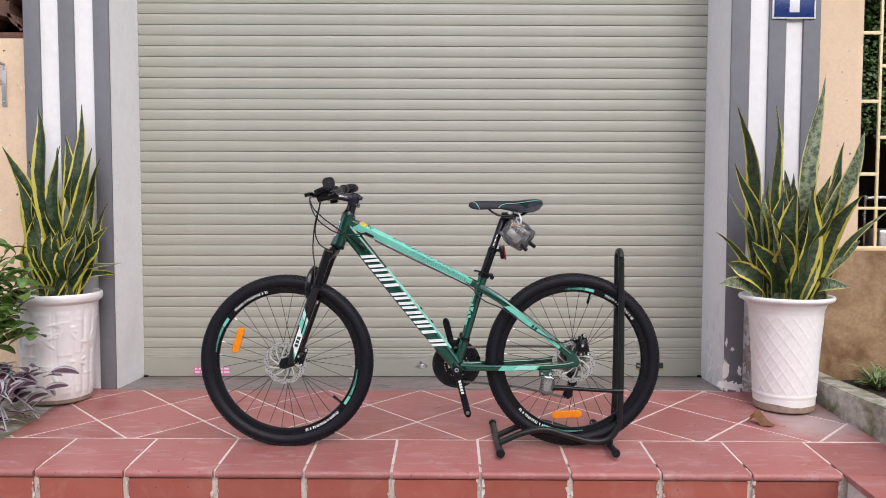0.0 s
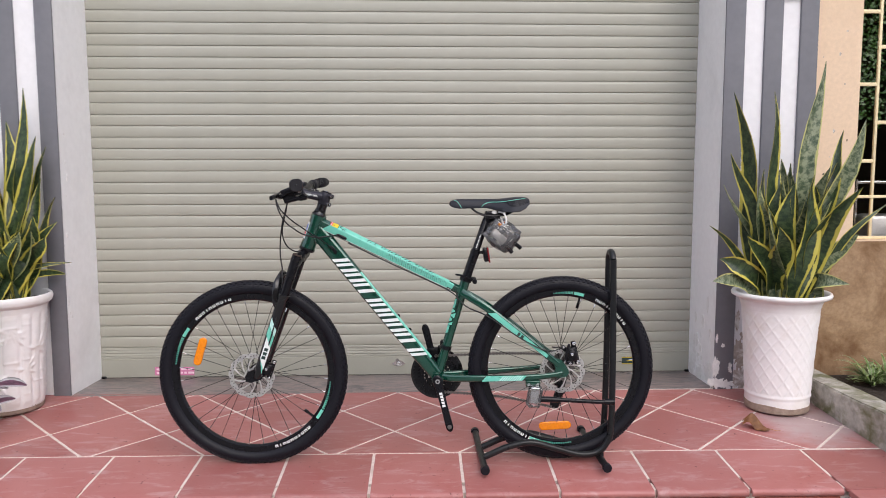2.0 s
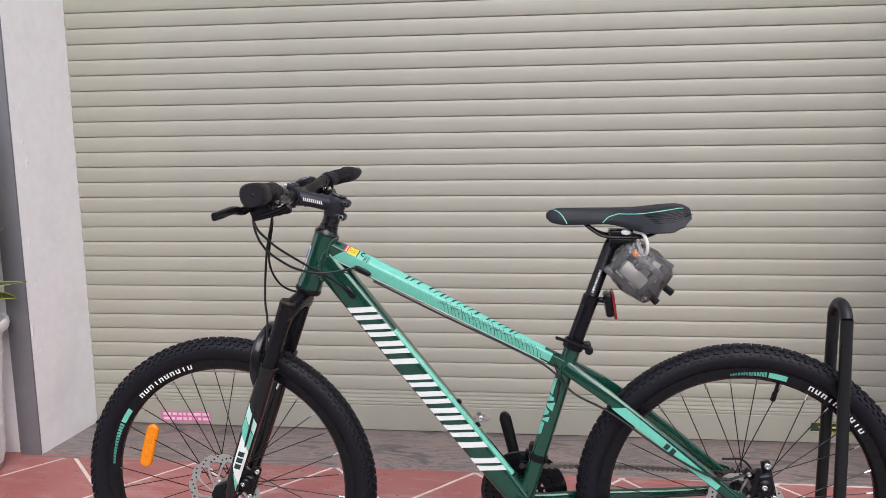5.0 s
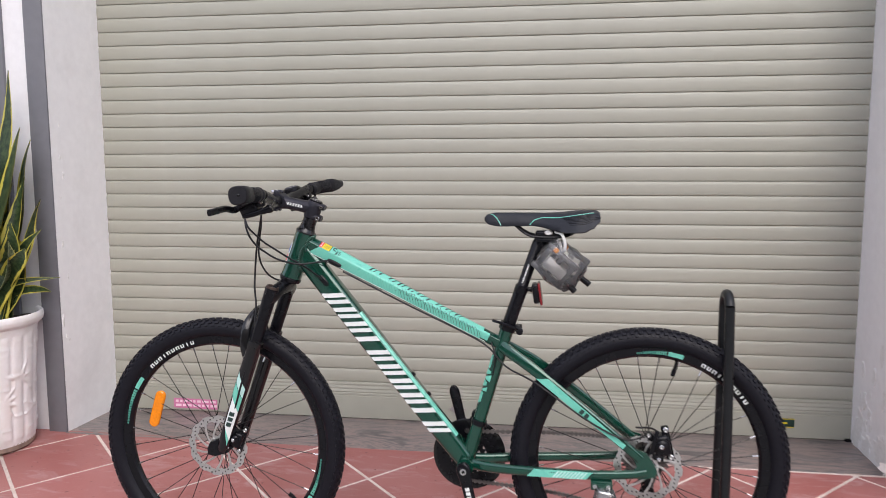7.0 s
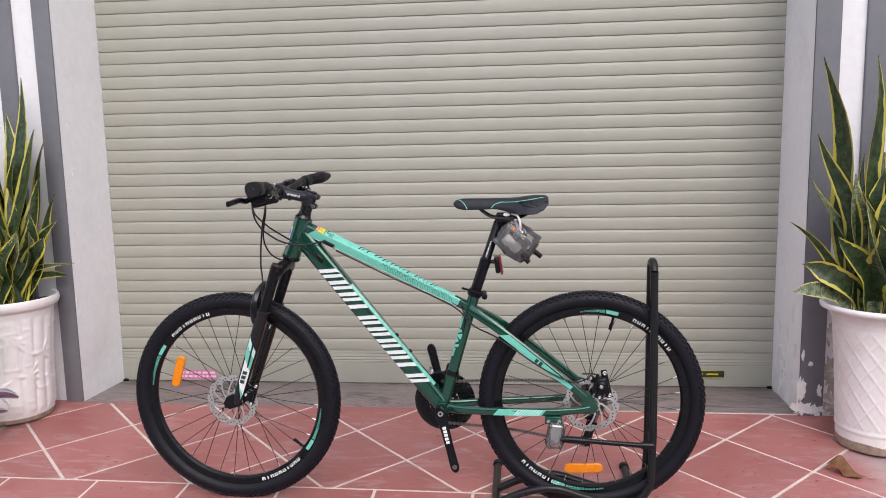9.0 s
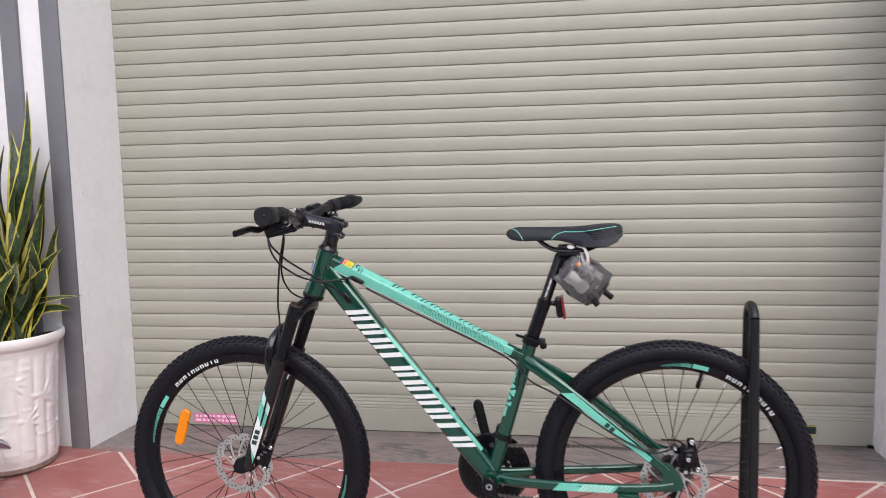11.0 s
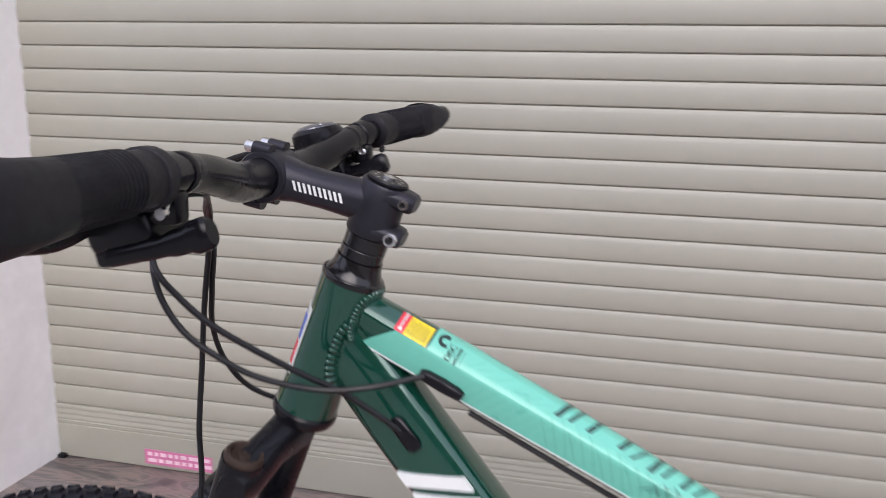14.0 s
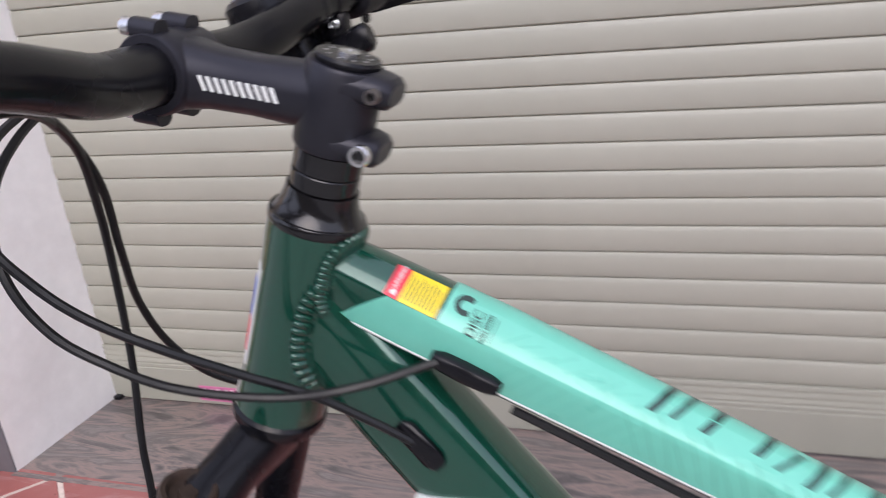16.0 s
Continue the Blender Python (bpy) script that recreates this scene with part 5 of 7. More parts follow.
bm = B()
rows = []
for i in range(41):
    x = -0.402 + 0.281 * i / 40
    w, top, drop = saddle_row(x)
    pts = []
    for j in range(19):
        k = -1 + 2 * j / 18
        y = w * math.copysign(abs(k) ** 0.85, k)
        z = top - drop * abs(k) ** 3.4 - 0.003 * max(0.0, 1 - abs(k) / 0.22) * between(x, ((-0.33, 0.0), (-0.25, 1.0), (-0.15, 1.0), (-0.125, 0.0)))
        pts.append(Vector((x, y, z)))
    low = [Vector((x, p.y * 0.70, top - drop + 0.004)) for p in pts[::-3]]
    rows.append(pts + [Vector((x, w * 0.95, top - drop - 0.0025))] + low[1:-1] + [Vector((x, -w * 0.95, top - drop - 0.0025))])
ring_faces(bm, rows)
saddle = part("saddle", bm, M_SADDLE, bike, "black padded saddle with mint piping", sharp=60)


def saddle_pt(x, k, lift=0.0006):
    w, top, drop = saddle_row(x)
    return Vector((x, w * math.copysign(abs(k) ** 0.85, k) * 1.003, top - drop * abs(k) ** 3.4 + lift))


for s in (-1, 1):
    bm = B()
    path = [saddle_pt(-0.289 + 0.011 * t / 6, s * (1.0 - 0.14 * t / 6)) for t in range(6)] + [saddle_pt(-0.278 + 0.020 * t / 5, s * (0.86 - 0.13 * t / 5)) for t in range(5)] + [saddle_pt(-0.258 + 0.122 * t / 16, s * (0.73 - 0.18 * t / 16)) for t in range(17)]
    tube(bm, smooth_path(path, 2), 0.0012, 6)
    part("piping", bm, M_MINT, saddle, "mint piping")
    bm = B()
    tube(bm, [saddle_pt(-0.385 + 0.025 * t / 8, s * (0.5 + 0.5 * t / 8)) for t in range(9)], 0.0012, 6)
    part("piping", bm, M_MINT, saddle, "mint piping")
    for g in range(7):
        bm = B()
        k0 = 0.66 + 0.036 * g
        tube(bm, [saddle_pt(-0.215 + 0.004 * g + 0.072 * t / 7, s * (k0 - 0.02 * t / 7), 0.0) for t in range(8)], 0.0009, 5)
        part("seat_rib", bm, M_BLACK, saddle)
    bm = B()
    tube(bm, smooth_path([(-0.330, s * 0.010, 0.934), (-0.312, s * 0.018, 0.918), (-0.290, s * 0.022, 0.905), (-0.265, s * 0.022, 0.901), (-0.215, s * 0.022, 0.901), (-0.190, s * 0.026, 0.908), (-0.165, s * 0.034, 0.924)], 4), 0.0037, 8)
    part("saddle_rail", bm, M_BLACK, saddle, "black saddle rail")
bm = B()
box(bm, (0.060, 0.052, 0.012), at(-0.245, 0, 0.909), 0.004)
box(bm, (0.055, 0.045, 0.012), at(-0.247, 0, 0.893), 0.004)
tube(bm, [SP_T - su_ * 0.01, V(-0.255, 0.896)], 0.015, 14)
clampo = part("saddle_clamp", bm, M_BLACK, saddle, "black saddle clamp")
bm = B()
lathe(bm, [(0.0, 0), (0.0085, 0), (0.0085, 0.006), (0.006, 0.009), (0.0, 0.009)], 14, at(-0.243, -0.026, 0.912, 90) @ Matrix.Diagonal((1.2, 0.7, 1, 1)))
part("clamp_bolt", bm, M_TIE, clampo, "white capped clamp bolt")

# ---- stem, handlebar and controls ----
def on_axis(d):
    return HT_T + AX * d


ALN = AX.to_track_quat("Z", "Y").to_matrix().to_4x4()
bm = B()
lathe(bm, [(0.0, -0.002), (0.0250, -0.002), (0.0264, 0.0), (0.0266, 0.0035), (0.0258, 0.0050), (0.0246, 0.0053), (0.0222, 0.0085), (0.0202, 0.0140), (0.0194, 0.020), (0.0, 0.020)], 32, Matrix.Translation(HT_T) @ ALN)
headset = part("headset_cap", bm, M_GLOSSBLACK, bike, "gloss black headset cap")
for a, b in ((0.0203, 0.0295), (0.0298, 0.0418)):
    bm = B()
    lathe(bm, [(0.0, a), (0.0178, a), (0.0183, a + 0.0006), (0.0183, b - 0.0006), (0.0178, b), (0.0, b)], 30, Matrix.Translation(HT_T) @ ALN)
    part("headset_spacer", bm, M_GLOSSBLACK, headset, "black steerer spacer")
S0 = 0.0420
CLAMP = V(-0.938, 0.990)
bm = B()
lathe(bm, [(0.0, S0), (0.0192, S0), (0.0202, S0 + 0.002), (0.0202, S0 + 0.042), (0.0192, S0 + 0.044), (0.0, S0 + 0.044)], 30, Matrix.Translation(HT_T) @ ALN)
mid = on_axis(S0 + 0.0255)
sd = (CLAMP - mid).normalized()
sn_ = Vector((-sd.z, 0, sd.x))
sn_ = sn_ if sn_.z > 0 else -sn_
beam(bm, [(mid + sd * a, w, h, e) for a, w, h, e in ((0.002, 0.0185, 0.0175, 2.2), (0.022, 0.0180, 0.0165, 2.3), (0.045, 0.0172, 0.0155, 2.4), (0.068, 0.0176, 0.0160, 2.4), (0.082, 0.0205, 0.0185, 2.4), (0.092, 0.0212, 0.0195, 2.6))], 24)
# ears behind the steerer
for d in (S0 + 0.0065, S0 + 0.0365):
    beam(bm, [(on_axis(d) - FWD * a, w, h, 2.6) for a, w, h in ((0.006, 0.0195, 0.0088), (0.020, 0.0150, 0.0086), (0.026, 0.0135, 0.0080), (0.0285, 0.0110, 0.0055))], 16)
stem = part("stem", bm, M_ALLOY, bike, "matt black alloy stem with white decal marks")
for d, rr_, mt in ((S0 + 0.0065, 0.0056, M_CHROME), (S0 + 0.0365, 0.0038, M_CHAIN)):
    bm = B()
    lathe(bm, [(0.0, 0), (rr_, 0), (rr_, 0.0036), (rr_ * 0.9, 0.0043), (rr_ * 0.62, 0.0043), (rr_ * 0.55, 0.001), (0.0, 0.001)], 24, Matrix.Translation(on_axis(d) - FWD * 0.0215 + YV * -0.0145) @ ROT_X)
    bolt = part("stem_bolt", bm, mt, stem, "bright hex socket bolt")
    bm = B()
    lathe(bm, [(0.0, 0.001), (rr_ * 0.54, 0.001), (rr_ * 0.54, 0.0018), (0.0, 0.0018)], 6, Matrix.Translation(on_axis(d) - FWD * 0.0215 + YV * -0.0145) @ ROT_X)
    part("hex_socket", bm, M_GLOSSBLACK, bolt, "dark hex socket")
bm = B()
lathe(bm, [(0.0, S0 + 0.0435), (0.0165, S0 + 0.0435), (0.0172, S0 + 0.0445), (0.0172, S0 + 0.0465), (0.0160, S0 + 0.048), (0.0, S0 + 0.0482)], 28, Matrix.Translation(HT_T) @ ALN)
cap = part("top_cap", bm, M_BLACK, stem, "black steerer top cap")
bm = B()
lathe(bm, [(0.0, S0 + 0.0475), (0.0055, S0 + 0.0475), (0.0055, S0 + 0.0498), (0.0030, S0 + 0.0502), (0.0, S0 + 0.0486)], 18, Matrix.Translation(HT_T) @ ALN)
part("top_cap_bolt", bm, M_CHROME, cap, "steel top cap bolt")
for i in range(10):
    q = 2 * math.pi * i / 10
    bm = B()
    box(bm, (0.0022, 0.0011, 0.0005), Matrix.Translation(HT_T) @ ALN @ Matrix.Rotation(q, 4, "Z") @ at(0.0110, 0, S0 + 0.0480))
    part("cap_print", bm, M_ALU, cap)
# bar clamp with face plate
CY = Matrix.Translation(CLAMP) @ ROT_X
bm = B()
lathe(bm, [(0.0160, -0.021), (0.0200, -0.021), (0.0212, -0.019), (0.0212, 0.019), (0.0200, 0.021), (0.0160, 0.021)], 30, CY, closed=True)
face = part("bar_clamp", bm, M_ALLOY, stem, "black handlebar clamp")
for s in (-1, 1):
    for k in (-1, 1):
        bm = B()
        beam(bm, [(CLAMP + sn_ * (k * 0.0215) - sd * a + YV * s * 0.0135, 0.0065, 0.0055, 2.6) for a in (0.003, -0.012)], 14)
        part("clamp_ear", bm, M_ALLOY, face)
for s in (-1, 1):
    for k in (-1, 1):
        bm = B()
        lathe(bm, [(0.0, 0), (0.0048, 0), (0.0048, 0.0065), (0.0040, 0.0075), (0.0024, 0.0075), (0.0, 0.005)], 14, Matrix.Translation(CLAMP + sn_ * (k * 0.0215) + sd * 0.012 + YV * s * 0.0135) @ sd.to_track_quat("Z", "Y").to_matrix().to_4x4())
        part("clamp_bolt", bm, M_CHROME, face, "bright clamp bolt")
# decal marks on the stem's side, thin slanted white bars
for k in range(10):
    o = mid + sd * (0.0262 + 0.0044 * k) + YV * -0.0172 + sn_ * 0.0004
    hgt = 0.0036
    bm = B()
    side_quad(bm, o, sd, sn_, [(x + z * 0.45, z) for x, z in ((0.0, -hgt), (0.0021, -hgt), (0.0021, hgt), (0.0, hgt))], 0.0006 if k > 1 else 0.0010)
    part("decal_bar", bm, M_WHITEDECAL, stem)

# handlebar: rises and sweeps back to the grips
def bar_side(s):
    """Half of the bar; the bar stands a touch higher on the far side."""
    rows = ((0.0, 0.030, 0.0), (0.003, 0.060, 0.001), (0.010, 0.090, 0.007), (0.015, 0.120, 0.014), (0.019, 0.150, 0.0190), (0.026, 0.190, 0.0225), (0.052, 0.372, 0.0280))
    return [CLAMP + Vector((x, s * y, z + 0.007 * max(0.0, s * (y - 0.03) / 0.34))) for x, y, z in rows]


bars = smooth_path(bar_side(-1)[::-1] + [CLAMP] + bar_side(1), 7)


def bar_r(p):
    a = abs(p.y)
    return 0.0157 if a < 0.035 else (0.0157 - 0.0042 * min(1, (a - 0.035) / 0.15))


bm = B()
tube(bm, bars, [bar_r(p) for p in bars], 20)
bar = part("handlebar", bm, M_BLACK, bike, "black riser handlebar")


def on_bar(y):
    s = math.copysign(1, y)
    row = [p for p in bars if p.y * s >= 0]
    row.sort(key=lambda p: abs(p.y))
    for a, b in zip(row, row[1:]):
        if abs(b.y) >= abs(y):
            k = (abs(y) - abs(a.y)) / max(1e-6, abs(b.y) - abs(a.y))
            return a.lerp(b, k), (b - a).normalized()
    return row[-1], (row[-1] - row[-2]).normalized()


for s in (-1, 1):
    bm = B()
    off = 0.033 if s < 0 else 0.0       # the nearer grip sits a little further out
    a, t = on_bar(s * (0.180 + 0.8 * off))
    e, t = on_bar(s * (0.372 if s < 0 else 0.332))
    L = (e - a).length
    st_ = [(0.0, 0.0150, 0.0150, 2.1), (0.002, 0.0178, 0.0178, 2.1), (0.011, 0.0178, 0.0178, 2.1), (0.0115, 0.0163, 0.0163, 2.1), (0.06, 0.0166, 0.0166, 2.1), (0.098, 0.0172, 0.0172, 2.1), (0.102, 0.0184, 0.0178, 3.6), (0.125, 0.0198, 0.0186, 3.8), (L - 0.034, 0.0208, 0.0198, 3.0)]
    # the end: a flat face with a narrow chamfer, or a faceted tip
    st_ += [(L - 0.003, 0.0212, 0.0204, 2.6), (L + 0.001, 0.0190, 0.0184, 2.4)] if s < 0 else [(L - 0.012, 0.0170, 0.0165, 4.0), (L + 0.004, 0.0110, 0.0120, 4.0), (L + 0.012, 0.0060, 0.0070, 3.0)]
    d = (e - a).normalized()
    upv = Vector((0.35, 0, 1))
    beam(bm, [(a + d * k + Vector((max(0.0, 0.0208 - w) if s > 0 and k > L - 0.04 else 0.0, 0, 0)), w, h, e_) for k, w, h, e_ in st_], 24, side=(1, 0, 0.15))
    grip = part("grip", bm, M_GRIP, bike, "black rubber ergonomic grip")
    for k in range(14):
        bm = B()
        c = a + d * (0.034 + 0.0046 * k)
        tube(bm, [c + Vector((math.cos(q) * 0.0168, 0, math.sin(q) * 0.0168)) for q in [2 * math.pi * j / 24 for j in range(24)]], 0.0014, 4, closed=True)
        part("grip_rib", bm, M_GRIP, grip)
    bm = B()
    lathe(bm, [(0.0, 0), (0.0030, 0), (0.0, 0.0006)], 12, Matrix.Translation(e + d * 0.0012 + Vector((0.0015, 0, 0))) @ d.to_track_quat("Z", "Y").to_matrix().to_4x4())
    part("end_hole", bm, M_GLOSSBLACK, grip)
    # grip clamp bolt
    bm = B()
    lathe(bm, [(0.0, 0), (0.0034, 0), (0.0034, 0.004), (0.0, 0.004)], 12, Matrix.Translation(a + d * 0.006 + Vector((0.010, 0, -0.0185))) @ ROT_X)
    part("grip_bolt", bm, M_CHROME, grip)
    # brake lever and shifter
    c, t = on_bar(s * (0.158 + off))
    bm = B()
    lathe(bm, [(0.0105, -0.007), (0.0130, -0.007), (0.0138, -0.006), (0.0138, 0.006), (0.0130, 0.007), (0.0105, 0.007)], 20, Matrix.Translation(c) @ t.to_track_quat("Z", "Y").to_matrix().to_4x4(), closed=True)
    box(bm, (0.052, 0.032, 0.020), Matrix.Translation(c + Vector((-0.028, s * 0.006, -0.014))) @ Matrix.Rotation(radians(-22), 4, "Y"), 0.005, 3)
    box(bm, (0.020, 0.016, 0.020), Matrix.Translation(c + Vector((0.002, 0, -0.018))), 0.004, 2)
    lev = part("brake_lever", bm, M_BLACK, bike, "black brake lever and perch")
    bm = B()
    lathe(bm, [(0.0, 0), (0.0032, 0), (0.0038, 0.0010), (0.0038, 0.0040), (0.0026, 0.0050), (0.0022, 0.0034), (0.0, 0.0034)], 14, Matrix.Translation(c + Vector((0.006, -0.008, -0.016))) @ ROT_X)
    part("perch_bolt", bm, M_CHROME, lev, "bright perch bolt")
    bm = B()
    tip = c + Vector((-0.060, s * 0.140, -0.034)) if s < 0 else c + Vector((-0.080, s * 0.13, -0.036))
    pts = smooth_path([c + Vector((-0.040, s * 0.004, -0.024)), c + Vector((-0.052, s * 0.030, -0.034)), c.lerp(tip, 0.5) + Vector((-0.024, 0, -0.012)), c.lerp(tip, 0.8) + Vector((-0.008, 0, -0.004)), tip], 5)
    beam(bm, [(p, 0.0056, 0.0080 - 0.0006 * i / len(pts), 2.8) for i, p in enumerate(pts)], 12, side=(1, 0, 0))
    part("lever_blade", bm, M_BLACK, lev, "black lever blade")
    c2, t = on_bar(s * (0.136 + off))
    bm = B()
    lathe(bm, [(0.0105, -0.005), (0.0126, -0.005), (0.0132, -0.004), (0.0132, 0.004), (0.0126, 0.005), (0.0105, 0.005)], 20, Matrix.Translation(c2) @ t.to_track_quat("Z", "Y").to_matrix().to_4x4(), closed=True)
    box(bm, (0.044, 0.046, 0.026), Matrix.Translation(c2 + Vector((-0.024, s * 0.010, -0.030))) @ Matrix.Rotation(radians(-16), 4, "Y"), 0.006, 3)
    box(bm, (0.030, 0.030, 0.014), Matrix.Translation(c2 + Vector((-0.026, s * 0.016, -0.046))) @ Matrix.Rotation(radians(-12), 4, "Y"), 0.004, 2)
    shf = part("gear_shifter", bm, M_BLACK, bike, "black trigger gear shifter")
    # broad paddle: flat, deepest at its rounded end
    bm = B()
    root = c2 + (Vector((-0.030, -0.026, -0.048)) if s < 0 else Vector((-0.030, 0.012, -0.040)))
    pts = smooth_path([root + Vector(v) for v in ((0, 0, 0), (0.028, 0, 0.007), (0.048, 0, 0.013), (0.062, 0, 0.018))], 5)
    n_ = len(pts)
    beam(bm, [(p, 0.0075, (0.0060, 0.0066, 0.0080, 0.0100)[min(3, 4 * i // n_)], 2.8) for i, p in enumerate(pts)] + [(pts[-1] + Vector((0.003, 0, 0.001)), 0.0060, 0.0075, 2.4)], 14, side=(0, 1, 0))
    part("thumb_lever", bm, M_BLACK, shf, "black thumb paddle")
    if s > 0:
        bm = B()
        dome = Matrix.Translation(c2 + Vector((-0.026, -s * 0.014, 0.002))) @ Matrix.Rotation(radians(-14), 4, "Y") @ Matrix.Diagonal((1.3, 1.7, 0.9, 1))
        lathe(bm, [(0.0, -0.012), (0.0175, -0.012), (0.0185, -0.008), (0.0185, 0.006), (0.0165, 0.010), (0.0, 0.010)], 28, dome)
        part("gear_housing", bm, M_BLACK, shf, "black gear indicator housing")
        bm = B()
        lathe(bm, [(0.0, 0.009), (0.0150, 0.009), (0.0148, 0.0115), (0.0125, 0.0140), (0.0075, 0.0155), (0.0, 0.0160)], 28, dome)
        window = part("gear_window", bm, M_WINDOW, shf, "silvery grey gear indicator window")
        for k in range(5):
            bm = B()
            box(bm, (0.0016, 0.0036, 0.0008), dome @ at(0.0095, 0.0045 * (k - 2), 0.0142 - 0.0006 * abs(k - 2), 0, 38, 0))
            part("gear_mark", bm, M_WHITEDECAL, window)
    # barrel that the cable leaves by
    bm = B()
    lathe(bm, [(0.0, 0), (0.0042, 0), (0.0046, 0.002), (0.0046, 0.009), (0.0030, 0.011), (0.0028, 0.018), (0.0, 0.018)], 14, Matrix.Translation(c2 + Vector((-0.040, -s * 0.016, -0.014))) @ Vector((-0.35, -s, -0.25)).to_track_quat("Z", "Y").to_matrix().to_4x4())
    part("cable_adjuster", bm, M_BLACK, shf, "black barrel adjuster")


def cable(pts, r_=0.0025, nm="cable"):
    bm = B()
    tube(bm, smooth_path(pts, 10), r_, 8)
    return part(nm, bm, M_CABLE, bike, "black cable housing")


TTC = tt_pt(TT_L * 0.108, -0.010) + YV * -0.024
lc, _ = on_bar(-0.182)
rc, _ = on_bar(0.182)
gc, _ = on_bar(-0.160)
g2, _ = on_bar(0.160)
cable([lc + Vector((-0.040, 0.010, -0.020)), V(-0.930, 0.996, -0.130), V(-0.947, 0.988, -0.090), V(-0.967, 0.962, -0.050), V(-0.982, 0.925, -0.030), V(-0.997, 0.880, -0.015), V(-1.006, 0.820, -0.010), V(-1.006, 0.765, -0.020), V(-0.998, 0.712, -0.036), V(-1.000, 0.62, -0.070), V(-1.03, 0.50, -0.088), V(-1.060, 0.42, -0.072)])
cable([gc + Vector((-0.040, 0.020, -0.022)), V(-0.942, 0.988, -0.100), V(-0.970, 0.966, -0.050), V(-0.978, 0.935, -0.028), V(-0.991, 0.893, -0.012), V(-1.001, 0.852, 0.003), V(-0.998, 0.815, 0.018), V(-0.980, 0.785, 0.033), V(-0.945, 0.774, 0.046), V(-0.88, 0.805, 0.044), V(-0.80, 0.842, 0.028)])
cable([rc + Vector((-0.045, -0.012, -0.022)), V(-0.990, 1.0, 0.08), V(-1.012, 0.988, 0.02), V(-1.012, 0.972, -0.045), V(-1.000, 0.953, -0.080), V(-0.985, 0.930, -0.098), V(-0.965, 0.910, -0.100), V(-0.945, 0.891, -0.095), V(-0.920, 0.871, -0.083), V(-0.890, 0.846, -0.062), V(-0.863, 0.827, -0.046), V(-0.838, 0.806, -0.034), V(-0.820, 0.789, -0.025)])
cable([g2 + Vector((-0.040, -0.015, -0.020)), V(-1.000, 0.995, 0.07), V(-1.014, 0.978, -0.005), V(-1.010, 0.960, -0.050), V(-0.999, 0.937, -0.080), V(-0.985, 0.910, -0.095), V(-0.966, 0.885, -0.098), V(-0.945, 0.867, -0.093), V(-0.917, 0.847, -0.080), V(-0.876, 0.833, -0.060), V(-0.838, 0.834, -0.047), TTC])
bm = B()
beam(bm, [(TTC + tt * d + Vector((0, 0.003, 0)), w, h, 3) for d, w, h in ((-0.004, 0.003, 0.003), (0.002, 0.0050, 0.0050), (0.016, 0.0052, 0.0056), (0.029, 0.0046, 0.0050), (0.035, 0.003, 0.0035))], 12)
part("cable_guide", bm, M_BLACK, frame_ob, "black cable entry guide")
bm = B()
beam(bm, [(DT_A + dt * d + dn * 0.004 + YV * -0.0235, w, h, 3) for d, w, h in ((0.060, 0.002, 0.003), (0.064, 0.003, 0.0065), (0.088, 0.003, 0.0070), (0.093, 0.0022, 0.004))], 12)
part("cable_guide", bm, M_BLACK, frame_ob, "black cable entry guide")
cable([tt_pt(TT_L * 0.19, -0.021) + YV * -0.016, tt_pt(TT_L * 0.5, -0.0215) + YV * -0.014, tt_pt(TT_L * 0.83, -0.019) + YV * -0.012, V(-0.392, 0.622, -0.022), V(-0.345, 0.575, -0.030), V(-0.27, 0.543, -0.058), V(-0.15, 0.462, -0.072), V(-0.06, 0.42, -0.078), V(-0.005, 0.43, -0.075)], 0.0024)
cable([V(-0.02, 0.40, 0.07), V(0.03, 0.39, 0.085), V(0.058, 0.34, 0.088), V(0.045, 0.295, 0.08), V(0.02, 0.285, 0.07)], 0.0025)
cable([V(-0.385, 0.635, -0.016), V(-0.375, 0.59, -0.022), V(-0.392, 0.50, -0.006)], 0.002)
for f in ((-0.27, 0.543, -0.060), (-0.15, 0.462, -0.074)):
    bm = B()
    tube(bm, [Vector(f) + Vector((0.006 * math.cos(q), 0.002, 0.006 * math.sin(q))) for q in [2 * math.pi * j / 12 for j in range(12)]], 0.0016, 5, closed=True)
    part("cable_tie", bm, M_BLACK, frame_ob)

# ---- pedals in a bag under the saddle ----
bag = thing("pedal_bag", "grey pedals in a clear bag tied under the saddle", "pedals", bike_pose)
bm = B()
bmesh.ops.create_icosphere(bm, subdivisions=3, radius=1.0)
random.seed(11)
for v in bm.verts:
    c = v.co.copy()
    k = max(abs(c.x), abs(c.y), abs(c.z)) ** 0.45
    c = c / k
    j = noise.noise(c * 3.1) * 0.16
    v.co = Vector((c.x * 0.060 * (1 + j), c.y * 0.044 * (1 + j), c.z * 0.053 * (1 + j * 0.8)))
bmesh.ops.transform(bm, matrix=at(-0.214, -0.008, 0.831, 0, 40, 0), verts=bm.verts)
part("plastic_bag", bm, M_FILM, bag, "crumpled clear plastic bag", sharp=25)
M_PEDAL = plain("grey_pedal_plastic", (0.11, 0.11, 0.115), 0.45)
M_PEDALPAD = plain("pale_pedal_pad", (0.72, 0.70, 0.67), 0.4, 0.1)
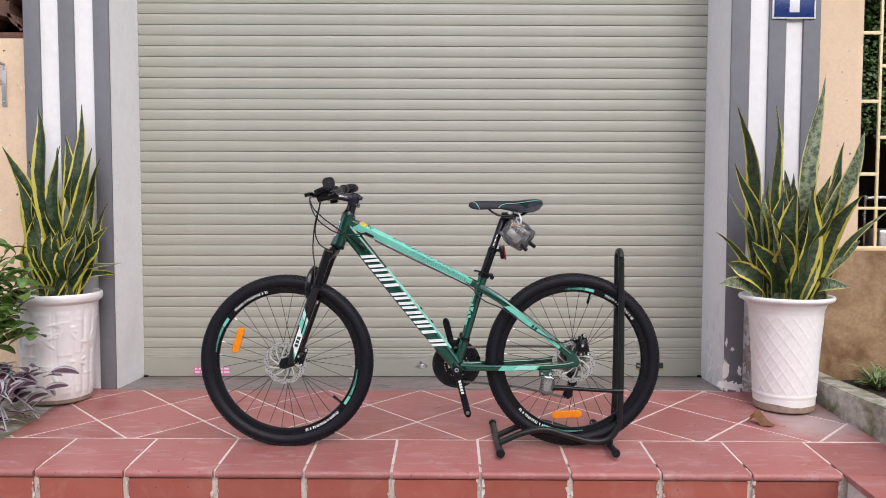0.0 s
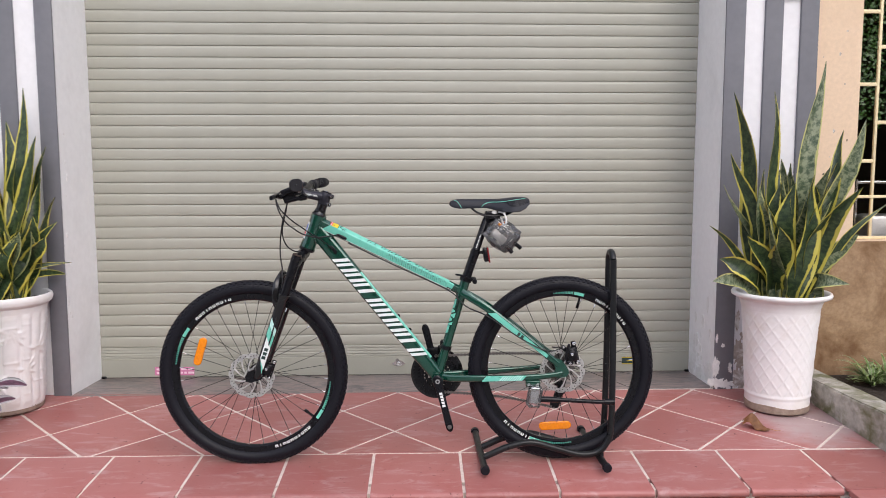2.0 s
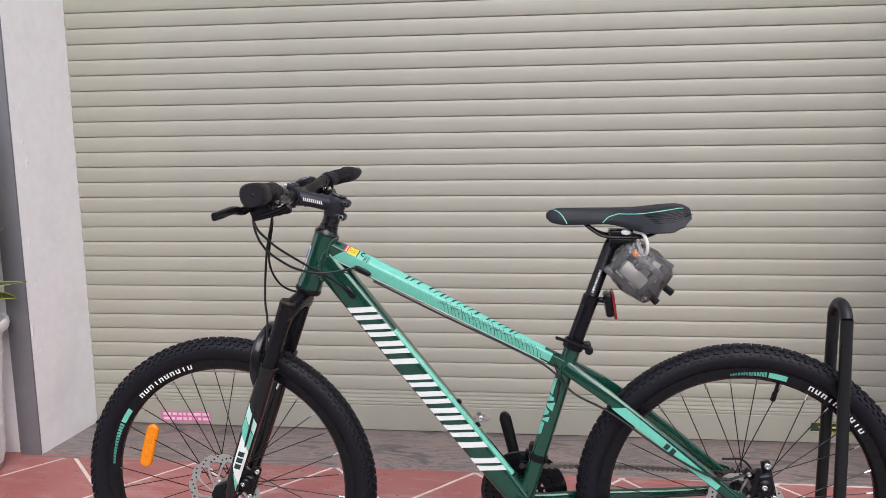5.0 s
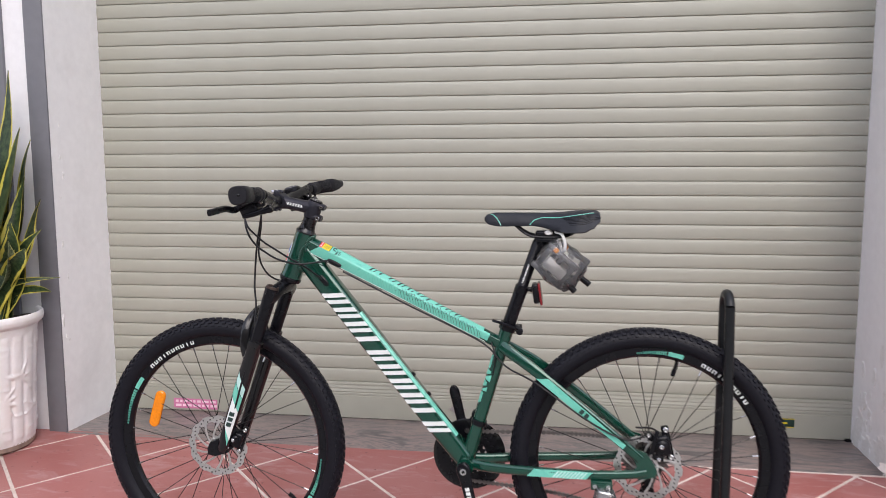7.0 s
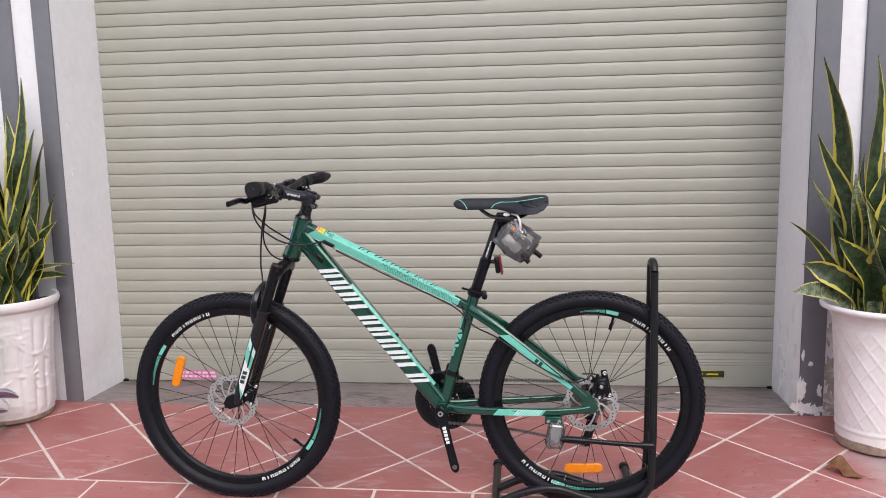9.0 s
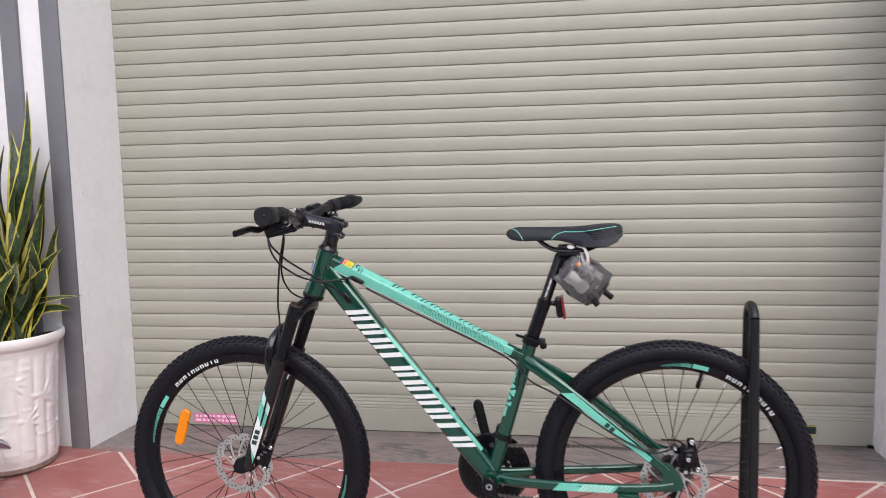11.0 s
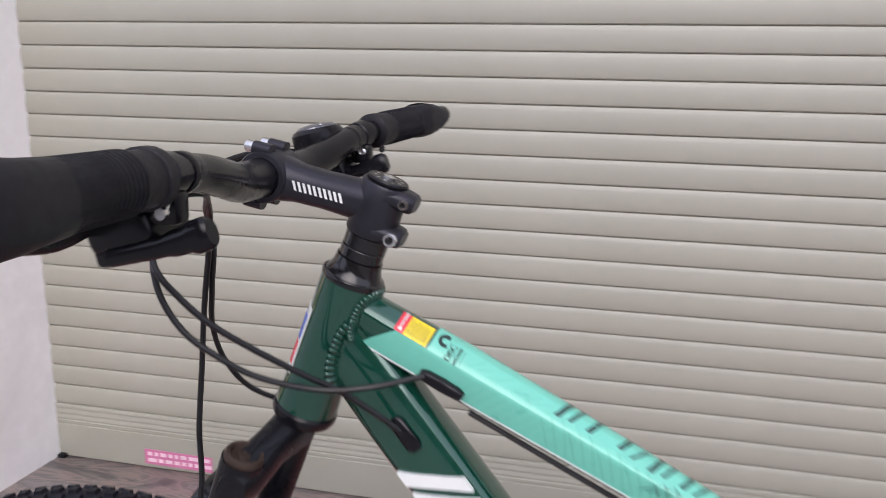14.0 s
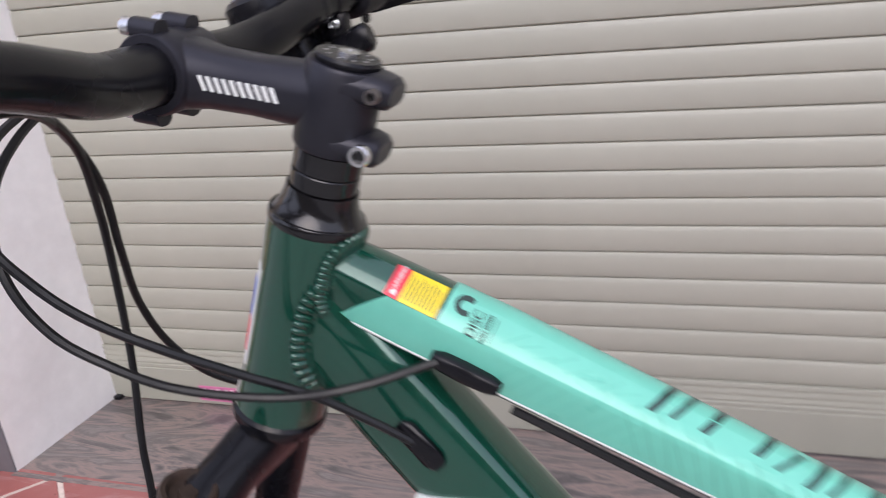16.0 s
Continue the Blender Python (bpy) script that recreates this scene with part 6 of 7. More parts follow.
for k, (ox, oy, oz, ry) in enumerate(((-0.228, -0.024, 0.830, 42), (-0.200, 0.012, 0.834, 34))):
    m = at(ox, oy, oz, 0, ry, 6 * k)
    bm = B()
    for z in (-0.030, 0.030):
        box(bm, (0.094, 0.024, 0.014), m @ at(0, 0, z), 0.004)
    for x in (-0.036, 0.0, 0.036):
        box(bm, (0.014, 0.022, 0.066), m @ at(x, 0, 0), 0.003)
    pd = part("pedal", bm, M_PEDAL, bag, "dark grey plastic pedal")
    bm = B()
    box(bm, (0.060, 0.026, 0.030), m @ at(0.004, 0, -0.004), 0.006)
    part("pedal_body", bm, M_PEDALPAD, pd, "pale pedal body")
    bm = B()
    tube(bm, [m @ Vector((0.034, 0, -0.010)), m @ Vector((0.078, 0, -0.014))], 0.0075, 10)
    part("pedal_axle", bm, M_BLACK, pd)
    bm = B()
    box(bm, (0.014, 0.0255, 0.012), m @ at(-0.024, 0, 0.031), 0.003)
    part("pedal_reflector", bm, M_ORANGE, pd, "amber pedal reflector")
bm = B()
tube(bm, smooth_path([(-0.228, -0.030, 0.914), (-0.212, -0.046, 0.910), (-0.204, -0.050, 0.892), (-0.204, -0.046, 0.874), (-0.210, -0.030, 0.868), (-0.216, -0.020, 0.885), (-0.222, -0.020, 0.905)], 5), 0.0036, 8)
part("cable_tie", bm, M_TIE, bag, "white nylon tie")

# ---- floor stand ----
stand = thing("bicycle_floor_stand", "black steel floor stand hooped round the rear wheel", "bicycle stand", bike_pose)
bm = B()
hoop = [V(0.182, 0.70, -0.036), V(0.182, 0.738, -0.033), V(0.182, 0.758, -0.018), V(0.182, 0.763, 0), V(0.182, 0.758, 0.018), V(0.182, 0.738, 0.033), V(0.182, 0.70, 0.036)]
low = [V(-0.285, 0.026), V(-0.20, 0.062), V(-0.114, 0.077), V(-0.03, 0.055), V(0.06, 0.030), V(0.125, 0.036), V(0.163, 0.075), V(0.176, 0.14), V(0.181, 0.40)]
near = [Vector((p.x, -0.052 + 0.014 * max(0, (p.z - 0.1)), p.z)) for p in low]
far = [Vector((p.x, 0.052 - 0.014 * max(0, (p.z - 0.1)), p.z)) for p in low]
tube(bm, smooth_path(near + hoop + far[::-1], 6), 0.0118, 14)
part("hoop", bm, M_STAND, stand, "bent black steel tube hoop")
for x in (-0.290, 0.140):
    bm = B()
    tube(bm, [V(x, 0.0135, -0.140), V(x - 0.008, 0.0135, 0.265)], 0.0125, 14)
    foot = part("foot_bar", bm, M_STAND, stand, "black steel foot bar")
    for y in (-0.146, 0.262):
        bm = B()
        lathe(bm, [(0.0, -0.012), (0.014, -0.012), (0.016, -0.009), (0.016, 0.010), (0.014, 0.012), (0.0, 0.012)], 16, at(x if y < 0 else x - 0.008, y, 0.0145, 90))
        part("end_cap", bm, M_RUBBER, foot, "black rubber end cap")
for y in (-0.052, 0.052):
    bm = B()
    tube(bm, [V(0.14, 0.0135, y), V(0.14, 0.034, y)], 0.010, 10)
    part("foot_weld", bm, M_STAND, stand)

# ---- plant pots ----
def pot(name, label, c, prof, relief, foot, soil_z, soil_r):
    """A pot spun from (radius, height) pairs; relief(angle, height) moves its skin outwards."""
    root = thing(name, label, "plant pot", Matrix.Translation(c), group="pots beside the door")
    bm = B()
    n = 320
    fine = []
    for (r0, z0), (r1, z1) in zip(prof, prof[1:]):
        k = max(1, int(abs(z1 - z0) / 0.0045))
        fine += [(r0 + (r1 - r0) * i / k, z0 + (z1 - z0) * i / k) for i in range(k)]
    fine.append(prof[-1])
    rings = []
    for i, (r_, z) in enumerate(fine):
        skin = i < len(fine) - 12
        rings.append([Vector(((r_ + (relief(q, z) if skin else 0)) * math.cos(q), (r_ + (relief(q, z) if skin else 0)) * math.sin(q), z)) for q in (2 * math.pi * j / n for j in range(n))])
    ring_faces(bm, rings, caps=False)
    part("body", bm, M_POT, root, "white moulded pot wall", sharp=70)
    bm = B()
    lathe(bm, [(0.0, 0.0), (foot - 0.004, 0.0), (foot, 0.004), (foot + 0.0022, 0.030), (foot - 0.004, 0.034), (0.0, 0.034)], 64)
    for v in bm.verts:
        if v.co.z > 0.025:
            v.co.z += 0.010 * noise.noise(v.co * 9)
    part("foot", bm, M_POTDIRT, root, "dirt-stained pot foot")
    bm = B()
    rings = [[Vector((r_ * soil_r * math.cos(q), r_ * soil_r * math.sin(q), soil_z + 0.012 * noise.noise(Vector((math.cos(q) * r_ * 4, math.sin(q) * r_ * 4, 1))))) for q in (2 * math.pi * j / 40 for j in range(40))] for r_ in (1.0, 0.8, 0.55, 0.3, 0.05)]
    ring_faces(bm, rings, caps=False)
    bm.faces.new([v for v in bm.verts][-40:])
    part("soil", bm, M_SOIL, root, "dark potting soil")
    return root


def lattice(q, z):
    """Crossing slanted ridges that leave diamonds between them."""
    if not 0.078 < z < 0.432:
        return 0.0
    u, row = q / (2 * math.pi) * 17, z / 0.073
    best = 0.0
    for d, gain in (((u + row) % 1.0, 1.0), ((u - row) % 1.0, 0.75)):
        best = max(best, gain * max(0.0, 1 - min(d, 1 - d) / 0.13))
    return 0.0026 * best * min(1, (z - 0.078) / 0.012, (0.432 - z) / 0.012)


SPRAYS = [(-0.85, 0.34, (20, -15, -50, 150, 200)), (-0.95, 0.37, (-70, -35, -110, 185)), (-0.62, 0.19, (15, 45, -20, -55, 170)), (-1.5, 0.30, (10, -40, 150, 200)), (-1.3, 0.15, (30, -10, -60, 190)), (-0.2, 0.27, (15, 60, -30, 165)), (-2.1, 0.22, (0, -40, 140, 190)), (0.3, 0.15, (20, -20, 160, 200))]


def bamboo(q, z):
    """Upright canes of uneven width with nodes, and sprays of slim leaves over them."""
    if not 0.03 < z < 0.43:
        return 0.0
    n = 15
    w = q / (2 * math.pi) * n + 0.3 * math.sin(3 * q + 1)
    u, k = w % 1.0, int(w)
    cane = math.sqrt(max(0, 1 - ((u - 0.5) / 0.40) ** 2)) if abs(u - 0.5) < 0.40 else 0
    node = max(0.0, 1 - abs(((z + 0.047 * (k * 7 % 4)) % 0.15) - 0.075) / 0.007)
    h = 0.0050 * cane + 0.0030 * node * (cane > 0)
    for q0, z0, angs in SPRAYS:
        dq = (q - q0 + math.pi) % (2 * math.pi) - math.pi
        x, y = dq * 0.165, z - z0
        if x * x + y * y > 0.0056:
            continue
        for a in angs:
            ca, sa = math.cos(radians(a)), math.sin(radians(a))
            t, v = (x * ca + y * sa) / 0.072, (y * ca - x * sa)
            if 0 < t < 1:
                wide = 0.0085 * math.sin(math.pi * t ** 0.7)
                if abs(v) < wide:
                    h = max(h, 0.0040 + 0.0022 * (1 - (v / wide) ** 2))
    return h * min(1, (z - 0.03) / 0.02, (0.43 - z) / 0.02)


POT_R, POT_L = Vector((1.356, 0.258, fz(0.258) + 0.003)), Vector((-2.008, 0.382, fz(0.382) + 0.003))
pot("plant_pot", "tall white pot with a diamond relief and a stained foot", POT_R, [(r * 0.948, z * 1.014) for r, z in ((0.136, 0.012), (0.139, 0.02), (0.140, 0.060), (0.144, 0.066), (0.144, 0.072), (0.141, 0.078), (0.149, 0.22), (0.157, 0.33), (0.167, 0.437), (0.171, 0.45), (0.180, 0.473), (0.199, 0.482), (0.212, 0.488), (0.215, 0.497), (0.211, 0.505), (0.203, 0.506), (0.194, 0.500), (0.176, 0.47), (0.166, 0.43))], lattice, 0.132, 0.472, 0.165)
pot("plant_pot", "white pot with moulded bamboo stems in relief", POT_L, [(r * 0.965, z) for r, z in ((0.148, 0.012), (0.152, 0.02), (0.155, 0.05), (0.160, 0.2), (0.176, 0.40), (0.182, 0.435), (0.184, 0.452), (0.194, 0.458), (0.205, 0.468), (0.209, 0.482), (0.207, 0.496), (0.201, 0.502), (0.194, 0.498), (0.188, 0.47), (0.182, 0.43))], bamboo, 0.145, 0.465, 0.179)


def leaf_mesh(path, widths, facing, mat, curl=0.15, thick=0.0016, across=4, name="leaf"):
    """A leaf along path: widths are half widths; facing is the way its face looks; curl deepens the trough."""
    bm = B()
    uvl = bm.loops.layers.uv.new("UVMap")
    k = len(path)
    grid = []
    for i, p in enumerate(path):
        t = (path[min(i + 1, k - 1)] - path[max(i - 1, 0)]).normalized()
        f = facing[i] if isinstance(facing, list) else facing
        f = (f - t * f.dot(t)).normalized()
        s = t.cross(f)
        grid.append([[(p + s * (widths[i] * x) + f * (curl * widths[i] * x * x + sg * thick * (1 - 0.8 * x * x)), (x + 1) / 2, i / (k - 1)) for x in [-1 + 2 * j / across for j in range(across + 1)]] for sg in (1, -1)])
    for sg in (0, 1):
        vs = [[bm.verts.new(q[0]) for q in row[sg]] for row in grid]
        for i in range(k - 1):
            for j in range(across):
                idx = [(i, j), (i, j + 1), (i + 1, j + 1), (i + 1, j)]
                if sg:
                    idx = idx[::-1]
                face_ = bm.faces.new([vs[a][b] for a, b in idx])
                for lp, (a, b) in zip(face_.loops, idx):
                    lp[uvl].uv = (grid[a][sg][b][1], grid[a][sg][b][2])
    bmesh.ops.remove_doubles(bm, verts=bm.verts, dist=0.0002)
    me = bpy.data.meshes.new(name)
    bm.to_mesh(me)
    bm.free()
    me.materials.append(mat)
    me.shade_smooth()
    return me


def snake_plant(name, label, c, tips, seed, fill, pale_share):
    root = thing(name, label, "plant", Matrix.Translation(c))
    rnd = random.Random(seed)
    rows = list(tips)
    for i in range(fill):
        a = rnd.uniform(0, 2 * math.pi)
        rr_ = rnd.uniform(0.05, 0.19)
        rows.append((rr_ * math.cos(a), rr_ * math.sin(a) * 0.8, rnd.uniform(0.26, 0.62), rnd.uniform(0.022, 0.036)))
    for i, (tx, ty, tz, w) in enumerate(rows):
        base = Vector((tx * rnd.uniform(0.15, 0.4), ty * rnd.uniform(0.15, 0.4), -0.01))
        base.x, base.y = max(-0.12, min(0.12, base.x)), max(-0.12, min(0.12, base.y))
        tip = Vector((tx, ty, tz))
        bow = Vector((rnd.uniform(-0.03, 0.03), rnd.uniform(-0.03, 0.03), 0.0)) + Vector((-(tip.x - base.x) * 0.16, -(tip.y - base.y) * 0.16, 0.05 * (tz < 0.3)))
        path = [base.lerp(tip, t) + bow * math.sin(math.pi * t) * 1.0 + Vector((math.sin(t * 8 + i) * 0.015, math.cos(t * 7 + i * 2) * 0.015, 0)) for t in [k / 15 for k in range(16)]]
        widths = [max(0.0008, 1.42 * w * (0.50 + 0.50 * math.sin(math.pi * min(1, 0.10 + t * 0.72))) * (1 - max(0, (t - 0.62) / 0.38) ** 1.9)) for t in [k / 15 for k in range(16)]]
        tw0, tw1 = rnd.uniform(-1.0, 1.0), rnd.uniform(-1.7, 1.7)
        fac = []
        for k in range(16):
            q = tw0 + tw1 * k / 15
            fac.append(Vector((math.sin(q), -math.cos(q), 0.25)))
        pale = rnd.random() < pale_share
        part("leaf", leaf_mesh(path, widths, fac, M_SNAKE_PALE if pale else M_SNAKE, rnd.uniform(0.2, 0.5)), None, root)
    return root


TOP = Vector((0, 0, 0.462))
snake_plant("snake_plant", "tall variegated snake plant with yellow leaf margins", POT_R + TOP, [
    (0.115, -0.05, 1.02, 0.026), (-0.105, -0.06, 0.89, 0.024), (-0.25, -0.05, 0.89, 0.027), (-0.26, -0.09, 0.64, 0.022), (-0.285, -0.05, 0.51, 0.026), (-0.35, -0.10, 0.11, 0.020), (-0.32, -0.09, 0.20, 0.026), (-0.33, 0.02, 0.335, 0.012),
    (0.30, -0.06, 0.78, 0.028), (0.265, 0.0, 0.74, 0.022), (0.155, 0.02, 0.64, 0.015), (0.41, -0.05, 0.43, 0.012), (0.19, -0.04, 0.60, 0.024), (0.03, 0.05, 0.60, 0.022), (0.10, -0.05, 0.50, 0.028), (-0.02, -0.12, 0.46, 0.036), (0.06, -0.15, 0.55, 0.030),
    (0.26, -0.12, 0.50, 0.034), (0.20, -0.16, 0.10, 0.024), (-0.15, -0.14, 0.42, 0.030), (0.30, -0.03, 0.30, 0.034), (-0.08, -0.15, 0.34, 0.036), (-0.20, -0.14, 0.30, 0.034), (0.12, -0.16, 0.40, 0.034)], 3, 22, 0.42)
snake_plant("snake_plant", "variegated snake plant with broad dark green leaves", POT_L + TOP, [
    (-0.108, 0.050, 0.902, 0.035), (0.084, 0.120, 0.922, 0.023), (0.016, 0.110, 0.781, 0.028), (0.169, 0.050, 0.713, 0.037), (0.205, 0.070, 0.669, 0.026), (-0.020, 0.100, 0.726, 0.025), (-0.014, 0.030, 0.713, 0.031), (-0.161, 0.080, 0.658, 0.028), (-0.240, 0.030, 0.715, 0.031), (0.188, 0.030, 0.534, 0.023), (0.242, 0.050, 0.454, 0.014), (0.243, 0.030, 0.347, 0.023), (0.269, 0.040, 0.167, 0.009), (0.263, 0.010, 0.121, 0.012), (0.174, -0.030, 0.376, 0.028), (0.184, -0.070, 0.311, 0.028), (0.089, -0.090, 0.338, 0.031), (-0.063, -0.050, 0.494, 0.031), (-0.154, -0.030, 0.548, 0.028), (-0.075, -0.110, 0.262, 0.025), (0.125, -0.060, 0.311, 0.026), (0.227, -0.040, 0.284, 0.023), (0.000, -0.070, 0.416, 0.032)], 8, 24, 0.15)

# ---- planting beds ----
bm = B()
slab(bm, [(1.526, 0.561), (1.632, 0.561), (1.672, -0.73), (1.566, -0.73)], -0.2, 0.158)
bmesh.ops.bevel(bm, geom=bm.edges[:], offset=0.006, segments=2, affect="EDGES")
bmesh.ops.subdivide_edges(bm, edges=bm.edges[:], cuts=10, use_grid_fill=True)
for v in bm.verts:
    v.co += Vector((1, 0.3, 0.8)) * 0.004 * noise.noise(v.co * 14)
tagged(part("planter_curb", bm, M_CONCRETE), "low weathered concrete planter curb green with moss", "curb", kind="structure")
bm = B()
rows = []
for i in range(25):
    y = 0.562 - 1.28 * i / 24
    rows.append([Vector((1.61 + 0.04 * i / 24 + 1.8 * j / 24, y, 0.10 + 0.02 * noise.noise(Vector((j * 0.6, i * 0.6, 2))))) for j in range(25)])
vs = [[bm.verts.new(p) for p in r] for r in rows]
for i in range(24):
    for j in range(24):
        bm.faces.new((vs[i][j], vs[i][j + 1], vs[i + 1][j + 1], vs[i + 1][j]))
tagged(part("planter_soil", bm, M_SOIL), "dark bare soil in the planter bed", "soil", kind="structure")


def tuft(name, label, c, n, length, seed, mat, w=0.005):
    root = thing(name, label, "plant", Matrix.Translation(c), group="tufts in the planter bed")
    rnd = random.Random(seed)
    for i in range(n):
        a = rnd.uniform(0, 2 * math.pi)
        L = length * rnd.uniform(0.6, 1.1)
        up = rnd.uniform(0.35, 0.9)
        out = Vector((math.cos(a), math.sin(a), 0))
        path = [out * (L * 0.75 * t) + Vector((0, 0, L * (up * t * 1.5 - 0.95 * up * t * t * (1.2 - 0.3 * up)))) for t in [k / 7 for k in range(8)]]
        widths = [max(0.0006, w * (1 - t ** 2)) for t in [k / 7 for k in range(8)]]
        part("leaf", leaf_mesh(path, widths, Vector((0, 0, 1)) - out * 0.6, mat, 0.3, 0.0005, 2), None, root)
    return root


for i, (x, y, n_) in enumerate(((1.83, 0.45, 90), (1.93, 0.50, 90), (2.04, 0.46, 80), (2.17, 0.50, 60), (2.29, 0.46, 50), (1.99, 0.34, 44), (2.14, 0.32, 44), (2.40, 0.48, 40))):
    tuft("spider_plant", "small striped ribbon-leaved plant in the planter bed", Vector((x + 0.02, y - 0.09, 0.10)), n_, 0.20, 20 + i, M_GRASS, 0.0072)

# left: concrete bed with a trough, a shrub and a trailing striped plant
bm = B()
box(bm, (1.5, 0.79, 0.2), incline @ at(-2.72, 0.205, -0.0965), 0.004)
tagged(part("side_paving", bm, M_CONCRETE), "weathered concrete strip beside the tiled porch", "paving", kind="structure")
trough = thing("planter_trough", "weathered concrete trough holding a leafy shrub", "planter")
bm = B()
for sx, sy, x, y in ((0.5, 0.03, -2.42, -0.16), (0.5, 0.03, -2.42, 0.13), (0.03, 0.26, -2.185, -0.015), (0.03, 0.26, -2.655, -0.015)):
    box(bm, (sx, sy, 0.22), at(x, y, 0.128), 0.004)
part("trough_wall", bm, M_CONCRETE, trough)
bm = B()
box(bm, (0.45, 0.26, 0.18), at(-2.42, -0.015, 0.11), 0.01)
part("soil", bm, M_SOIL, trough)


def oval_leaf(L, w, mat, seed, droop=0.3, across=4):
    rnd = random.Random(seed)
    path = [Vector((L * t, 0.02 * L * math.sin(t * 3), L * droop * (t - t * t * 1.4))) for t in [k / 7 for k in range(8)]]
    widths = [max(0.0006, w * math.sin(math.pi * (0.06 + 0.90 * t)) ** 0.8) for t in [k / 7 for k in range(8)]]
    return leaf_mesh(path, widths, Vector((0, 0, 1)), mat, 0.25, 0.0005, across)


shrub = thing("leafy_shrub", "green shrub with rounded glossy leaves beside the pot", "plant")
rnd = random.Random(7)
leaf_kinds = [oval_leaf(0.088, 0.028, M_SHRUB, k, 0.25 + 0.1 * k) for k in range(4)]
for b in range(16):
    root_ = Vector((-2.26 + rnd.uniform(-0.03, 0.03), -0.02 + rnd.uniform(-0.05, 0.05), 0.2))
    end = Vector((rnd.uniform(-2.24, -1.90), rnd.uniform(-0.16, 0.12), rnd.uniform(0.40, 0.80)))
    if b < 5:
        end = Vector((rnd.uniform(-1.95, -1.88), rnd.uniform(-0.12, 0.0), 0.46 + 0.075 * b))
    bend = Vector((rnd.uniform(-0.03, 0.03), rnd.uniform(-0.03, 0.03), 0.06))
    pts = [root_.lerp(end, t) + bend * math.sin(math.pi * t) for t in [k / 8 for k in range(9)]]
    bm = B()
    tube(bm, pts, [0.005 - 0.0035 * k / 8 for k in range(9)], 6)
    part("branch", bm, M_STEM, shrub)
    for k in range(13):
        t = 0.45 + 0.55 * k / 12
        p = root_.lerp(end, t) + bend * math.sin(math.pi * t)
        part("leaf", leaf_kinds[rnd.randrange(4)], None, shrub, m=Matrix.Translation(p) @ Euler((rnd.uniform(-0.5, 0.5), rnd.uniform(-0.9, 0.3), k * 2.4 + rnd.uniform(-0.4, 0.4))).to_matrix().to_4x4() @ Matrix.Scale(rnd.uniform(0.75, 1.25), 4))
zeb = thing("wandering_dude_plant", "trailing purple and silver striped plant by the pot", "plant")
zk = [oval_leaf(0.095, 0.025, M_ZEBRA, k, 0.15 + 0.12 * k) for k in range(3)]
for b in range(9):
    root_ = Vector((-2.17, rnd.uniform(-0.10, 0.08), 0.22))
    end = Vector((rnd.uniform(-2.02, -1.80), rnd.uniform(-0.20, 0.02), rnd.uniform(0.05, 0.24)))
    pts = [root_.lerp(end, t) + Vector((0, 0, 0.05 * math.sin(math.pi * t))) for t in [k / 8 for k in range(9)]]
    bm = B()
    tube(bm, pts, 0.0028, 6)
    part("stem", bm, M_ZEBRA, zeb)
    for k in range(7):
        t = 0.3 + 0.7 * k / 6
        part("leaf", zk[rnd.randrange(3)], None, zeb, m=Matrix.Translation(root_.lerp(end, t) + Vector((0, 0, 0.05 * math.sin(math.pi * t)))) @ Euler((rnd.uniform(-0.5, 0.5), rnd.uniform(-0.7, 0.4), k * 2.6 + rnd.uniform(-0.5, 0.5))).to_matrix().to_4x4() @ Matrix.Scale(rnd.uniform(0.8, 1.2), 4))

# fallen leaf
dry = thing("fallen_leaf", "folded brown dry leaf standing on the tiles", "leaf", at(1.152, 0.015, fz(0.015) + 0.001, 0, 0, -15))
for side, wide, lean in ((-1, 0.046, 0.55), (1, 0.050, 0.95)):
    bm = B()
    rows = []
    for i in range(11):
        t = i / 10
        rib = Vector((0.104 * t - 0.042, 0.010 * math.sin(t * 5), 0.008 + 0.056 * math.exp(-((t - 0.28) / 0.33) ** 2)))
        w = wide * max(0.03, math.sin(math.pi * (0.10 + 0.86 * t))) ** 0.7
        row = []
        for j in range(6):
            u = j / 5
            p = rib + Vector((-0.012 * u, side * w * u * lean * (1 - 0.25 * u), -w * u * (1.1 - 0.35 * lean) + 0.004 * u * math.sin(t * 9 + side)))
            p.z = max(p.z, 0.0015)
            row.append(bm.verts.new(p))
        rows.append(row)
    for i in range(10):
        for j in range(5):
            bm.faces.new((rows[i][j], rows[i + 1][j], rows[i + 1][j + 1], rows[i][j + 1]))
    bmesh.ops.solidify(bm, geom=bm.faces[:], thickness=0.0007)
    part("blade_half", bm, M_DRY, dry)
bm = B()
tube(bm, [(0.060, -0.009, 0.007), (0.078, -0.012, 0.003), (0.096, -0.010, 0.004)], 0.0014, 6)
part("stalk", bm, M_DRY, dry)

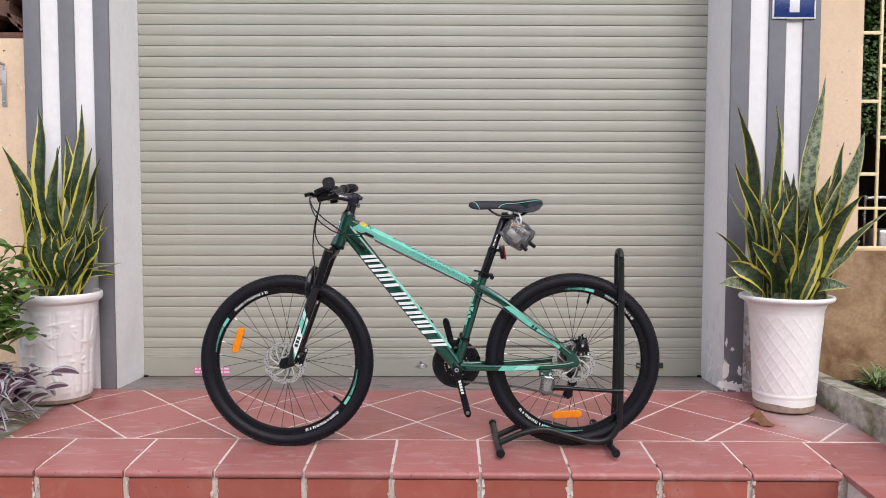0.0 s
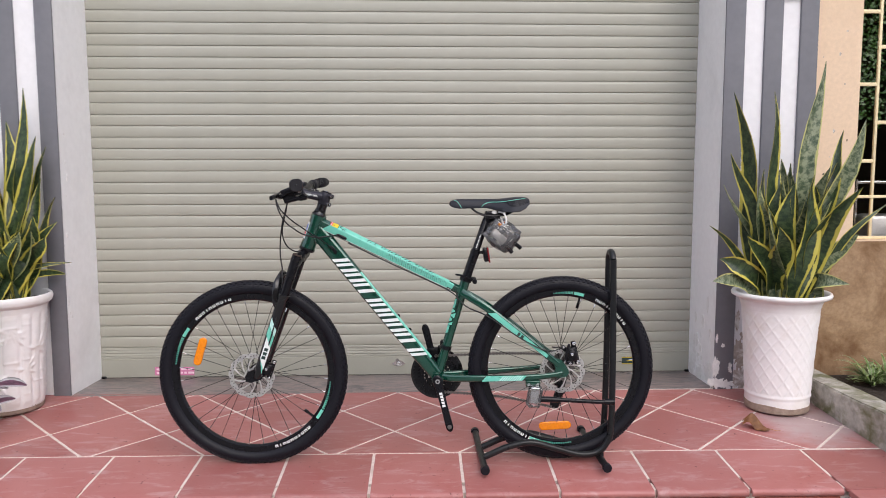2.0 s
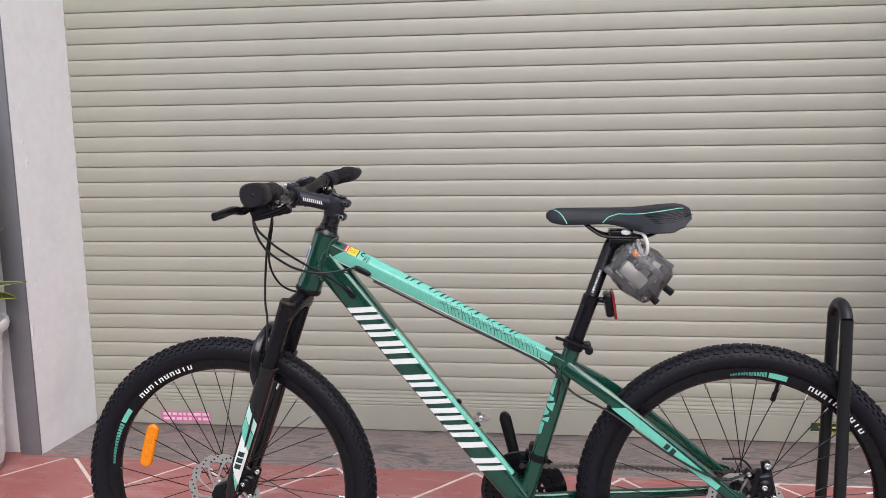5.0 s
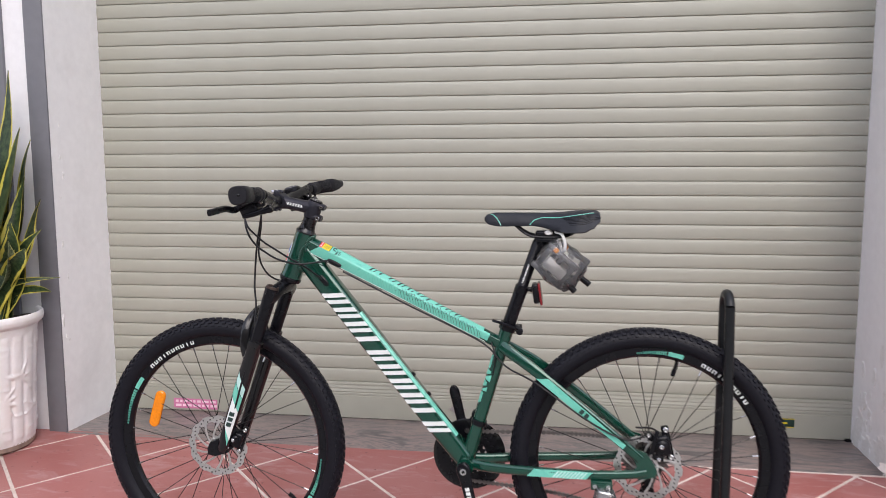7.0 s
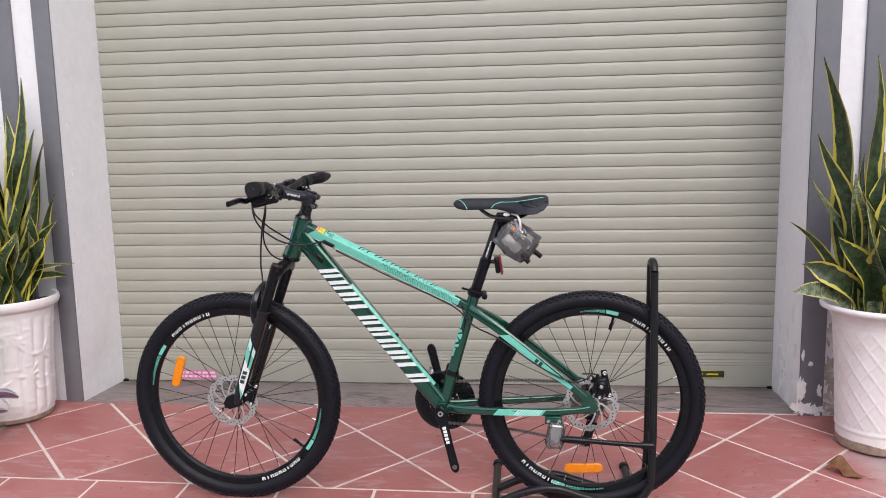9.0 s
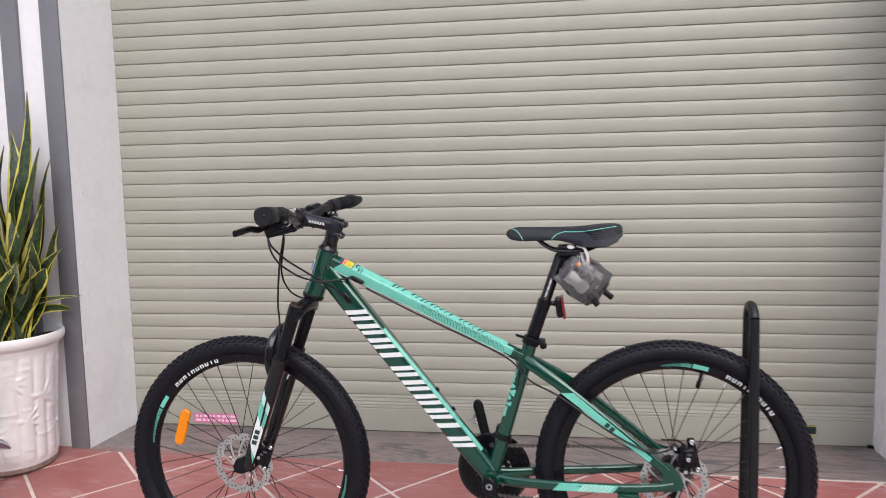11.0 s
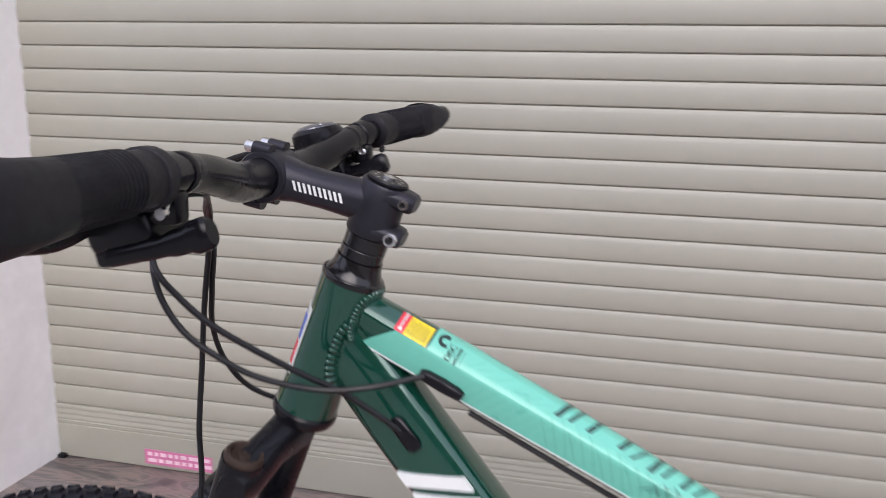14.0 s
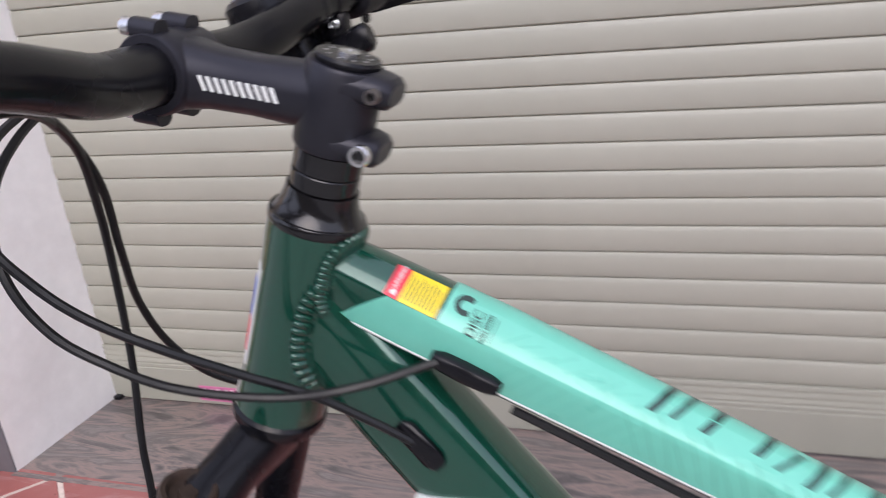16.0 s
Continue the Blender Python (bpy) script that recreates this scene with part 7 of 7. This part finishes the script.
# ---- house plate, bracket, vent block ----
plate = thing("house_plate", "blue enamel house plate with a white rim", "sign")
PX, PY, PZ = 1.4625, FRONT_R - 0.005, 1.926
bm = B()
box(bm, (0.207, 0.006, 0.158), at(PX, PY, PZ), 0.004)
part("rim", bm, M_SIGNWHITE, plate, "white enamel rim")
part("field", box(B(), (0.190, 0.004, 0.141), at(PX, PY - 0.0035, PZ), 0.001), M_SIGNBLUE, plate, "deep blue enamel field")
part("number_bar", box(B(), (0.047, 0.002, 0.09), at(PX, PY - 0.0062, PZ - 0.005), 0.0006), M_SIGNWHITE, plate, "white painted bar")
for x in (PX - 0.093, PX + 0.093):
    bm = B()
    lathe(bm, [(0.0, 0), (0.004, 0), (0.003, 0.002), (0.0, 0.0025)], 10, at(x, PY - 0.003, PZ - 0.068, 90))
    part("nail", bm, M_CHAIN, plate)
brk = thing("wall_bracket", "aluminium shelf bracket screwed to the cream wall", "bracket")
bm = B()
box(bm, (0.022, 0.006, 0.205), at(-2.338, 0.5895, 1.541), 0.001)
part("wall_plate", bm, M_ALU, brk)
bm = B()
box(bm, (0.016, 0.18, 0.012), at(-2.338, 0.500, 1.600, -40), 0.002)
box(bm, (0.020, 0.26, 0.010), at(-2.338, 0.458, 1.643), 0.002)
part("arm", bm, M_ALU, brk)
for z in (1.460, 1.620):
    bm = B()
    lathe(bm, [(0.0, 0), (0.005, 0), (0.004, 0.003), (0.0, 0.004)], 10, at(-2.338, 0.5865, z, 90))
    part("screw", bm, M_CHROME, brk)
for k in range(2):
    vent = thing("vent_block", "weathered brown fired-clay ventilation block", "vent block", at(-2.362 - 0.305 * k, 0.69, 1.924), group="clay vent blocks")
    bm = B()
    for s in (-1, 1):
        box(bm, (0.03, 0.16, 0.30), at(s * 0.137, 0, 0), 0.006)
        box(bm, (0.30, 0.16, 0.03), at(0, 0, s * 0.137), 0.006)
    part("rim", bm, M_BRICKVENT, vent)
    for i in range(4):
        bm = B()
        q = math.pi / 2 * i
        cx, cz = 0.130 * math.cos(q), 0.130 * math.sin(q)
        pts = [Vector((cx + 0.10 * math.cos(q + math.pi + a), 0, cz + 0.10 * math.sin(q + math.pi + a))) for a in [radians(-80 + 20 * j) for j in range(9)]]
        beam(bm, [(p, 0.07, 0.013, 5) for p in pts], 12)
        part("petal", bm, M_BRICKVENT, vent)
    bm = B()
    lathe(bm, [(0.0, -0.07), (0.035, -0.07), (0.035, 0.07), (0.0, 0.07)], 16, ROT_X)
    part("boss", bm, M_BRICKVENT, vent)

# ---- barred window ----
grille = thing("window_grille", "cream painted iron window bars in a brick-bond grid", "window bars")
GY, CELL = 0.643, 0.116
xs = [1.853 + CELL * i for i in range(13)]
for x in xs:
    bm = B()
    box(bm, (0.0135, 0.013, 1.604), at(x, GY, 1.545), 0.002)
    part("upright_bar", bm, M_CREAMBAR, grille)
for z in (0.951, 0.754, 2.337):
    bm = B()
    box(bm, (xs[-1] - xs[0] + 0.013, 0.012, 0.014), at((xs[0] + xs[-1]) / 2, GY - 0.001, z), 0.002)
    part("cross_bar", bm, M_CREAMBAR, grille)
for i in range(12):
    for z in ((1.121, 1.481, 1.817, 2.161) if i % 2 == 0 else (1.303, 1.655, 1.996)):
        bm = B()
        box(bm, (CELL - 0.013, 0.012, 0.017), at(xs[i] + CELL / 2, GY, z), 0.002)
        part("short_bar", bm, M_CREAMBAR, grille)
bm = B()
box(bm, (1.44, 0.280, 0.03), at(2.56, 0.706, 0.730), 0.004)
tagged(part("window_sill", bm, M_CREAM), "cream rendered window sill", "sill", kind="structure")
vine = B()
rnd = random.Random(31)
vl = vine.loops.layers.uv.new("UVMap")
for s in range(210):
    x, y, zt = rnd.uniform(1.70, 3.25), rnd.uniform(0.92, 1.45), 2.34
    zb = rnd.uniform(1.30, 1.65)
    k = int((zt - zb) / 0.017)
    for i in range(k):
        z = zt - (zt - zb) * i / k
        c = Vector((x + rnd.uniform(-0.03, 0.03), y + rnd.uniform(-0.03, 0.03), z))
        a = rnd.uniform(0, 6.28)
        d = Vector((math.cos(a), math.sin(a) * 0.6, rnd.uniform(-0.9, 0.2))).normalized()
        w = d.cross(Vector((rnd.uniform(-0.4, 0.4), -1, 0.4))).normalized()
        L = rnd.uniform(0.014, 0.032)
        quad = [c, c + d * L * 0.5 + w * L * 0.32, c + d * L, c + d * L * 0.5 - w * L * 0.32]
        f = vine.faces.new([vine.verts.new(p) for p in quad])
        for lp, uv in zip(f.loops, ((0.5, 0), (1, 0.5), (0.5, 1), (0, 0.5))):
            lp[vl].uv = (0.5 + (uv[0] - 0.5) * 0.9, uv[1])
me = bpy.data.meshes.new("hanging_vines")
vine.to_mesh(me)
vine.free()
me.materials.append(M_VINE)
tagged(new("hanging_vines", me), "curtain of fine green hanging vines behind the window bars", "vines", kind="stuff")
cart = thing("hand_trolley", "folding hand trolley with a chrome handle behind the window bars", "trolley")
bm = B()
tube(bm, smooth_path([(2.227, 1.21, 0.16), (2.227, 1.21, 0.60), (2.227, 1.21, 0.99), (2.243, 1.21, 1.01), (2.409, 1.21, 1.01), (2.425, 1.21, 0.99), (2.425, 1.21, 0.60), (2.425, 1.21, 0.16)], 5), 0.0095, 10)
part("handle", bm, M_CHROME, cart, "chrome tube handle")
bm = B()
box(bm, (0.32, 0.16, 0.29), at(2.41, 1.18, 0.69), 0.02, 3)
part("case", bm, M_ALU, cart, "pale grey plastic case")
part("label_bar", box(B(), (0.107, 0.002, 0.05), at(2.44, 1.098, 0.73)), M_YELLOW, cart, "yellow label")
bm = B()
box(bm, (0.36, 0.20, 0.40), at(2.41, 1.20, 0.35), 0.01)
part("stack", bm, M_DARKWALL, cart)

# ---- flaking paint at the right pilaster's foot ----
random.seed(21)
flake = thing("flaking_paint", "flaked filler and bare plaster at the pilaster's foot", "paint damage", kind="structure")


def blob(bm, o, u, v, rad, lift, nrm, seed, stretch=1.0, n=44):
    pts = []
    for j in range(n):
        q = 2 * math.pi * j / n
        k = rad * (1 + 0.60 * noise.noise(Vector((math.cos(q) * 1.7, math.sin(q) * 1.7, seed * 3.7))) + 0.55 * noise.noise(Vector((math.cos(q) * 5.3, math.sin(q) * 5.3, seed * 5.1))))
        pts.append(o + u * (k * math.cos(q)) + v * (k * stretch * math.sin(q)))
    ring_faces(bm, [[p - nrm * 0.002 for p in pts], [p + nrm * lift for p in pts]])


NX, NY, UX, UZ = Vector((-1, 0, 0)), Vector((0, -1, 0)), Vector((1, 0, 0)), Vector((0, 0, 1))
for i in range(26):
    bm = B()
    y, z = random.uniform(0.53, 0.84), 0.07 + abs(random.gauss(0, 0.11))
    blob(bm, Vector((1.1705 + 0.0365 * (y - FRONT_R), y, z)), YV, UZ, random.uniform(0.006, 0.026) * (1.2 if z < 0.16 else 0.7), 0.0012 + 0.00011 * i, NX, i, random.uniform(1.0, 2.2))
    part("flake", bm, M_FLAKE, flake)
for i, (x, z, r_, s_) in enumerate(((1.165, 0.085, 0.034, 0.8), (1.212, 0.080, 0.030, 0.7), (1.158, 0.17, 0.014, 3.0), (1.19, 0.265, 0.008, 1.0), (1.16, 0.30, 0.006, 3.0), (1.225, 0.16, 0.01, 2.0))):
    bm = B()
    blob(bm, Vector((x + 0.018, FRONT_R, z)), UX, UZ, r_, 0.0014 + 0.0004 * i, NY, 40 + i, s_)
    part("flake", bm, M_FLAKE, flake)
for i, (x, z, r_, s_, mt) in enumerate(((1.282, 0.10, 0.042, 1.4, M_PLASTER), (1.27, 0.22, 0.034, 1.9, M_PLASTER), (1.255, 0.38, 0.012, 3.0, M_PLASTER), (1.30, 0.07, 0.03, 1.0, M_PLASTER), (1.29, 0.31, 0.016, 1.2, M_PLASTER))):
    bm = B()
    blob(bm, Vector((x + 0.022, FRONT_R + 0.015, z)), UX, UZ, r_, 0.0012 + 0.0004 * i, NY, 60 + i, s_)
    part("bare_patch", bm, mt, flake)
for i in range(9):
    bm = B()
    blob(bm, Vector((-1.793, random.uniform(0.535, 0.60), random.uniform(0.08, 1.3))), YV, UZ, random.uniform(0.002, 0.005), 0.0012, Vector((1, 0, 0)), 80 + i, random.uniform(1, 4))
    part("flake", bm, M_FLAKE, flake)
# small chips and holes in the cream walls
chips = thing("wall_chips", "small chips and nail holes in the cream stucco", "paint damage", kind="structure")
for i in range(34):
    bm = B()
    left = i % 2 == 0
    x = random.uniform(-2.40, -2.24) if left else random.uniform(1.61, 1.80)
    blob(bm, Vector((x, WL if left else WR, random.uniform(0.75, 1.75))), UX, UZ, random.uniform(0.0015, 0.006), 0.0008, NY, 100 + i, random.uniform(0.6, 2.0), 10)
    part("chip", bm, M_PLASTER if i % 3 else M_STEM, chips)

# ---- tiles: pieces of the porch ----
GROUT = 0.0108
ROTF = radians(-0.8)
tile_m = incline @ Matrix.Translation((-0.3, 0, 0)) @ Matrix.Rotation(ROTF, 4, "Z") @ Matrix.Translation((0.3, 0, 0))


def clip(poly, axis, lim, keep_less):
    out = []
    for a, b in zip(poly, poly[1:] + poly[:1]):
        ia, ib = (a[axis] <= lim) == keep_less, (b[axis] <= lim) == keep_less
        if ia:
            out.append(a)
        if ia != ib:
            t = (lim - a[axis]) / (b[axis] - a[axis])
            out.append(tuple(a[k] + t * (b[k] - a[k]) for k in (0, 1)))
    return out


def tile_piece(poly, name, mat, parent, m, top=0.0, thick=0.012, bev=0.0016):
    cx, cy = sum(p[0] for p in poly) / len(poly), sum(p[1] for p in poly) / len(poly)

    def inset(k):
        return [(x + (cx - x) * k / max(0.02, math.hypot(x - cx, y - cy)), y + (cy - y) * k / max(0.02, math.hypot(x - cx, y - cy))) for x, y in poly]
    bm = B()
    a, b = poly, inset(bev)
    ring_faces(bm, [[m @ Vector((x, y, top - thick)) for x, y in a], [m @ Vector((x, y, top - bev)) for x, y in a], [m @ Vector((x, y, top)) for x, y in b]])
    return part(name, bm, mat, parent)


D = 0.459                       # diagonal of the square pattern
XL, XR, YB = -2.45, 1.665, 0.520
hg = GROUT * 0.5 * math.sqrt(2)
for i in range(-11, 10):
    for j in range(-4, 6):
        cx, cy = -0.0836 + 0.5 * D * i, 0.2855 + 0.5 * D * j
        if (i + j) % 2 == 0:
            continue
        h = 0.5 * D - hg
        poly = [(cx - h, cy), (cx, cy - h), (cx + h, cy), (cx, cy + h)]
        for axis, lim, less in ((0, XR, True), (0, XL, False), (1, YB, True), (1, YT + GROUT, False)):
            poly = clip(poly, axis, lim, less)
            if len(poly) < 3:
                break
        if len(poly) < 3:
            continue
        xs_, ys_ = [p[0] for p in poly], [p[1] for p in poly]
        if max(xs_) - min(xs_) < 0.02 or max(ys_) - min(ys_) < 0.02:
            continue
        tile_piece(poly, "tile", M_TILE, porch, tile_m)
edges = [-2.65, -2.325, -2.000, -1.675, -1.350, -1.024, -0.700, -0.382, -0.060, 0.264, 0.590, 0.914, 1.240]


nose = [(YT, 0.0), (YF + 0.016, 0.0), (YF + 0.007, -0.0022), (YF + 0.0015, -0.0075), (YF, -0.014), (YF + 0.0015, -0.0210), (YF + 0.006, -0.0265), (YF + 0.013, -0.0285), (YT, -0.0285)]
for a, b in zip(edges, edges[1:]):
    bm = B()
    rings = []
    for x, s_ in ((a, 1), (b, -1)):
        rings.append([tile_m @ Vector((x + s_ * GROUT / 2, y, z)) for y, z in nose])
    ring_faces(bm, rings)
    part("tread_tile", bm, M_TILE, porch)
bm = B()
box(bm, (3.95, 0.05, 0.30), tile_m @ at(-0.60, YF + 0.045, -0.155))
riser_bed = part("riser_bed", bm, M_GROUT, porch, "pale mortar behind the riser tiles")
for a, b in zip(edges, edges[1:]):
    bm = B()
    box(bm, (b - a - 0.022, 0.012, 0.15), tile_m @ at((a + b) / 2, YF + 0.0175, -0.107), 0.0015, 1)
    part("riser_tile", bm, M_RISER, porch)
# the last tile at the corner, and the block that runs out beside the step
for x0, x1, sgn in ((1.250, 1.66, 1),):
    bm = B()
    box(bm, (0.62, 0.8, 0.16), tile_m @ at((x0 + 0.31) if sgn > 0 else (x1 - 0.31), YF - 0.41, -0.086))
    part("side_block", bm, M_GROUT, porch, "mortar core of the side block")
    for k in range(2):
        y1 = YF - 0.012 - 0.4 * k
        xa, xb = (x0 - 0.006, x0 + 0.62) if sgn > 0 else (x1 - 0.62, x1 + 0.006)
        tile_piece([(xa, y1 - 0.385), (xb, y1 - 0.385), (xb, y1), (xa, y1)], "tread_tile", M_TILE, porch, tile_m, 0.004, 0.022)
tile_piece([(1.246, YF + 0.002), (1.70, YF + 0.002), (1.70, YT - 0.004), (1.246, YT - 0.004)], "tread_tile", M_TILE, porch, tile_m)

# ragged mortar left on the riser tiles beside the joints
rnd = random.Random(31)
crumb_turn = tile_m.to_3x3()
for x in edges[1:]:
    for k in range(11):
        z = -rnd.uniform(0.028, 0.165)
        o = tile_m @ Vector((x + rnd.choice((-1, 1)) * rnd.uniform(0.004, 0.013), YF + 0.0092, z))
        bm = B()
        blob(bm, o, crumb_turn @ UX, crumb_turn @ UZ, rnd.uniform(0.0015, 0.0055), 0.0008 + 0.0002 * k, crumb_turn @ NY, 200 + k + x * 9, rnd.uniform(1.2, 4.0), 14)
        part("mortar_crumb", bm, (M_GROUT, M_PLASTER, M_PLASTER)[k % 3], porch)
